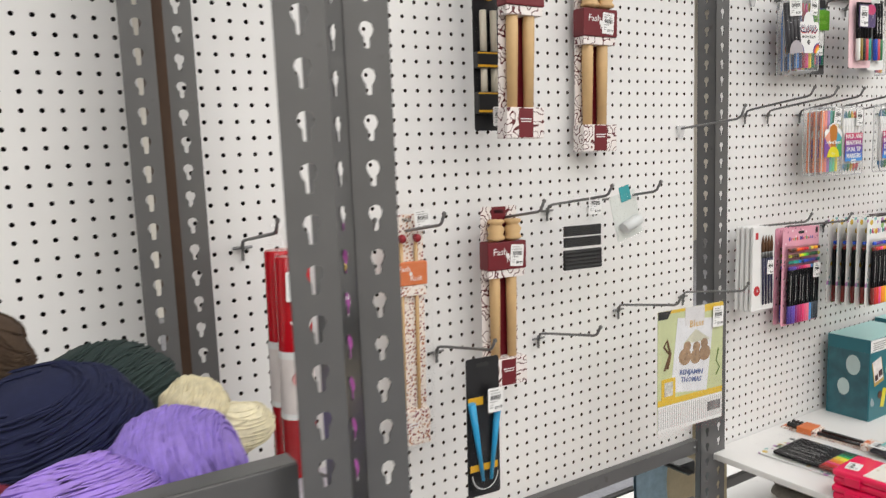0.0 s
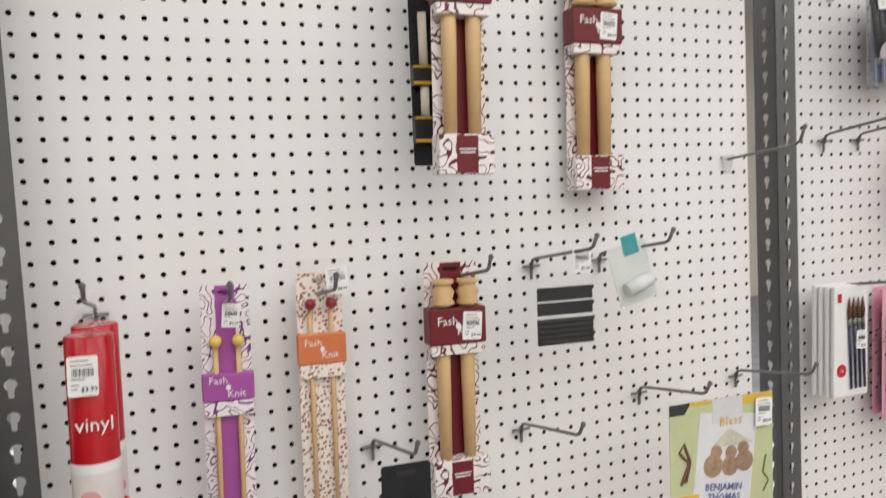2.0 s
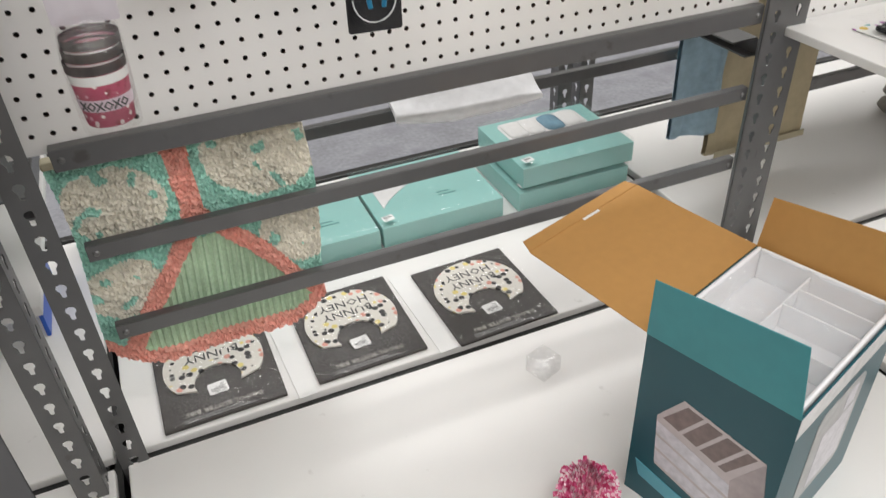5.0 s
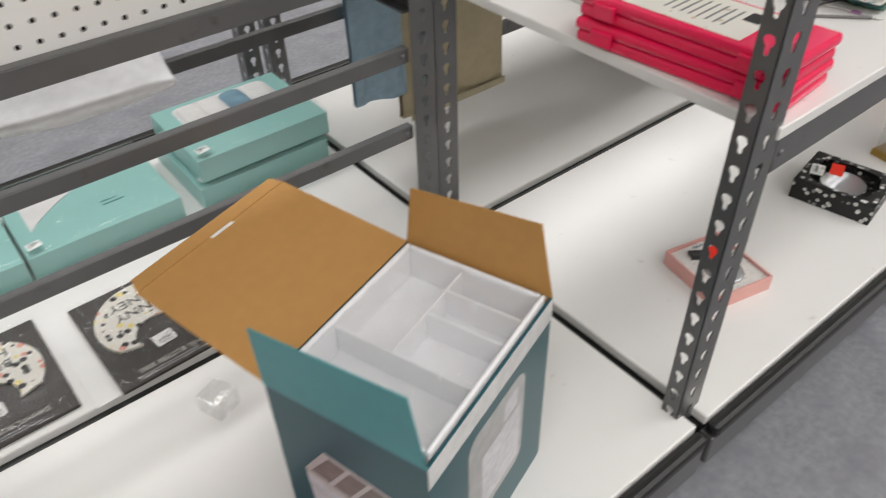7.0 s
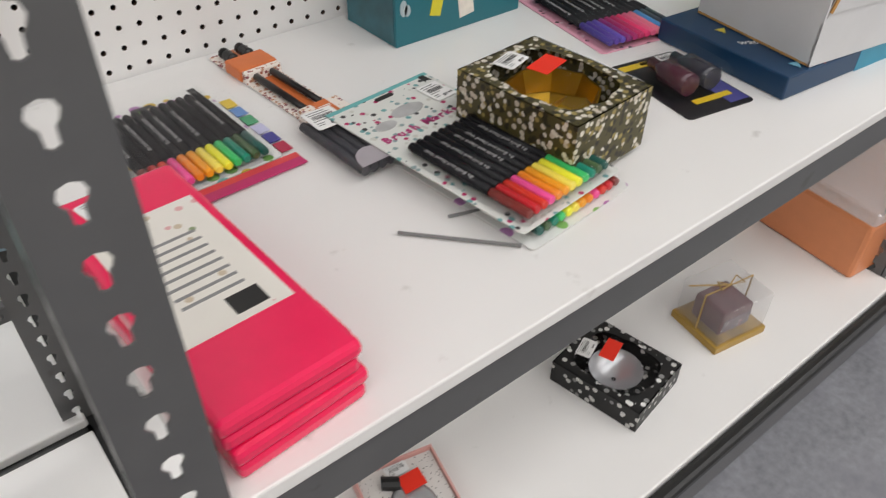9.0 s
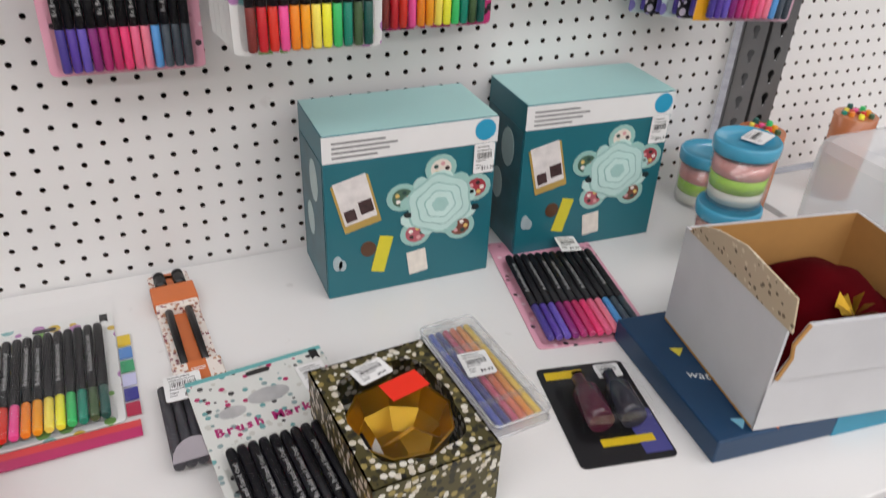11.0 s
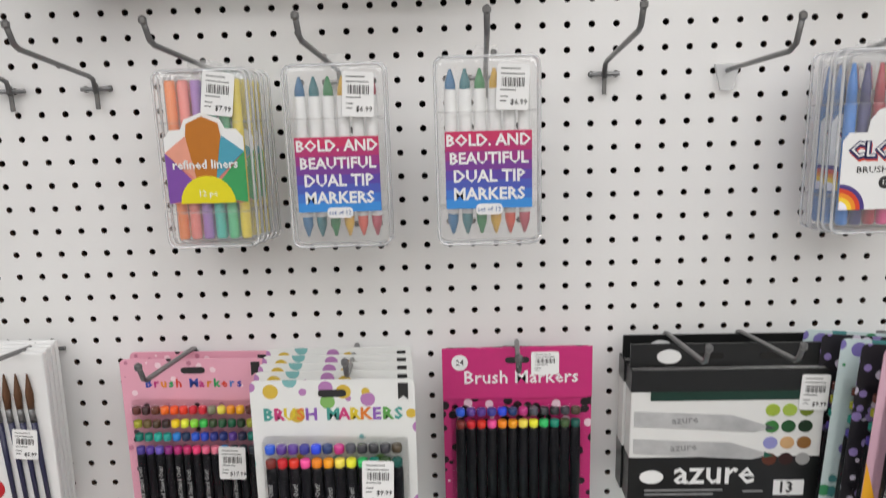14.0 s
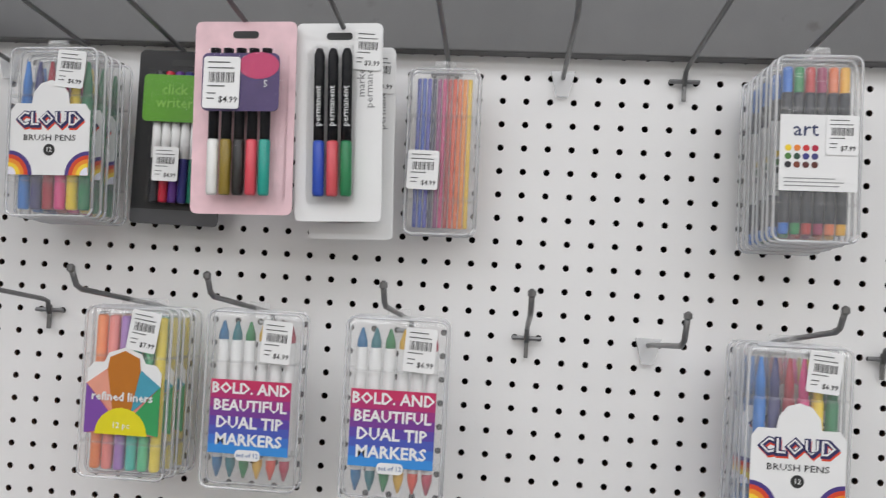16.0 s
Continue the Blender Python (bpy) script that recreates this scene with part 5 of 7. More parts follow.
def flat(x, y, z, rz):
    """Lying on its back, head end away from the aisle."""
    return pose(x, y, z, -90, 0, 0) if rz == 0 else Matrix.Translation((x, y, z)) @ Matrix.Rotation(radians(rz), 4, "Z") @ pose(0, 0, 0, -90)


def storage_box(m):
    w, d, h = 0.222, 0.118, 0.224
    ob = thing("storage_box", m, "teal printed cardboard box with pale aqua lid", "storage box", "teal boxes on the shelf")
    body = part("carton", G().box(-w / 2, w / 2, 0, d, 0, h, c=0.0015), TEAL, ob)
    part("lid_face", G().box(-w / 2 + 0.001, w / 2 - 0.001, 0.001, d - 0.001, h, h + 0.0008), AQUA, ob, "pale aqua top face")
    part("title_strip", G().box(-w / 2 - 0.0004, w / 2 + 0.0004, -0.0008, 0.0, h - 0.034, h - 0.001), WHITE, body, "white strip with small print")
    part("fine_print", G().box(-0.1, -0.035, -0.0012, -0.0007, h - 0.011, h - 0.0085).box(-0.1, -0.02, -0.0012, -0.0007, h - 0.017, h - 0.0145).box(-0.1, -0.03, -0.0012, -0.0007, h - 0.023, h - 0.0205).box(-0.1, -0.045, -0.0012, -0.0007, h - 0.029, h - 0.0265), GREYINK, body)
    part("round_badge", G().prism(disc(0.094, h - 0.016, 0.014, 0.014), -0.0014, -0.0007), C("2a9ac0"), body)
    part("journal_print", G().box(-0.024, 0.024, -0.0010, 0, -0.034, 0.034, pose(-0.072, 0, h - 0.092, 0, -14, 0)), C("b89a50"), body)
    part("journal_page", G().box(-0.021, 0.021, -0.0014, 0, -0.028, 0.032, pose(-0.073, 0, h - 0.088, 0, -14, 0)), M("journal_photo", (0.75, 0.71, 0.69), 0.35, var=0.25, scale=70), body)
    part("journal_photo", G().box(-0.018, -0.004, -0.0018, 0, -0.024, -0.008, pose(-0.073, 0, h - 0.088, 0, -14, 0)).box(0.002, 0.019, -0.0018, 0, -0.020, -0.002, pose(-0.073, 0, h - 0.088, 0, -14, 0)), M("dark_photo", (0.06, 0.03, 0.03), 0.35, var=0.5, scale=200), body)
    part("yellow_ticket", G().box(-0.009, 0.009, -0.0010, 0, -0.026, 0.026, pose(-0.040, 0, 0.055, 0, 14, 0)), C("d8cc30"), body)
    part("brown_badge", G().prism(disc(-0.058, 0.066, 0.010, 0.011), -0.0010, 0), C("5a3a24"), body)
    part("butterfly_print", G().prism(disc(-0.098, 0.052, 0.006, 0.011), -0.0010, 0).prism(disc(-0.092, 0.048, 0.005, 0.008), -0.0010, 0), C("a8b8bc"), body)
    part("paper_print", G().box(-0.013, 0.013, -0.0010, 0, -0.017, 0.017, pose(0.008, 0, 0.034, 0, -8, 0)), M("blot_paper", (0.78, 0.72, 0.64), 0.4, var=0.2, scale=90), body)
    cx, cz = 0.036, h - 0.108
    for k in range(5):
        a = 2 * math.pi * k / 5 + 0.3
        px, pz = cx + 0.052 * math.cos(a), cz + 0.048 * math.sin(a)
        tray = part("petal_tray_print", G().prism(disc(px, pz, 0.021, 0.019, 14), -0.0012, 0), C("9ac4bc"), body)
        part("contents_print", G().prism(disc(px, pz, 0.014, 0.013, 12), -0.0016, -0.001), C(("a8404a", "e6dcd0", "4a6a58", "b8606a", "7a4a3c")[k]), tray)
        for i in range(5):
            part("bead_print", G().prism(disc(px + 0.008 * math.cos(1.3 * i), pz + 0.007 * math.sin(1.3 * i), 0.0032, 0.0030, 7), -0.0019, -0.001), C(("f0e8e0", "3a2a2a", "d8a0a0", "2a4a44", "e0c070")[(i + k) % 5]), tray)
    for k in range(9):
        a = 2 * math.pi * k / 9 + 0.15
        part("leaf_print", G().prism(disc(cx + 0.040 * math.cos(a), cz + 0.036 * math.sin(a), 0.011 + 0.003 * (k % 3), 0.010 + 0.002 * (k % 2), 9), -0.0019 - 0.00002 * k, 0), C(("b4d6d0", "9cc6be", "c6e2dc")[k % 3]), body)
    for px, pz in ((0.060, 0.050), (0.016, 0.043), (0.080, 0.016), (-0.012, 0.02)):
        part("trinket_picture", G().prism(disc(cx + px - 0.03, cz + pz - 0.03, 0.006, 0.004, 7), -0.0024, 0), C("1f2a2c"), body)
    for rr, col, yy in ((0.044, "9cc4be", -0.0022), (0.041, "c0ded8", -0.0026), (0.032, "98c0ba", -0.0030), (0.030, "c4e2dc", -0.0034), (0.021, "9ac4be", -0.0038), (0.019, "cae6e0", -0.0042), (0.011, "a4ccc6", -0.0046)):
        pts = [(cx + rr * (1 + 0.06 * math.cos(6 * a + rr * 60)) * math.cos(a), cz + rr * 0.94 * (1 + 0.06 * math.cos(6 * a + rr * 60)) * math.sin(a)) for a in [-2 * math.pi * j / 30 for j in range(30)]]
        part("flower_print", G().prism(pts, yy, 0), C(col), body, "printed picture of a tiered flower organiser")
    part("side_print", G().box(-w / 2 - 0.0008, -w / 2, 0.004, d - 0.004, 0.004, h - 0.036), M("dark_side_print", lin("2a5f6a"), 0.35, var=0.4, scale=35), ob)
    for yy, zz, rr in ((0.045, h - 0.075, 0.028), (0.07, h - 0.14, 0.024)):
        part("pale_disc_print", G().prism(disc(0, 0, rr * 0.7, rr, 14), -0.0005, 0.0, pose(-w / 2 - 0.0008, yy, zz, 0, 0, -90)), C("b4c8c6"), ob)
    price_tag(ob, 0.094, -0.0016, h - 0.054, 0.028, 0.040, "$11.99")
    return ob


storage_box(pose(0.738, -0.141, SHELF, 0, 0, 0))
storage_box(pose(1.009, -0.128, SHELF, 0, 0, -2))
marker_card(flat(0.296, -0.083, TOP + 0.0012, 2), 0.150, 0.200, spots("splash_card", "e2e3e0", ["7ab0b0"], 32), "card of brush markers lying on the shelf", RAINBOW, [], HEADS, 12, "", (0, 0), 0, 0.18, 0.26)
ob = thing("clear_pouch", flat(0.296, -0.078, TOP + 0.022, 2), "crumpled clear pouch over a marker card", "plastic pouch")
part("film", G().box(-0.082, 0.082, -0.001, 0, -0.205, 0.0), FILM, ob)
for k, (z0, z1, cc) in enumerate(((-0.232, -0.218, "c0306a"), (-0.218, -0.208, "d8484a"))):
    part("bright_edge", G().box(-0.076, 0.088, 0.0190, 0.0196, z0, z1), C(cc), ob)
for k, cc in enumerate("b02a4a 3a3a90 c8c8e8 3a9a6a 5a8ac8 e0c030".split()):
    part("swatch", G().box(0.076, 0.090, 0.0188, 0.0196, -0.200 + 0.024 * k, -0.180 + 0.024 * k), C(cc), ob)
needle_pack(flat(0.440, -0.018, TOP + 0.001, 4), 0.050, 0.245, "black knitting needles with orange band on a floral card", M("orange_print", "d2713a", 0.45), 0.0075, M("black_knob", "141414", 0.3), M("black_needle", "181414", 0.3), spots("floral_card", "ece3da", ["a06048"], 190), words=False, tag="")
wrap_roll(flat(0.432, -0.246, TOP + 0.001, 3))
SPLASH = spots("splash_card", "e2e3e0", ["7ab0b0"], 32)
marker_card(flat(0.530, -0.282, TOP + 0.001, 5), 0.150, 0.270, SPLASH, "card of brush markers under another pack", RAINBOW[::-1], [], HEADS, 12, "", (0, 0), 0, 0.35, 0.20)
ob = marker_card(flat(0.512, -0.262, TOP + 0.0225, 6), 0.148, 0.285, spots("sketch_card", "d9dbd6", ["8aa0a0", "3a3a3a", "b02a60", "c8c8c0", "6aa0a0"], 110, 0.34), "card of brush markers in clear wrap with rainbow caps", RAINBOW, [("Brush Markers", 0.0, -0.085, 0.016, ["b02a70"])], HEADS, 12, "", (0, 0), 0, 0.42, 0.20)
part("car_print", G().prism(disc(0.0, -0.052, 0.022, 0.011), -0.002, -0.0012).prism(disc(-0.04, -0.062, 0.014, 0.008), -0.002, -0.0012), M("grey_photo_print", (0.42, 0.42, 0.42), 0.35), ob)
part("teal_edge", G().box(-0.074, 0.074, -0.0018, -0.0012, -0.006, 0.0), C("6ab0b0"), ob)
price_tag(ob, 0.052, -0.0024, -0.045, 0.030, 0.038, "$9.99")


def window_box(name, m, w, d, h, material, inside, label, category, tags=True):
    """Patterned gift box with a clear window in its lid."""
    ob = thing(name, m, label, category)
    g = G()
    for a in ((-w / 2, w / 2, -d / 2, -d / 2 + 0.002), (-w / 2, w / 2, d / 2 - 0.002, d / 2), (-w / 2, -w / 2 + 0.002, -d / 2 + 0.002, d / 2 - 0.002), (w / 2 - 0.002, w / 2, -d / 2 + 0.002, d / 2 - 0.002)):
        g.box(*a, 0, h)
    g.box(-w / 2 + 0.002, w / 2 - 0.002, -d / 2 + 0.002, d / 2 - 0.002, 0, 0.002)
    part("box_wall", g, material, ob)
    n = 40
    out, win = [], []
    for k in range(n):
        a = 2 * math.pi * k / n
        c, s = math.cos(a), math.sin(a)
        f = 1 / max(abs(c), abs(s))
        out.append((c * f * w / 2, s * f * d / 2, h))
        q = (0.40 + 0.02 * math.cos(8 * a)) * min(1.12, f)
        win.append((c * w * q, s * d * q, h))
    lid = G().add(out + win, [(k, (k + 1) % n, n + (k + 1) % n, n + k) for k in range(n)])
    part("lid_frame", lid, material, ob)
    part("window", G().box(-w * 0.44, w * 0.44, -d * 0.44, d * 0.44, h - 0.0025, h - 0.0015), BLIS, ob, "clear plastic window")
    inside(ob, w, d, h)
    if tags:
        t = price_tag(ob, -w * 0.05, d * 0.34, h + 0.0010, w * 0.30, d * 0.16, "$7.99", 12, True)
        part("red_tag", G().box(-w * 0.17, w * 0.17, -d * 0.08, d * 0.08, 0, 0.0006, pose(w * 0.12, d * 0.14, h + 0.0015, 0, 0, 10)), REDTAG, ob, "red clearance sticker")
    return ob


def gold_inside(ob, w, d, h):
    part("gold_dish", G().lathe([(0.004, 0.006), (w * 0.22, 0.012), (w * 0.37, h * 0.45), (w * 0.43, h * 0.80), (w * 0.41, h * 0.80), (w * 0.34, h * 0.46)], 9, None, False), M("brass_gold", lin("b08a2a"), 0.30, 0.9, var=0.15), ob, "faceted gold dish")
    part("gold_gem", G().lathe([(0.020, h * 0.25), (0.034, h * 0.50), (0.016, h * 0.72)], 5, pose(0.004, -d * 0.18, 0)), M("brass_gold", lin("b08a2a"), 0.25, 0.9), ob)


CAMO = spots("leaf_camouflage_print", "4a4422", ["d8d4c8", "1c1a12", "9a8a50", "c8c0b0", "2a2614"], 150, 0.50)
window_box("gift_box", pose(0.619, -0.432, TOP + 0.010, 0, 0, 5), 0.122, 0.160, 0.070, CAMO, gold_inside, "camouflage floral gift box with a gold dish inside", "gift box")

ob = pen_case(flat(0.740, -0.253, TOP, 5), 0.070, 0.178, 0.018, "4a5ab0 3a3a80 c04a6a d8704a e0902a e0c040".split(), "clear case of twist crayons lying on the shelf", "crayon_case")
price_tag(ob, -0.004, -0.0188, -0.085, 0.034, 0.040, "$6.99", 8)
marker_card(flat(0.948, -0.098, TOP, -10), 0.150, 0.240, PINKC, "pink card of brush markers lying on the shelf", PURPLES, [], HEADS, 12, "$9.99", (0.20, -0.20), 0, 0.22, 0.30)
ob = blister_card(flat(0.862, -0.362, TOP, -10), 0.104, 0.148, M("black_card", "17171a", 0.4), "black card with two dark ink bottles in a blister", "ink_pack")
for x, cc in ((-0.016, "4a2030"), (0.020, "30303a")):
    b = part("ink_bottle", G().lathe([(0.014, -0.105), (0.015, -0.09), (0.015, -0.06), (0.007, -0.05), (0.007, -0.035)], 14, pose(x, -0.016, 0)), C(cc, 0.15), ob, "", True)
part("yellow_print", G().box(-0.045, 0.0, -0.0018, -0.0012, -0.02, -0.008).box(-0.02, 0.038, -0.0018, -0.0012, -0.125, -0.115), C("d8b820"), ob)
part("purple_print", G().box(0.02, 0.05, -0.0017, -0.0012, -0.14, -0.08), C("4a4a8a"), ob)
part("blister", G().prism(rrect(-0.042, 0.044, -0.118, -0.03, 0.01), -0.034, -0.0012, None, 0.006), FILM, ob)
price_tag(ob, 0.030, -0.0022, -0.016, 0.030, 0.022, "")

NAVY = M("navy_carton", lin("123a5c"), 0.4, var=0.06)
ob = thing("watercolour_set_box", pose(1.085, -0.452, TOP, 0, 0, -5), "flat navy and blue boxed watercolour set", "paint set box")
part("carton", G().box(-0.165, 0.175, -0.100, 0.105, 0, 0.030, c=0.002), NAVY, ob)
part("blue_end", G().box(-0.02, 0.1754, -0.1004, 0.1054, -0.0003, 0.0304), M("bright_blue_carton", lin("2a8aa8"), 0.4), ob)
for x, y, cc in ((-0.135, 0.04, "d8c840"), (-0.135, -0.075, "7ab8d0"), (-0.10, -0.085, "d8703a"), (-0.09, 0.0, "e8e8e8")):
    part("triangle_print", G().add([(x, y, 0.0308), (x + 0.016, y - 0.004, 0.0308), (x + 0.004, y - 0.016, 0.0308)], [(0, 1, 2)]), C(cc), ob)
writing("watercolor", ob, -0.105, -0.02, 0.0306, 0.017, WHITE, flat=True, rz=-25)

ob = thing("white_carton", pose(1.078, -0.462, TOP + 0.031, 0, 0, -9), "open white cardboard box with torn front and dark red velvet", "cardboard box")
WC = M("white_carton_board", (0.62, 0.62, 0.63), 0.55, var=0.05, scale=25, bump=0.05)
w, d, h = 0.222, 0.186, 0.128
part("bottom", G().box(-w / 2, w / 2, -d / 2, d / 2, 0, 0.003), KRAFT, ob)
torn = [(-w / 2, 0.0), (w / 2, 0.0), (w / 2, h), (-w / 2 + 0.024, h + 0.002), (-w / 2 + 0.013, h * 0.84), (-w / 2 + 0.016, h * 0.72), (-w / 2 + 0.006, h * 0.52), (-w / 2, h * 0.42)]
part("front_side", G().prism(torn[::-1], -d / 2 - 0.0005, -d / 2 + 0.003), WC, ob, "torn front panel")
part("front_flap", G().prism([(-w / 2 + 0.008, h * 0.52), (w / 2, h * 0.50), (w / 2, h), (-w / 2 + 0.024, h + 0.002), (-w / 2 + 0.013, h * 0.84), (-w / 2 + 0.016, h * 0.72)][::-1], -d / 2 - 0.0026, -d / 2 - 0.0005), WC, ob, "folded-up flap with torn edge")
part("torn_edge", G().tube([(-w / 2 + 0.023, -d / 2 - 0.001, h + 0.002), (-w / 2 + 0.012, -d / 2 - 0.001, h * 0.84), (-w / 2 + 0.015, -d / 2 - 0.001, h * 0.72), (-w / 2 + 0.006, -d / 2 - 0.001, h * 0.52)], 0.0022, 5), KRAFT, ob, "bare kraft edge of the tear")
for nm, g in (("left_side", G().box(-w / 2, -w / 2 + 0.003, -d / 2, d / 2, 0.003, h)), ("right_side", G().box(w / 2 - 0.003, w / 2, -d / 2 + 0.003, d / 2, 0.003, h)), ("back_side", G().box(-w / 2 + 0.003, w / 2 - 0.003, d / 2 - 0.003, d / 2, 0.003, h))):
    s = part(nm, g, WC, ob)
for g in (G().box(-w / 2 + 0.0032, -w / 2 + 0.004, -d / 2 + 0.05, d / 2 - 0.004, 0.004, h - 0.001), G().box(w / 2 - 0.004, w / 2 - 0.0032, -d / 2 + 0.004, d / 2 - 0.004, 0.004, h - 0.001), G().box(-w / 2 + 0.004, w / 2 - 0.004, d / 2 - 0.004, d / 2 - 0.0032, 0.004, h - 0.001)):
    part("kraft_lining", g, KRAFT, ob)
part("torn_flap", G().prism([(-0.085, 0), (0.10, 0), (0.10, 0.040), (0.02, 0.046), (-0.03, 0.034), (-0.06, 0.020)], -0.002, 0.0, pose(-w / 2 + 0.001, 0.0, h, 0, 0, -90) @ pose(0, 0, 0, 10)), spots("beige_script_print", "cbb89a", ["7a6a52", "e0d2b8"], 120, 0.3), ob, "torn beige printed flap")
g = G()
nn = 20
for i in range(nn + 1):
    for j in range(nn + 1):
        x, y = -w / 2 + 0.006 + (w - 0.012) * i / nn, -d / 2 + 0.006 + (d - 0.012) * j / nn
        bulge = 0.105 * math.exp(-((x - 0.01) ** 2 + (y - 0.0) ** 2) / 0.010) + 0.018 * noise.noise(Vector((x * 22, y * 22, 1)))
        g.v.append((x, y, max(0.006, 0.018 + bulge)))
g.f = [(i * (nn + 1) + j, (i + 1) * (nn + 1) + j, (i + 1) * (nn + 1) + j + 1, i * (nn + 1) + j + 1) for i in range(nn) for j in range(nn)]
part("velvet_cloth", g, M("dark_red_velvet", lin("4a040a"), 0.95, spec=0.05, var=0.25, scale=40, bump=0.3, bscale=700), ob, "crumpled dark red velvet", True)
g = G()
for k in range(9):
    a = k * 0.7
    g.add([(0.0, -0.055, 0.10), (0.02 * math.cos(a), -0.055 + 0.02 * math.sin(a), 0.112 + 0.006 * (k % 2)), (0.02 * math.cos(a + 0.5), -0.055 + 0.02 * math.sin(a + 0.5), 0.105)], [(0, 1, 2)])
part("gold_bow", g, M("brass_gold", lin("b08a2a"), 0.25, 0.9), ob, "small gold foil bow")


def dough_tub(m, label):
    ob = thing("craft_tub", m, label, "craft tub", "round clear tubs with blue lids")
    r = 0.041
    part("tub", G().lathe([(r * 0.9, 0), (r * 0.95, 0.004), (r, 0.074)], 28), clear("tub_plastic", gloss=0.1, rough=0.12, milk=0.1), ob, "clear plastic tub", True)
    part("green_contents", G().lathe([(r * 0.9, 0.022), (r * 0.92, 0.042)], 24), C("a4d42c", 0.6), ob, "lime green filling", True)
    part("white_contents", G().lathe([(r * 0.86, 0.004), (r * 0.9, 0.021)], 24), C("e4e2d6", 0.6), ob, "white filling", True)
    part("pink_contents", G().lathe([(r * 0.92, 0.043), (r * 0.93, 0.066)], 24), C("e89a90", 0.6), ob, "pink filling", True)
    lid = part("lid", G().lathe([(r * 1.05, 0.072), (r * 1.08, 0.075), (r * 1.08, 0.088), (r * 1.02, 0.091), (r * 0.98, 0.088), (r * 0.4, 0.088)], 28), M("blue_lid_plastic", lin("4aa3c4"), 0.18, var=0.05, coat=0.4), ob, "translucent blue lid", True)
    return ob


dough_tub(pose(1.172, -0.225, TOP), "clear tub of pink and green dough with blue lid")
t2 = dough_tub(pose(1.182, -0.218, TOP + 0.0915), "stacked clear tub with blue lid and white tag")
price_tag(t2, 0.01, -0.005, 0.0925, 0.045, 0.030, "", 25, True)
dough_tub(pose(1.262, -0.072, TOP), "clear tub with blue lid beside the post")
def marker_jar(m, label):
    ob = thing("marker_jar", m, label, "marker jar", "marker jars")
    part("jar", G().lathe([(0.030, 0), (0.032, 0.003), (0.034, 0.145)], 20), M("amber_acrylic", lin("b9714a"), 0.2, var=0.12, scale=12), ob, "", True)
    for k in range(12):
        a, rr = k * 2.4, 0.024 * math.sqrt((k + 0.5) / 12)
        pen(ob, rr * math.cos(a), rr * math.sin(a), 0.12, 0.150 + 0.002 * (k % 3), 0.0046, C(RAINBOW[k % 12]))


marker_jar(pose(1.292, -0.135, TOP), "peach acrylic jar full of coloured markers")
marker_jar(pose(1.535, -0.094, SHELF - 0.0195), "peach jar of markers in the next bay")
ob = thing("clear_bin", pose(1.315, -0.335, TOP), "milky clear plastic bin with rounded lid", "plastic bin")
part("bin", G().box(-0.045, 0.10, -0.09, 0.09, 0, 0.19, c=0.02), clear("bin_plastic", gloss=0.1, rough=0.2, milk=0.4), ob)
for p, q in (((0.397, -0.460), (0.475, -0.545)), ((0.450, -0.470), (0.492, -0.484))):
    ob = thing("paper_strip", pose(0, 0, SHELF), "thin grey torn strip lying on the shelf", "paper strip", "torn strips")
    part("strip", G().rod((p[0], p[1], 0.0025), (q[0], q[1], 0.0025), 0.0022, n=4), M("grey_strip", (0.16, 0.16, 0.16), 0.6), ob)
PINK = M("pink_translucent_case", lin("ee1f58"), 0.22, var=0.05, coat=0.3)
for k in range(2):
    ob = thing("pink_storage_case", Matrix.Translation((0.2015, -0.463, TOP + 0.033 * k)) @ Matrix.Rotation(radians(5 - 2 * k), 4, "Z"), "bright pink plastic craft case with latch" if k == 0 else "bright pink plastic craft case with paper label on top", "storage case", "stacked pink cases")
    part("tray", G().box(-0.054, 0.054, -0.143, 0.143, 0, 0.016, c=0.005), PINK, ob)
    part("lid", G().box(-0.056, 0.056, -0.145, 0.145, 0.017, 0.032, c=0.005), PINK, ob)
    for y in (-0.10, 0.10):
        part("latch", G().box(-0.062, -0.056, y - 0.016, y + 0.016, 0.006, 0.026, c=0.002), PINK, ob)
        part("hinge", G().rod((0.059, y - 0.02, 0.017), (0.059, y + 0.02, 0.017), 0.003), PINK, ob)
    if k == 1:
        lab = part("paper_label", G().box(-0.046, 0.046, -0.075, 0.085, 0.0322, 0.0328), spots("floral_label_paper", "e6e2da", ["c8b8a0", "8a9a70", "d8a8a8"], 60, 0.2), ob, "white printed paper label")
        g = G()
        for i in range(8):
            g.box(-0.024, 0.026, -0.040 + 0.011 * i, -0.037 + 0.011 * i, 0.0328, 0.0332)
        part("fine_print", g, GREYINK, lab)
        part("bar_code", G().box(0.004, 0.030, -0.068, -0.048, 0.0328, 0.0334), INK, lab)
        price_tag(ob, -0.015, 0.118, 0.0328, 0.040, 0.028, "", 10, True)

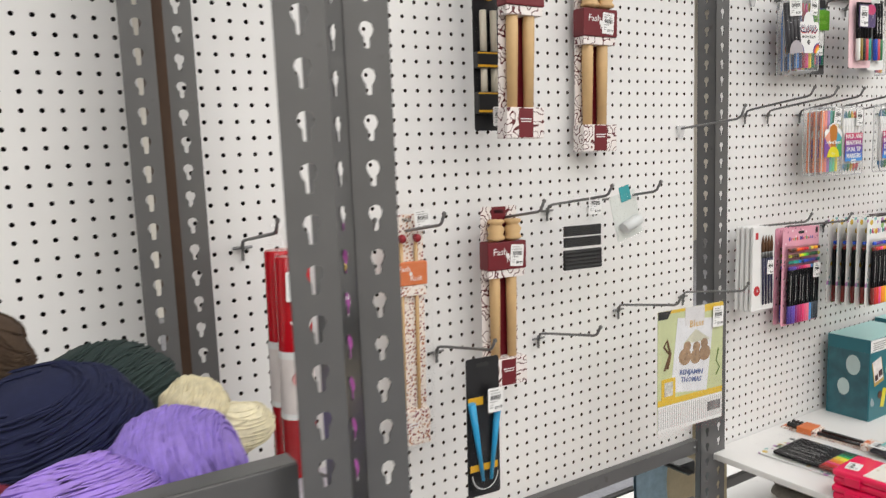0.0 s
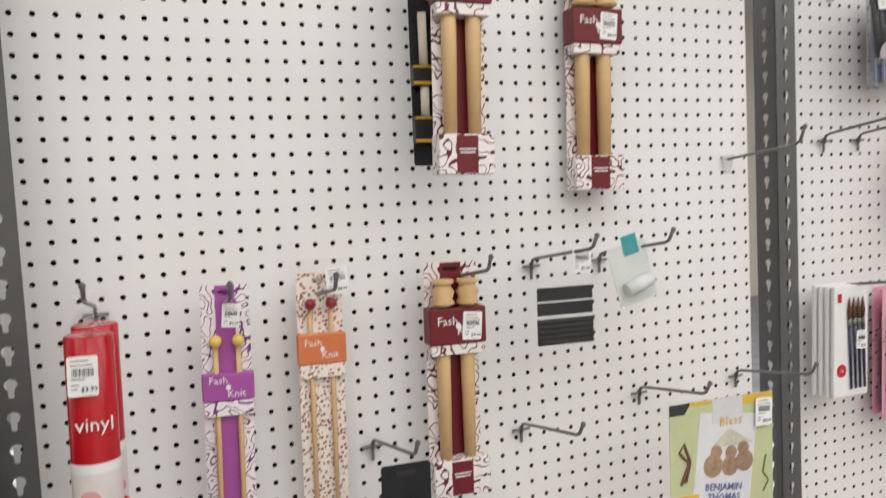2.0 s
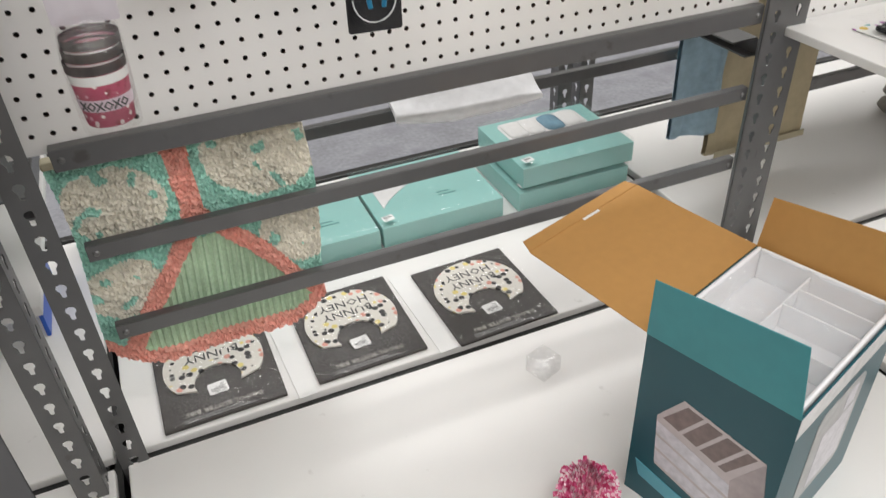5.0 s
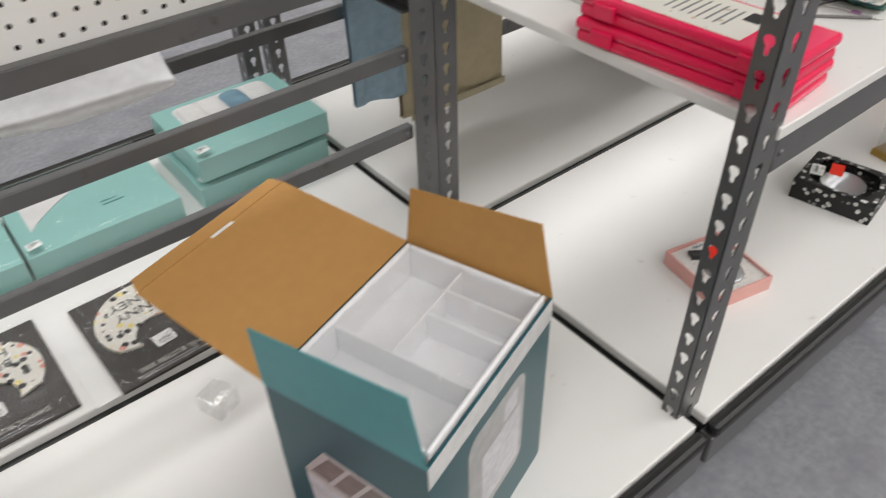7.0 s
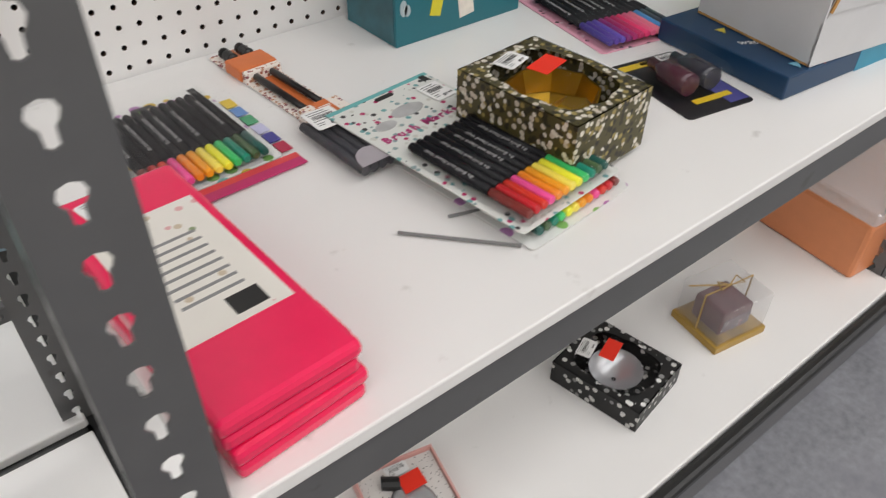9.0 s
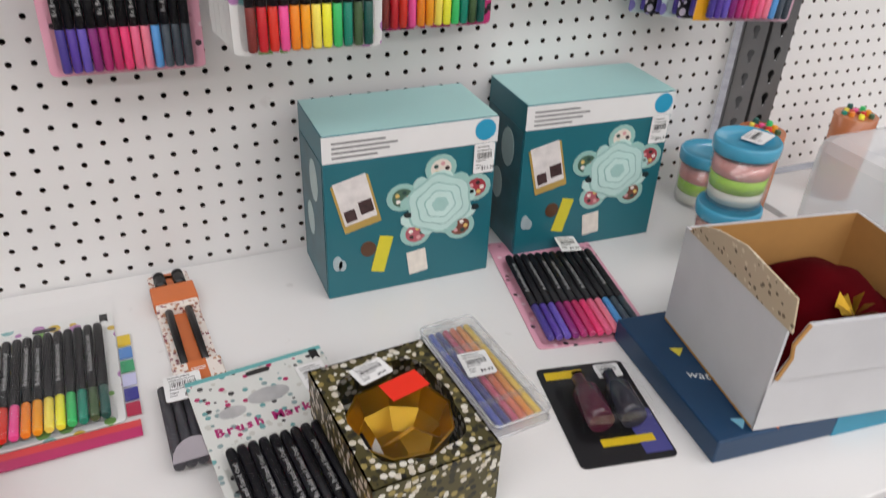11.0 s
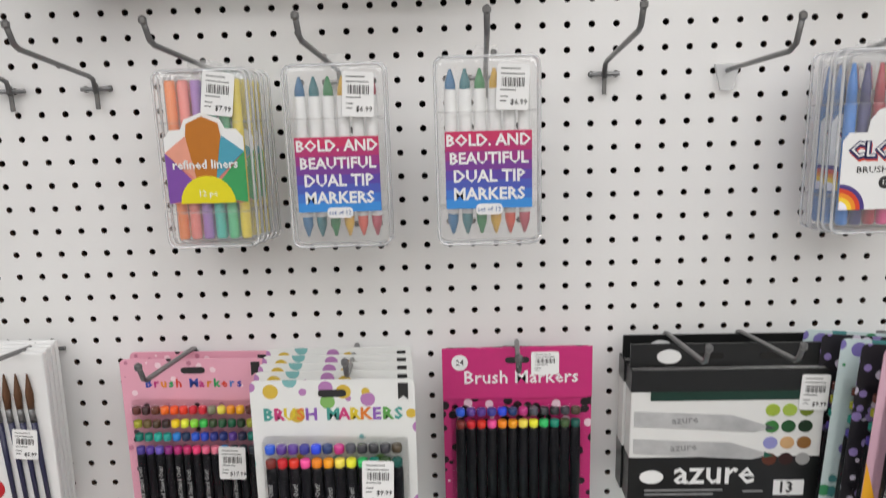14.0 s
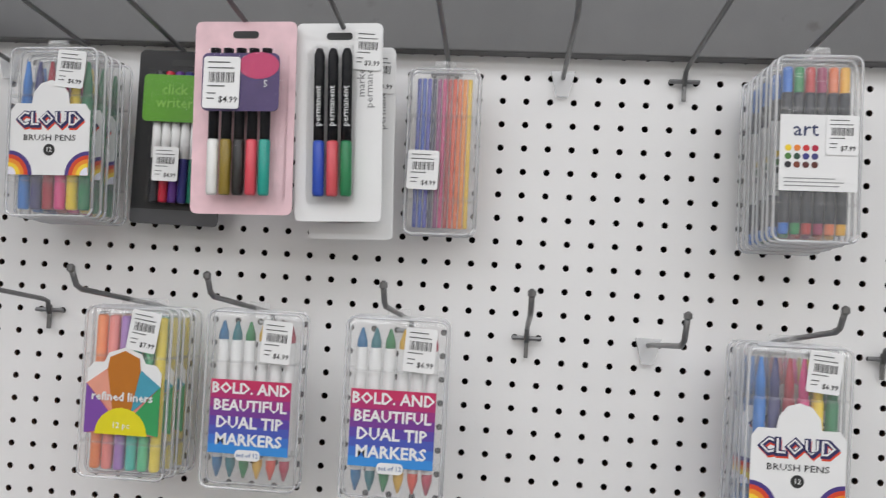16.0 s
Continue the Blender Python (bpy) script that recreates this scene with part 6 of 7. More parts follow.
# ---- things on the base deck ----
D0 = DECK + 0.0005
ob = thing("open_carton", pose(-0.254, -0.479, D0, 0, 0, 19.3), "open teal carton with kraft flaps and white tray inside", "cardboard box")
w, d, h = 0.266, 0.202, 0.301
for nm, g in (("left_side", G().box(-w / 2, -w / 2 + 0.003, -d / 2, d / 2, 0.003, h)), ("right_side", G().box(w / 2 - 0.003, w / 2, -d / 2, d / 2, 0.003, h)),
              ("front_side", G().box(-w / 2 + 0.003, w / 2 - 0.003, -d / 2, -d / 2 + 0.003, 0.003, h)), ("back_side", G().box(-w / 2 + 0.003, w / 2 - 0.003, d / 2 - 0.003, d / 2, 0.003, h)), ("bottom", G().box(-w / 2, w / 2, -d / 2, d / 2, 0, 0.003))):
    part(nm, g, TEALD, ob)
for g in (G().box(-w / 2 + 0.0032, -w / 2 + 0.004, -d / 2 + 0.004, d / 2 - 0.004, 0.004, h - 0.0005), G().box(w / 2 - 0.004, w / 2 - 0.0032, -d / 2 + 0.004, d / 2 - 0.004, 0.004, h - 0.0005), G().box(-w / 2 + 0.004, w / 2 - 0.004, d / 2 - 0.004, d / 2 - 0.0032, 0.004, h - 0.0005)):
    part("kraft_lining", g, KRAFT, ob)
lid = part("lid_flap", G().prism([(-w / 2, 0), (w / 2, 0), (w / 2 + 0.021, 0.224), (-w / 2 + 0.024, 0.222)], -0.0015, 0, pose(0, d / 2, h, -90)), KRAFT, ob, "kraft inside of the open lid")
part("lid_tuck", G().prism([(-w / 2 + 0.025, 0.2225), (w / 2 + 0.020, 0.2245), (w / 2 + 0.016, 0.246), (-w / 2 + 0.036, 0.246)], -0.0024, -0.0009, pose(0, d / 2, h, -90)), KRAFT, lid)
part("torn_slot", G().box(0.012, 0.050, 0.218, 0.223, 0.0016, 0.0022, pose(0, d / 2, h)), WHITE, lid)
part("side_flap", G().prism([(-d / 2, 0), (d / 2, 0), (d / 2 - 0.012, 0.104), (-d / 2 + 0.004, 0.090)], -0.0015, 0, pose(-w / 2, 0, h, 0, 0, -90) @ pose(0, 0, 0, 3)), M("mid_teal_print", lin("3f8f95"), 0.4), ob, "raised teal flap")
part("side_flap", G().prism([(-d / 2, 0), (d / 2, 0), (d / 2 - 0.024, 0.092), (-d / 2 + 0.004, 0.080)], -0.0015, 0, pose(w / 2, 0, h, 0, 0, -90) @ pose(0, 0, 0, -7)), KRAFT, ob, "raised kraft flap")
part("title_strip", G().box(-w / 2 - 0.0003, w / 2 + 0.0003, -d / 2 - 0.0008, -d / 2, h - 0.034, h - 0.001), M("worn_white_print", (0.66, 0.66, 0.66), 0.4, var=0.2, scale=60), ob, "worn white print strip")
TRAYM = M("white_tray_plastic", (0.84, 0.84, 0.86), 0.25, var=0.04)
tray = part("white_tray", G().box(-w / 2 + 0.010, w / 2 - 0.008, -d / 2 + 0.005, d / 2 - 0.006, 0.10, h - 0.040, c=0.010), TRAYM, ob, "glossy white plastic organiser")
for x0, x1, y0, y1 in ((-w / 2 + 0.010, w / 2 - 0.008, -d / 2 + 0.005, -d / 2 + 0.011), (-w / 2 + 0.010, w / 2 - 0.008, d / 2 - 0.012, d / 2 - 0.006), (-w / 2 + 0.010, -w / 2 + 0.016, -d / 2 + 0.011, d / 2 - 0.012), (w / 2 - 0.014, w / 2 - 0.008, -d / 2 + 0.011, d / 2 - 0.012)):
    part("tray_wall", G().box(x0, x1, y0, y1, h - 0.050, h + 0.008, c=0.0028), TRAYM, tray)
for x0, x1, y0, y1 in ((-0.030, -0.027, -d / 2 + 0.011, d / 2 - 0.012), (-0.027, w / 2 - 0.014, 0.012, 0.015), (0.040, 0.043, -d / 2 + 0.011, 0.012), (0.082, 0.085, -d / 2 + 0.011, 0.012)):
    part("divider", G().box(x0, x1, y0, y1, h - 0.040, h - 0.002, c=0.001), TRAYM, tray)
g = G()
for i in range(25):
    for j in range(21):
        x, y = -w / 2 + 0.014 + (w - 0.026) * i / 24, -d / 2 + 0.008 + (d - 0.018) * j / 20
        g.v.append((x, y, h + 0.004 + 0.007 * noise.noise(Vector((x * 26, y * 26, 4))) + 0.004 * noise.noise(Vector((x * 70, y * 70, 9)))))
g.f = [(i * 21 + j, (i + 1) * 21 + j, (i + 1) * 21 + j + 1, i * 21 + j + 1) for i in range(24) for j in range(20)]
part("inner_film", g, clear("milky_bag_film", gloss=0.05, rough=0.16, milk=0.20, wrinkle=0.8), ob, "crumpled milky bag over the tray", True)
GREYP = M("grey_organiser_print", (0.52, 0.46, 0.46), 0.4, var=0.12, scale=60)
mm = pose(-w / 2 - 0.0004, 0, 0, 0, 0, -90)
def face(u, v):
    """A spot on the carton's side, u from its back edge to its front edge and v up, both 0 to 1."""
    return (-d / 2 + u * d, v * h)


def between(p, q, f):
    return tuple(a + (b - a) * f for a, b in zip(p, q))


PA, PB, PC, PD, PE, PF, PG = (0.165, 0.59), (0.33, 0.76), (0.90, 0.69), (0.72, 0.485), (0.77, 0.18), (0.97, 0.38), (0.20, 0.29)
pic = part("drawer_picture", G().prism([face(*p) for p in (PG, PA, PB, PC, PF, PE)][::-1], -0.0006, 0, mm), GREYP, ob, "printed picture of a desk drawer unit")
part("unit_side_print", G().prism([face(*p) for p in (PD, PC, PF, PE)][::-1], -0.0009, 0, mm), M("unit_side_print", (0.40, 0.34, 0.34), 0.4, var=0.2, scale=80), pic)
part("top_tray_print", G().prism([face(*p) for p in (between(PA, PC, 0.06), between(PB, PD, 0.08), between(PC, PA, 0.07), between(PD, PB, 0.10))][::-1], -0.0009, 0, mm), M("top_tray_print", (0.20, 0.15, 0.14), 0.4, var=0.3, scale=90), pic)
for f in (0.28, 0.52, 0.76):
    p, q = between(PA, PD, f), between(PB, PC, f)
    part("divider_print", G().prism([face(*p), face(*q), face(q[0] + 0.03, q[1]), face(p[0] + 0.03, p[1])][::-1], -0.0012, 0, mm), GREYP, pic)
for k in range(3):
    p0, p1 = between(PA, PG, 0.10 + 0.30 * k), between(PA, PG, 0.34 + 0.30 * k)
    q0, q1 = between(PD, PE, 0.10 + 0.30 * k), between(PD, PE, 0.34 + 0.30 * k)
    part("drawer_print", G().prism([face(*r) for r in (p0, q0, q1, p1)][::-1], -0.0010, 0, mm), M("pale_drawer_print", (0.60, 0.58, 0.62), 0.3, var=0.25, scale=90), pic)
part("blue_drawer_print", G().prism([face(*r) for r in ((0.06, 0.24), (0.60, 0.16), (0.62, 0.07), (0.10, 0.15))][::-1], -0.0014, 0, mm), C("5aa0b0"), pic)
part("photo_panel", G().prism(rrect(-0.06, 0.07, 0.075, 0.245, 0.02), -d / 2 - 0.0008, -d / 2), M("grey_photo_print", (0.42, 0.42, 0.42), 0.35), ob)
part("drawer_print", G().box(-0.03, 0.06, -d / 2 - 0.0012, -d / 2, 0.09, 0.19).box(0.02, 0.05, -d / 2 - 0.0014, -d / 2, 0.20, 0.23), M("pale_drawer_print", (0.58, 0.56, 0.60), 0.3), ob)

ob = thing("pompom_ball", pose(-0.486, -0.438, D0 + 0.040), "pink and white tinsel ball", "craft ball")
g = G()
random.seed(5)
for k in range(900):
    v = Vector((random.gauss(0, 1), random.gauss(0, 1), random.gauss(0, 1))).normalized()
    t = v.orthogonal().normalized() * 0.003
    u = v.cross(t).normalized() * 0.003
    a, b = v * 0.026, v * (0.036 + random.random() * 0.006) + Vector((random.gauss(0, 1), random.gauss(0, 1), random.gauss(0, 1))) * 0.003
    g.add([a + t, a - t, b - t * 1.2 + u, b + t * 1.2 + u], [(0, 1, 2, 3)])
ball = part("tinsel", g, spots("pink_tinsel", "e0709c", ["f2c8d4", "ffeef2", "c8386e"], 160, 0.55, 0.3), ob)
part("core", G().lathe([(0.029 * math.sin(a), -0.029 * math.cos(a)) for a in [math.pi * k / 12 for k in range(13)]], 16), C("eaa4b8"), ob, "", True)

ob = thing("spray_can", pose(0.018, -0.300, D0), "green capped spray can with floral label", "spray can")
part("can", G().lathe([(0.028, 0), (0.030, 0.003), (0.030, 0.075), (0.027, 0.082)], 24), spots("floral_can_print", "b9b48a", ["5a6a3a", "d8c850", "f0ece0"], 70, 0.3), ob, "", True)
part("cap", G().lathe([(0.031, 0.080), (0.031, 0.128), (0.029, 0.132), (0.004, 0.132)], 24), M("dark_green_cap", lin("0f4a40"), 0.4), ob, "dark green plastic cap", True)

BLUSH = M("blush_pink_card", lin("e0a8a0"), 0.45, var=0.04)
ob = thing("mirror_gift_box", pose(0.400, -0.467, D0, 0, 0, -13) @ Matrix.Diagonal((0.92, 1.14, 1, 1)), "blush pink gift box holding a round mirror", "gift box")
part("tray", G().box(-0.064, 0.064, -0.060, 0.060, 0, 0.004).box(-0.064, 0.064, -0.060, -0.057, 0.004, 0.030).box(-0.064, 0.064, 0.057, 0.060, 0.004, 0.030).box(-0.064, -0.061, -0.057, 0.057, 0.004, 0.030).box(0.061, 0.064, -0.057, 0.057, 0.004, 0.030), BLUSH, ob)
part("patterned_insert", G().box(-0.060, 0.060, -0.056, 0.056, 0.020, 0.024), spots("dotted_insert", "dedad6", ["6a6460"], 220, 0.2), ob, "white dotted insert")
part("mirror", G().lathe([(0.034, 0), (0.035, 0.003), (0.030, 0.004), (0.002, 0.004)], 28, pose(0.0, -0.010, 0.0245)), M("brushed_silver", (0.55, 0.56, 0.58), 0.25, 0.6), ob, "round silver compact mirror", True)
part("black_tassel", G().rod((-0.03, 0.035, 0.028), (-0.005, 0.026, 0.028), 0.009, n=10), BLACK, ob)
part("red_tag", G().box(-0.018, 0.018, -0.012, 0.012, 0, 0.0008, pose(0.012, 0.022, 0.0315, 0, 0, 6)), REDTAG, ob, "red clearance sticker")
price_tag(ob, 0.0, 0.046, 0.0262, 0.036, 0.016, "", 4, True)


def silver_inside(ob, w, d, h):
    part("silver_dish", G().lathe([(0.004, 0.004), (w * 0.25, 0.010), (w * 0.33, h * 0.7)], 24, None, False), M("brushed_silver", (0.55, 0.56, 0.58), 0.25, 0.6), ob, "shiny silver dish", True)


window_box("gift_box", pose(0.784, -0.481, D0, 0, 0, 10), 0.128, 0.152, 0.042, spots("black_white_floral_print", "141414", ["c8c8c4", "8a8a88", "e0e0dc"], 75, 0.32), silver_inside, "black and white floral gift box with silver dish", "gift box")
ob = thing("candle_gift_cube", pose(1.018, -0.506, D0, 0, 0, -10), "clear cube box with wine red candle and raffia bow", "candle box")
part("base", G().box(-0.056, 0.056, -0.052, 0.052, 0, 0.014, c=0.001), M("gold_card", lin("a8863a"), 0.4), ob, "gold card base")
part("candle", G().box(-0.034, 0.034, -0.032, 0.032, 0.014, 0.062, c=0.004), M("wine_candle", lin("5a2430"), 0.35, var=0.2), ob)
part("paper_label", G().box(-0.03, 0.03, -0.0335, -0.032, 0.022, 0.046), spots("dotted_wine_label", "6a5a66", ["c84050", "d8d8d8"], 110, 0.2), ob)
part("clear_box", G().box(-0.051, 0.051, -0.048, 0.048, 0.014, 0.088, c=0.001), clear("cube_plastic", gloss=0.12, rough=0.1, milk=0.10, wrinkle=0.3), ob, "clear plastic cube")
RAF = M("raffia_string", lin("b89a60"), 0.7)
part("raffia", G().tube([(-0.052, 0.0, 0.015), (-0.052, 0, 0.0885), (0.052, 0, 0.0885), (0.052, 0, 0.015)], 0.0016, 5), RAF, ob)
part("bow", G().tube([(0, 0, 0.090), (-0.02, 0.01, 0.097), (-0.024, -0.006, 0.093), (0, 0, 0.090), (0.02, 0.008, 0.097), (0.024, -0.008, 0.093), (0, 0, 0.090), (-0.06, 0.03, 0.089)], 0.0014, 5), RAF, ob)
ob = thing("peach_bin", pose(1.318, -0.42, D0, 0, 0, -6), "peach storage bin with clear lid", "storage bin")
part("bin", G().box(0.0, 0.30, -0.17, 0.17, 0, 0.12, c=0.008), M("peach_plastic", lin("d98a5c"), 0.4, var=0.05), ob)
part("lid", G().box(-0.004, 0.304, -0.174, 0.174, 0.121, 0.150, c=0.008), clear("lid_plastic", gloss=0.12, rough=0.15, milk=0.3), ob)


def gift_set(m, w, d, h, label, curved=False):
    """Pale aqua gift carton with a window and folded cloths inside, in shrink film."""
    ob = thing("baby_gift_box", m, label, "gift box", "aqua gift boxes on the deck")
    AQ = M("aqua_gift_card", lin("93c6c1"), 0.30, var=0.05, scale=14)
    part("carton", G().box(-w / 2, w / 2, -d / 2, d / 2, 0, h, c=0.002), AQ, ob)
    lay = pose(0, 0, h, -90)
    if curved:
        pts = [(-w * 0.40, d * 0.44)] + [(-w * 0.40 + w * 0.80 * k / 12, d * (-0.20 + 0.50 * math.sin(math.pi / 2 * k / 12) ** 0.8)) for k in range(13)] + [(w * 0.40, d * 0.44)]
    else:
        pts = rrect(-w * 0.37, w * 0.37, d * 0.02, d * 0.43, 0.018)
    win = part("window", G().prism(pts, -0.0012, 0.0, lay), M("window_white", (0.74, 0.73, 0.73), 0.5, var=0.12, scale=30), ob, "window with folded cloth behind it")
    rows = [(-0.26, 0.09), (-0.10, 0.08), (0.08, 0.09), (0.26, 0.10)]
    for k, (fx, fr) in enumerate(rows):
        x, y0, y1 = fx * w, d * (0.20 if curved else 0.07), d * 0.41
        mt = M("blue_stripe_cloth", lin("6f93a6"), 0.85, var=0.5, scale=260) if (k == 2 and not curved) else M("white_cloth", (0.74, 0.73, 0.72), 0.85, var=0.1, scale=90)
        rr = fr * w
        roll = [(rr * 0.35, 0), (rr * 0.85, 0.006), (rr, 0.018), (rr, y1 - y0 - 0.018), (rr * 0.85, y1 - y0 - 0.006), (rr * 0.35, y1 - y0)]
        part("folded_cloth", G().lathe(roll, 14, Matrix.Translation((x, y0, h + 0.0012)) @ Matrix.Diagonal((1, 1, 0.26, 1)) @ pose(0, 0, 0, -90)), mt, win, "", True)
    if curved:
        for k in range(7):
            part("rose_motif", G().prism(disc(-w * 0.22 + w * 0.075 * k, d * (0.26 + 0.05 * (k % 3)), 0.006, 0.005, 8), -0.0105, -0.0095, lay), C("c27c8c"), win)
    for k, bw in enumerate((0.030, 0.042)):
        part("fine_print", G().box(w * 0.06, w * 0.06 + bw, -d * 0.16 - 0.012 * k, -d * 0.16 - 0.012 * k + 0.004, h, h + 0.0004), C("3f7f7a"), ob)
    part("film_wrap", G().box(-w / 2 - 0.001, w / 2 + 0.001, -d / 2 - 0.001, d / 2 + 0.001, 0.001, h + 0.010, c=0.003), clear("gift_film", gloss=0.07, rough=0.10, milk=0.015, wrinkle=1.0), ob, "clear shrink wrap")
    price_tag(ob, -w * 0.43, -d * 0.42, h + 0.0105, 0.026, 0.020, "", 8, True)
    return ob


gift_set(pose(-0.390, 0.432, D0), 0.288, 0.252, 0.052, "aqua gift box with curved window, in film", True)
gift_set(pose(-0.668, 0.425, D0), 0.256, 0.236, 0.050, "aqua gift box beside the rug, in film", True)
gift_set(pose(-0.060, 0.424, D0), 0.292, 0.240, 0.050, "lower aqua gift box of a stack of two")
gift_set(pose(-0.050, 0.426, D0 + 0.0605), 0.292, 0.240, 0.050, "upper aqua gift box of a stack of two")


def bib_pack(m):
    ob = thing("bib_pack", m, "dark grey card with a spotted white baby bib", "baby bib pack", "bib packs on the deck")
    w, d = 0.206, 0.240
    part("card", G().box(-w / 2, w / 2, -d / 2, d / 2, 0, 0.006, c=0.002), M("charcoal_card", lin("3c3836"), 0.4, var=0.05), ob)
    n, fs = 31, []
    outer = [(0.089 * math.cos(a), 0.014 + 0.090 * math.sin(a)) for a in [math.radians(-36 + 252 * k / 30) for k in range(n)]]
    inner = [(0.041 * math.cos(a), -0.034 + 0.040 * math.sin(a)) for a in [math.radians(-22 + 224 * k / 30) for k in range(n)]]
    vs = [(x, y, z) for z in (0.0065, 0.0105) for ring in (outer, inner) for x, y in ring]
    for k in range(n - 1):
        fs += [(k, k + 1, n + k + 1, n + k), (2 * n + k, 3 * n + k, 3 * n + k + 1, 2 * n + k + 1), (k, 2 * n + k, 2 * n + k + 1, k + 1), (n + k, n + k + 1, 3 * n + k + 1, 3 * n + k)]
    bib = part("bib", G().add(vs, fs), spots("spotted_bib_cloth", "dedad2", ["1c1a1a", "2a2828", "1a1a1a", "d89a8a", "e0d080", "202020"], 66, 0.40), ob, "white cloth bib with black and coloured spots")
    part("text_ground", G().lathe([(0.056, 0), (0.056, 0.0002)], 24, pose(0, 0.052, 0.0104) @ Matrix.Diagonal((1, 0.58, 1, 1))), M("plain_bib_cloth", "dedad2", 0.8), bib)
    writing("HONEY", bib, 0, 0.064, 0.0108, 0.029, INK, flat=True, rz=180)
    writing("BUNNY", bib, 0, 0.036, 0.0108, 0.029, INK, flat=True, rz=180)
    writing("DROOL BUSTER BIBS", ob, 0, -0.095, 0.0064, 0.014, C("c8c4bc"), flat=True, rz=180)
    part("fine_print", G().box(-0.07, 0.03, -0.108, -0.106, 0.006, 0.0066).box(-0.07, 0.05, -0.113, -0.111, 0.006, 0.0066), GREYINK, ob)
    price_tag(ob, -0.004, -0.052, 0.0068, 0.034, 0.028, "", 184, True)
    part("film", G().box(-w / 2 - 0.002, w / 2 + 0.002, -d / 2 - 0.002, d / 2 + 0.002, 0.011, 0.0118), FILM, ob, "clear film")
    return ob


bib_pack(pose(-0.673, 0.088, D0, 0, 0, 1))
bib_pack(pose(-0.412, 0.071, D0, 0, 0, 2))
bib_pack(pose(-0.935, 0.084, D0, 0, 0, 1))
for x in (-0.804, -0.541):
    ob = thing("paper_strip", pose(x, 0.075, D0, 0, 0, 3), "white paper strip between the bib packs", "paper strip", "torn strips")
    part("strip", G().box(-0.016, 0.016, -0.125, 0.125, 0, 0.0015), WHITE, ob)

# tufted bath rug hung behind the cross rails
random.seed(9)
nx, nz = 120, 140
x0, x1, zt = -1.070, -0.722, 0.672
g, mids = G(), []


def rug_colour(u, v):
    """u across, v down the rug, both 0 to 1."""
    q = noise.noise(Vector((u * 7, v * 7, 3))) * 0.05
    low = 1.0 - 0.14 * (2 * (u - 0.5)) ** 4
    arms = abs(u - (0.47 - 0.66 * (v - 0.32))) if v > 0.30 else 9
    arm2 = abs(u - (0.49 + 0.96 * (v - 0.32))) if v > 0.30 else 9
    stem = abs(u - 0.47) if v < 0.34 else 9
    edge = v > low - 0.07
    if min(arms, arm2, stem) < 0.050 + q * 0.3 or edge:
        return 1
    if v > 0.42 and (0.47 - 0.66 * (v - 0.32)) < u < (0.49 + 0.96 * (v - 0.32)):
        return 3
    for cx, cz, rx, rz in ((0.19, 0.20, 0.20, 0.15), (0.80, 0.10, 0.24, 0.20), (0.14, 0.58, 0.19, 0.13), (0.89, 0.50, 0.16, 0.16)):
        if ((u - cx) / rx) ** 2 + ((v - cz) / rz) ** 2 < 1 + q * 6:
            return 2 if noise.noise(Vector((u * 16, v * 16, 8))) < 0.36 else 0
    return 0


for i in range(nx + 1):
    for j in range(nz + 1):
        u, v = i / nx, j / nz
        low = 1.0 - 0.14 * (2 * (u - 0.5)) ** 4
        z = zt - 0.372 * v * (low if v * 1 > 0 else 1)
        x = x0 + (x1 - x0) * u + 0.006 * math.sin(v * 5)
        y = 0.020 + 0.006 * math.sin(u * 9 + v * 3)
        smooth = rug_colour(u, v * low) == 3
        y -= (0.003 * math.sin(u * 210) if smooth else 0.010 * random.random() + 0.004 * noise.noise(Vector((u * 30, v * 30, 0))))
        g.v.append((x, y, z))
for i in range(nx):
    for j in range(nz):
        u, v = (i + 0.5) / nx, (j + 0.5) / nz
        g.f.append((i * (nz + 1) + j, (i + 1) * (nz + 1) + j, (i + 1) * (nz + 1) + j + 1, i * (nz + 1) + j + 1))
        mids.append(rug_colour(u, v * (1.0 - 0.14 * (2 * (u - 0.5)) ** 4)))
ob = thing("bath_rug", pose(0, 0, 0), "tufted mint, coral and white bath rug hung behind rails", "bath rug")
RUGM = [M("mint_pile", lin("a0d0c2"), 0.95, var=0.3, scale=160, bump=0.6, bscale=500), M("coral_pile", lin("e6a698"), 0.95, var=0.25, scale=160, bump=0.6, bscale=500), M("cream_pile", lin("e2ddd0"), 0.95, var=0.2, scale=160, bump=0.6, bscale=500), M("sage_rib", lin("b4ccb0"), 0.95, var=0.2, scale=160, bump=0.4, bscale=400)]
pile = part("tufted_face", g, RUGM, ob)
for p, k in zip(pile.data.polygons, mids):
    p.material_index = k
part("backing", G().box(x0 + 0.01, x1 - 0.01, 0.032, 0.036, 0.33, zt), M("mint_pile", "8cc4ae"), ob)
part("top_hem", G().box(x0, x1, 0.008, 0.034, zt, zt + 0.010, c=0.003), M("tan_hem", lin("b0a890"), 0.9), ob)


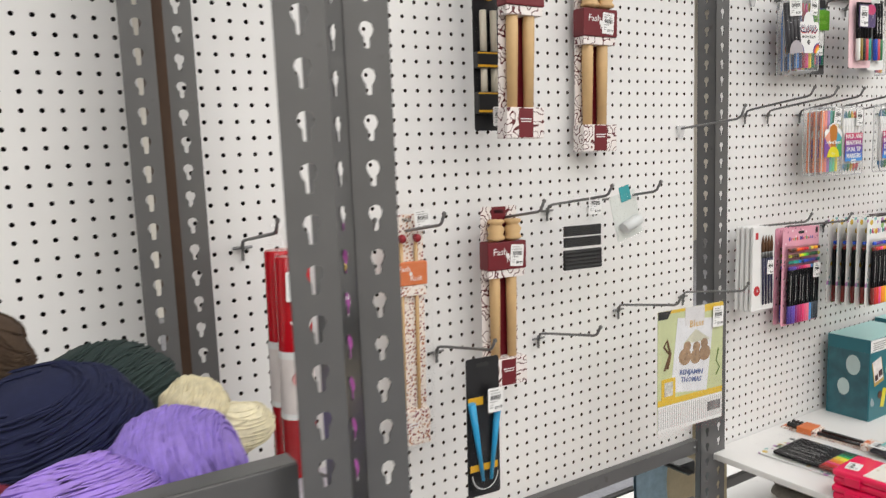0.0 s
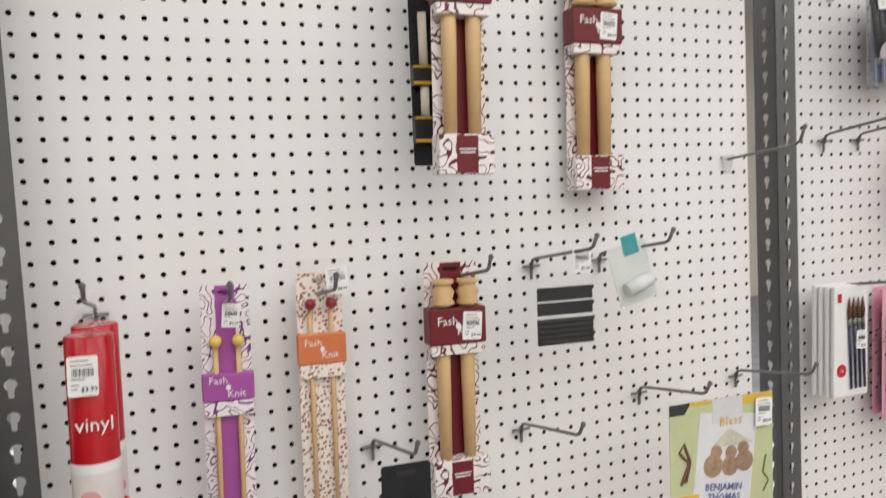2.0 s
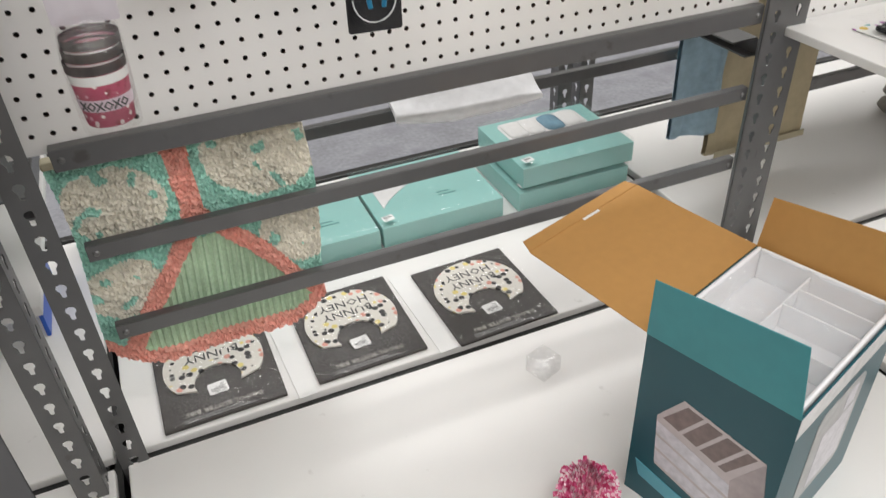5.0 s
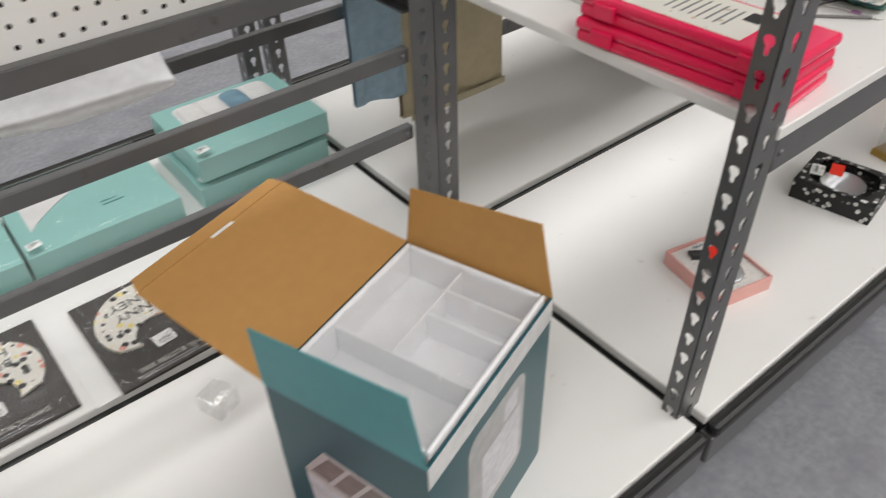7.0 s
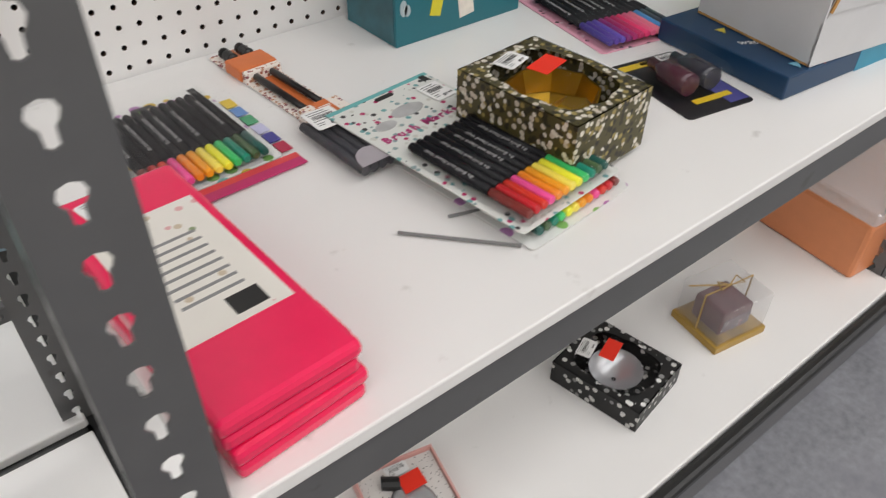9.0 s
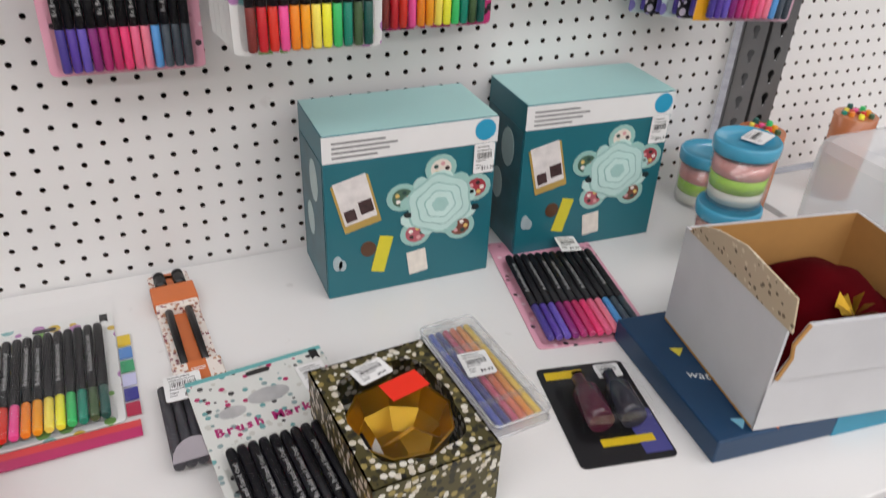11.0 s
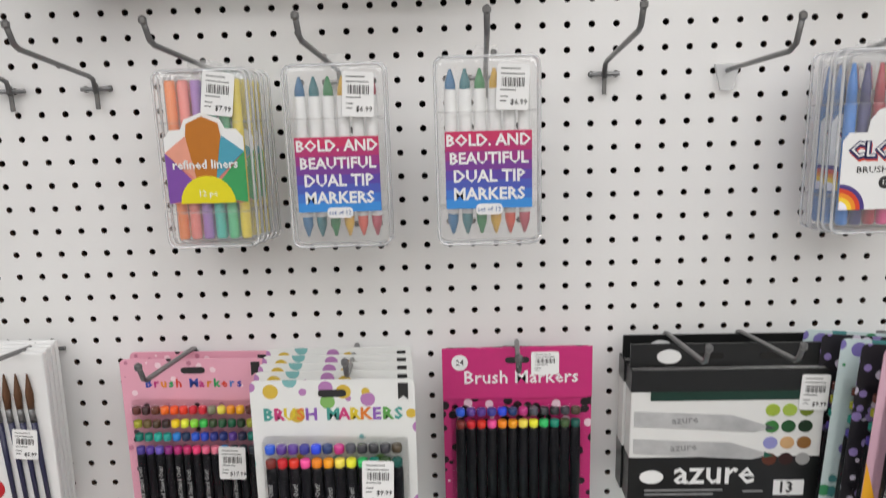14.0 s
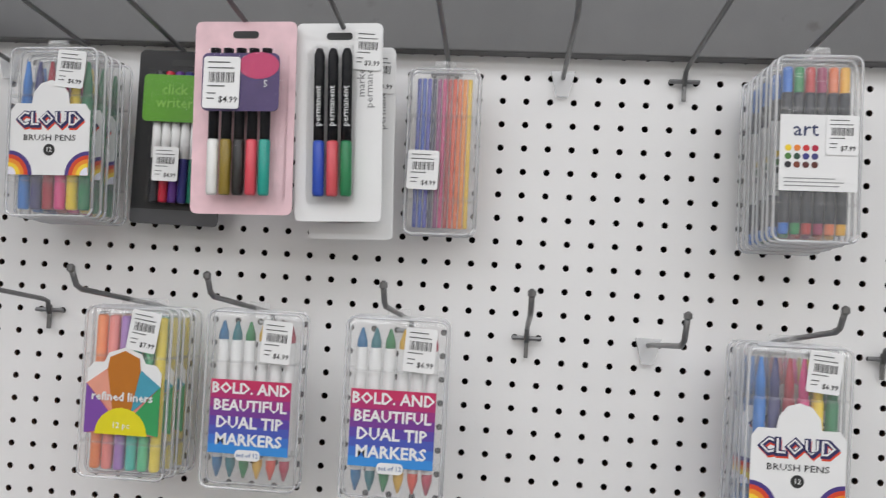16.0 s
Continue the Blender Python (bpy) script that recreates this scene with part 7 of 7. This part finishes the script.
def cloth(name, m, w, h, material, label, category, fold=9, depth=0.012, t=0.012):
    ob = thing(name, m, label, category)
    g, n, q = G(), 28, 14
    for side in (0, 1):
        for i in range(n + 1):
            for j in range(q + 1):
                u, v = i / n, j / q
                y = depth * math.sin(u * fold) * (0.3 + 0.7 * v) + 0.4 * depth * noise.noise(Vector((u * 6, v * 6, w * 30)))
                g.v.append((-w / 2 + w * u, y + (t if side else -t) * math.sin(math.pi * min(max(u, 0.02), 0.98)) ** 0.4, -h * v))
    m0 = (n + 1) * (q + 1)
    for i in range(n):
        for j in range(q):
            a, b, c, e = i * (q + 1) + j, (i + 1) * (q + 1) + j, (i + 1) * (q + 1) + j + 1, i * (q + 1) + j + 1
            g.f += [(a, b, c, e), (m0 + e, m0 + c, m0 + b, m0 + a)]
    for i in range(n):
        for j in (0, q):
            a, b = i * (q + 1) + j, (i + 1) * (q + 1) + j
            g.f.append((a, b, m0 + b, m0 + a))
    part("fabric", g, material, ob, "", True)
    return ob


tw = cloth("hand_towel", pose(-0.372, 0.300, 0.604, -65, 0, 0) @ pose(0, 0, 0, 0, 4, 0), 0.285, 0.145, M("white_terry", (0.84, 0.84, 0.86), 0.9, var=0.1, scale=60, bump=0.5, bscale=600), "white towel with blue stitching over a rail", "towel", 4, 0.008, 0.014)
part("blue_stitching", G().tube([(-0.05, -0.026, -0.06), (-0.03, -0.026, -0.05), (0.0, -0.026, -0.062), (0.02, -0.026, -0.048), (0.04, -0.026, -0.06), (0.0, -0.026, -0.066), (-0.05, -0.026, -0.06)], 0.0012, 5), C("6a78b8"), tw)
cloth("hand_towel", pose(0.165, 0.205, 0.650), 0.115, 0.300, M("grey_blue_terry", lin("9ab4c4"), 0.9, var=0.2, scale=60, bump=0.5, bscale=600), "grey blue towel hanging behind the post", "towel", 5, 0.012, 0.016)
cloth("canvas_bag", pose(0.355, 0.212, 0.650), 0.270, 0.370, M("tan_canvas", lin("b8ac90"), 0.9, var=0.12, scale=50, bump=0.3, bscale=900), "tan canvas bag hanging below the shelf", "canvas bag", 5, 0.012, 0.02)
bag = bpy.data.objects["canvas_bag"]
part("hem", G().box(-0.130, 0.130, -0.034, -0.030, -0.366, -0.350, c=0.001), M("tan_hem", lin("b0a890"), 0.9), bag, "stitched hem")
ob = thing("blue_clip_strip", pose(0.094, 0.596, 0.0), "blue plastic clip on the rear post", "clip")
part("clip", G().box(-0.036, 0.04, -0.012, 0.0, 0.52, 0.545, c=0.003), C("1f50b8"), ob)


def folded_blanket(m, w, d, h, seed, label):
    """A soft folded bundle with rounded sides and sagging creases."""
    ob = thing("folded_blanket", m, label, "blanket", "grey blankets on the rear deck")
    for layer in range(3):
        g, n, q = G(), 28, 10
        hh = h / 3
        for j in range(q + 1):
            for i in range(n):
                th, ph = math.pi * j / q, 2 * math.pi * i / n
                c, t = math.cos(ph), math.sin(ph)
                f = 1 / (abs(c) ** 4 + abs(t) ** 4) ** 0.25
                k = math.sin(th) ** 0.45 * (1 + 0.06 * noise.noise(Vector((c * 2, t * 2, seed + layer))))
                g.v.append((w / 2 * c * f * k, d / 2 * t * f * k, hh * (layer + 0.5) - hh * 0.55 * math.cos(th) + 0.010 * noise.noise(Vector((c * 1.5, t * 1.5, seed * 3 + layer)))))
        g.f = [(j * n + i, j * n + (i + 1) % n, (j + 1) * n + (i + 1) % n, (j + 1) * n + i) for j in range(q) for i in range(n)]
        part("fold", g, M("taupe_fleece", lin("8f8a82"), 0.95, var=0.25, scale=70, bump=0.5, bscale=500), ob, "", True)
    return ob


folded_blanket(pose(1.020, 0.240, D0, 0, 0, 14), 0.22, 0.24, 0.13, 2, "taupe fleece blanket folded on the rear deck")
folded_blanket(pose(1.235, 0.180, D0, 0, 0, -8), 0.20, 0.26, 0.15, 5, "thicker taupe fleece blanket beside another")


# ---- yarn bay ----
def yarn_ball(m, r, col, label, squash=(1, 1, 1), seed=0, swirl=1.0):
    """Skein: a lumpy body wound over with many strands."""
    ob = thing("yarn_skein", m, label, "yarn", "yarn on the shelf")
    mt = M("yarn_" + col, lin(col), 0.95, var=0.22, scale=140, bump=0.5, bscale=900)
    g = G()
    n, q = 26, 16
    for j in range(q + 1):
        for i in range(n):
            th, ph = math.pi * j / q, 2 * math.pi * i / n
            v = Vector((math.sin(th) * math.cos(ph), math.sin(th) * math.sin(ph), math.cos(th)))
            k = r * (0.93 + 0.10 * noise.noise(v * 2.2 + Vector((seed, 0, 0))))
            g.v.append((v.x * k * squash[0], v.y * k * squash[1], v.z * k * squash[2]))
    g.f = [(j * n + i, j * n + (i + 1) % n, (j + 1) * n + (i + 1) % n, (j + 1) * n + i) for j in range(q) for i in range(n)]
    part("core", g, mt, ob, "", True)
    rnd = random.Random(seed)
    lean = Vector((math.cos(seed * 1.7), 0.35, math.sin(seed * 1.7)))
    g = G()
    for s in range(110):
        ax = (lean + Vector((rnd.gauss(0, 0.10), rnd.gauss(0, 0.10), rnd.gauss(0, 0.10)))).normalized()
        a = ax.orthogonal().normalized()
        b = ax.cross(a)
        off, ph = rnd.uniform(-0.93, 0.93), rnd.uniform(0, 6.28)
        rad = math.sqrt(1 - off * off)
        pts = []
        for k in range(12):
            t = ph + swirl * 3.4 * k / 11
            v = ax * off + (a * math.cos(t) + b * math.sin(t)) * rad
            kk = r * (0.945 + 0.10 * noise.noise(v * 2.2 + Vector((seed, 0, 0))))
            pts.append((v.x * kk * squash[0], v.y * kk * squash[1], v.z * kk * squash[2]))
        g.tube(pts, r * 0.020, 4)
    tagged(part("winding", g, mt, ob, "", True), kind="stuff")
    return ob


YZ = 1.097
yarn_ball(pose(-1.310, -0.515, YZ + 0.048), 0.066, "a98ae0", "lilac yarn skein heaped on the shelf", (1.15, 0.9, 0.78), 1)
yarn_ball(pose(-1.222, -0.470, YZ + 0.054), 0.064, "a088dc", "round lilac yarn skein", (1.05, 0.9, 0.88), 2)
yarn_ball(pose(-1.395, -0.500, YZ + 0.045), 0.06, "7a2038", "wine red yarn skein", (1, 1, 0.8), 7)
yarn_ball(pose(-1.312, -0.385, YZ + 0.074), 0.084, "1c2242", "navy blue yarn skein", (1.15, 0.8, 0.92), 3)
yarn_ball(pose(-1.400, -0.360, YZ + 0.05), 0.07, "1a2038", "dark navy yarn skein", (1.1, 0.9, 0.75), 4)
yarn_ball(pose(-1.245, -0.262, YZ + 0.066), 0.082, "2c3a38", "dark green yarn skein", (1.1, 0.9, 0.86), 5)
yarn_ball(pose(-1.375, -0.330, YZ + 0.150), 0.062, "4a3a2c", "brown yarn skein on top of others", (1.0, 0.9, 0.9), 6)
yarn_ball(pose(-1.178, -0.200, YZ + 0.045), 0.052, "3a2420", "dark brown yarn skein against the back", (0.6, 0.9, 0.9), 8)
yarn_ball(pose(-1.180, -0.385, YZ + 0.072), 0.040, "e0d6b4", "cream yarn skein with frayed end", (1, 1, 1.05), 9)
yarn_ball(pose(-1.150, -0.398, YZ + 0.050), 0.036, "e2d9ba", "cream yarn bundle with loose strands", (1.5, 0.8, 0.85), 10, 0.5)
# lower shelf of that bay
ob = thing("wire_basket", pose(-1.250, 0.440, 0.5005) @ Matrix.Diagonal((1, 1, 0.62, 1)), "white plastic basket with teal lid", "basket")
g = G()
for k in range(9):
    g.box(-0.10 + 0.0238 * k, -0.092 + 0.0238 * k, -0.092, -0.088, 0, 0.13)
for k in range(8):
    g.box(0.098, 0.102, -0.09 + 0.0245 * k, -0.082 + 0.0245 * k, 0, 0.13)
g.box(-0.104, 0.104, -0.096, 0.096, 0.13, 0.145).box(-0.1, 0.1, -0.09, 0.09, 0, 0.004)
part("lattice", g, WHITE, ob)
part("lid", G().box(-0.102, 0.102, -0.094, 0.094, 0.1455, 0.156, c=0.003), C("2a9a88"), ob, "teal plastic lid")
ob = thing("moss_tray", pose(-1.215, 0.45, 0.7155), "small kraft tray of green moss", "moss tray")
ob.matrix_world = pose(-1.215, 0.450, 0.7155) @ Matrix.Diagonal((1, 1, 0.62, 1))
part("tray", G().box(-0.05, 0.05, -0.06, 0.06, 0, 0.10, c=0.003), KRAFT, ob)
g = G()
rnd = random.Random(4)
for k in range(160):
    px, py, pz, rr = rnd.uniform(-0.045, 0.045), rnd.uniform(-0.055, 0.055), 0.105 + rnd.random() * 0.05, 0.006 + rnd.random() * 0.006
    g.lathe([(0.001, -rr), (rr, 0), (0.001, rr)], 5, pose(px, py, pz, k * 31, k * 17, 0))
part("moss", g, M("green_moss", lin("4f7a2c"), 0.9, var=0.5, scale=60), ob, "clumps of green moss")
ob = thing("document_folder", pose(-1.215, 0.42, D0), "blue plastic folder standing on the deck", "folder")
part("sheet", G().box(-0.004, 0.004, -0.10, 0.12, 0, 0.22, c=0.002), C("1f58c0"), ob)

ob = thing("glue_bottle", pose(-1.215, 0.500, 0.9655), "small orange and blue bottle with white cap", "craft bottle")
part("bottle", G().lathe([(0.016, 0), (0.017, 0.002), (0.017, 0.045), (0.009, 0.056)], 18), C("d86a28"), ob, "", True)
part("blue_band", G().lathe([(0.0174, 0.036), (0.0174, 0.046)], 18, None, False), C("3a80c0"), ob, "", True)
part("paper_label", G().lathe([(0.0174, 0.006), (0.0174, 0.024)], 18, None, False), WHITE, ob, "", True)
part("cap", G().lathe([(0.008, 0.056), (0.006, 0.075), (0.002, 0.092)], 12), WHITE, ob, "white pointed cap", True)
ob = thing("clear_cube", pose(-0.405, -0.166, D0, 0, 0, 20), "small empty clear plastic cube box", "plastic box")
part("box", G().box(-0.022, 0.022, -0.022, 0.022, 0, 0.034, c=0.002), clear("cube_plastic", gloss=0.12, rough=0.1, milk=0.16, wrinkle=0.3), ob)
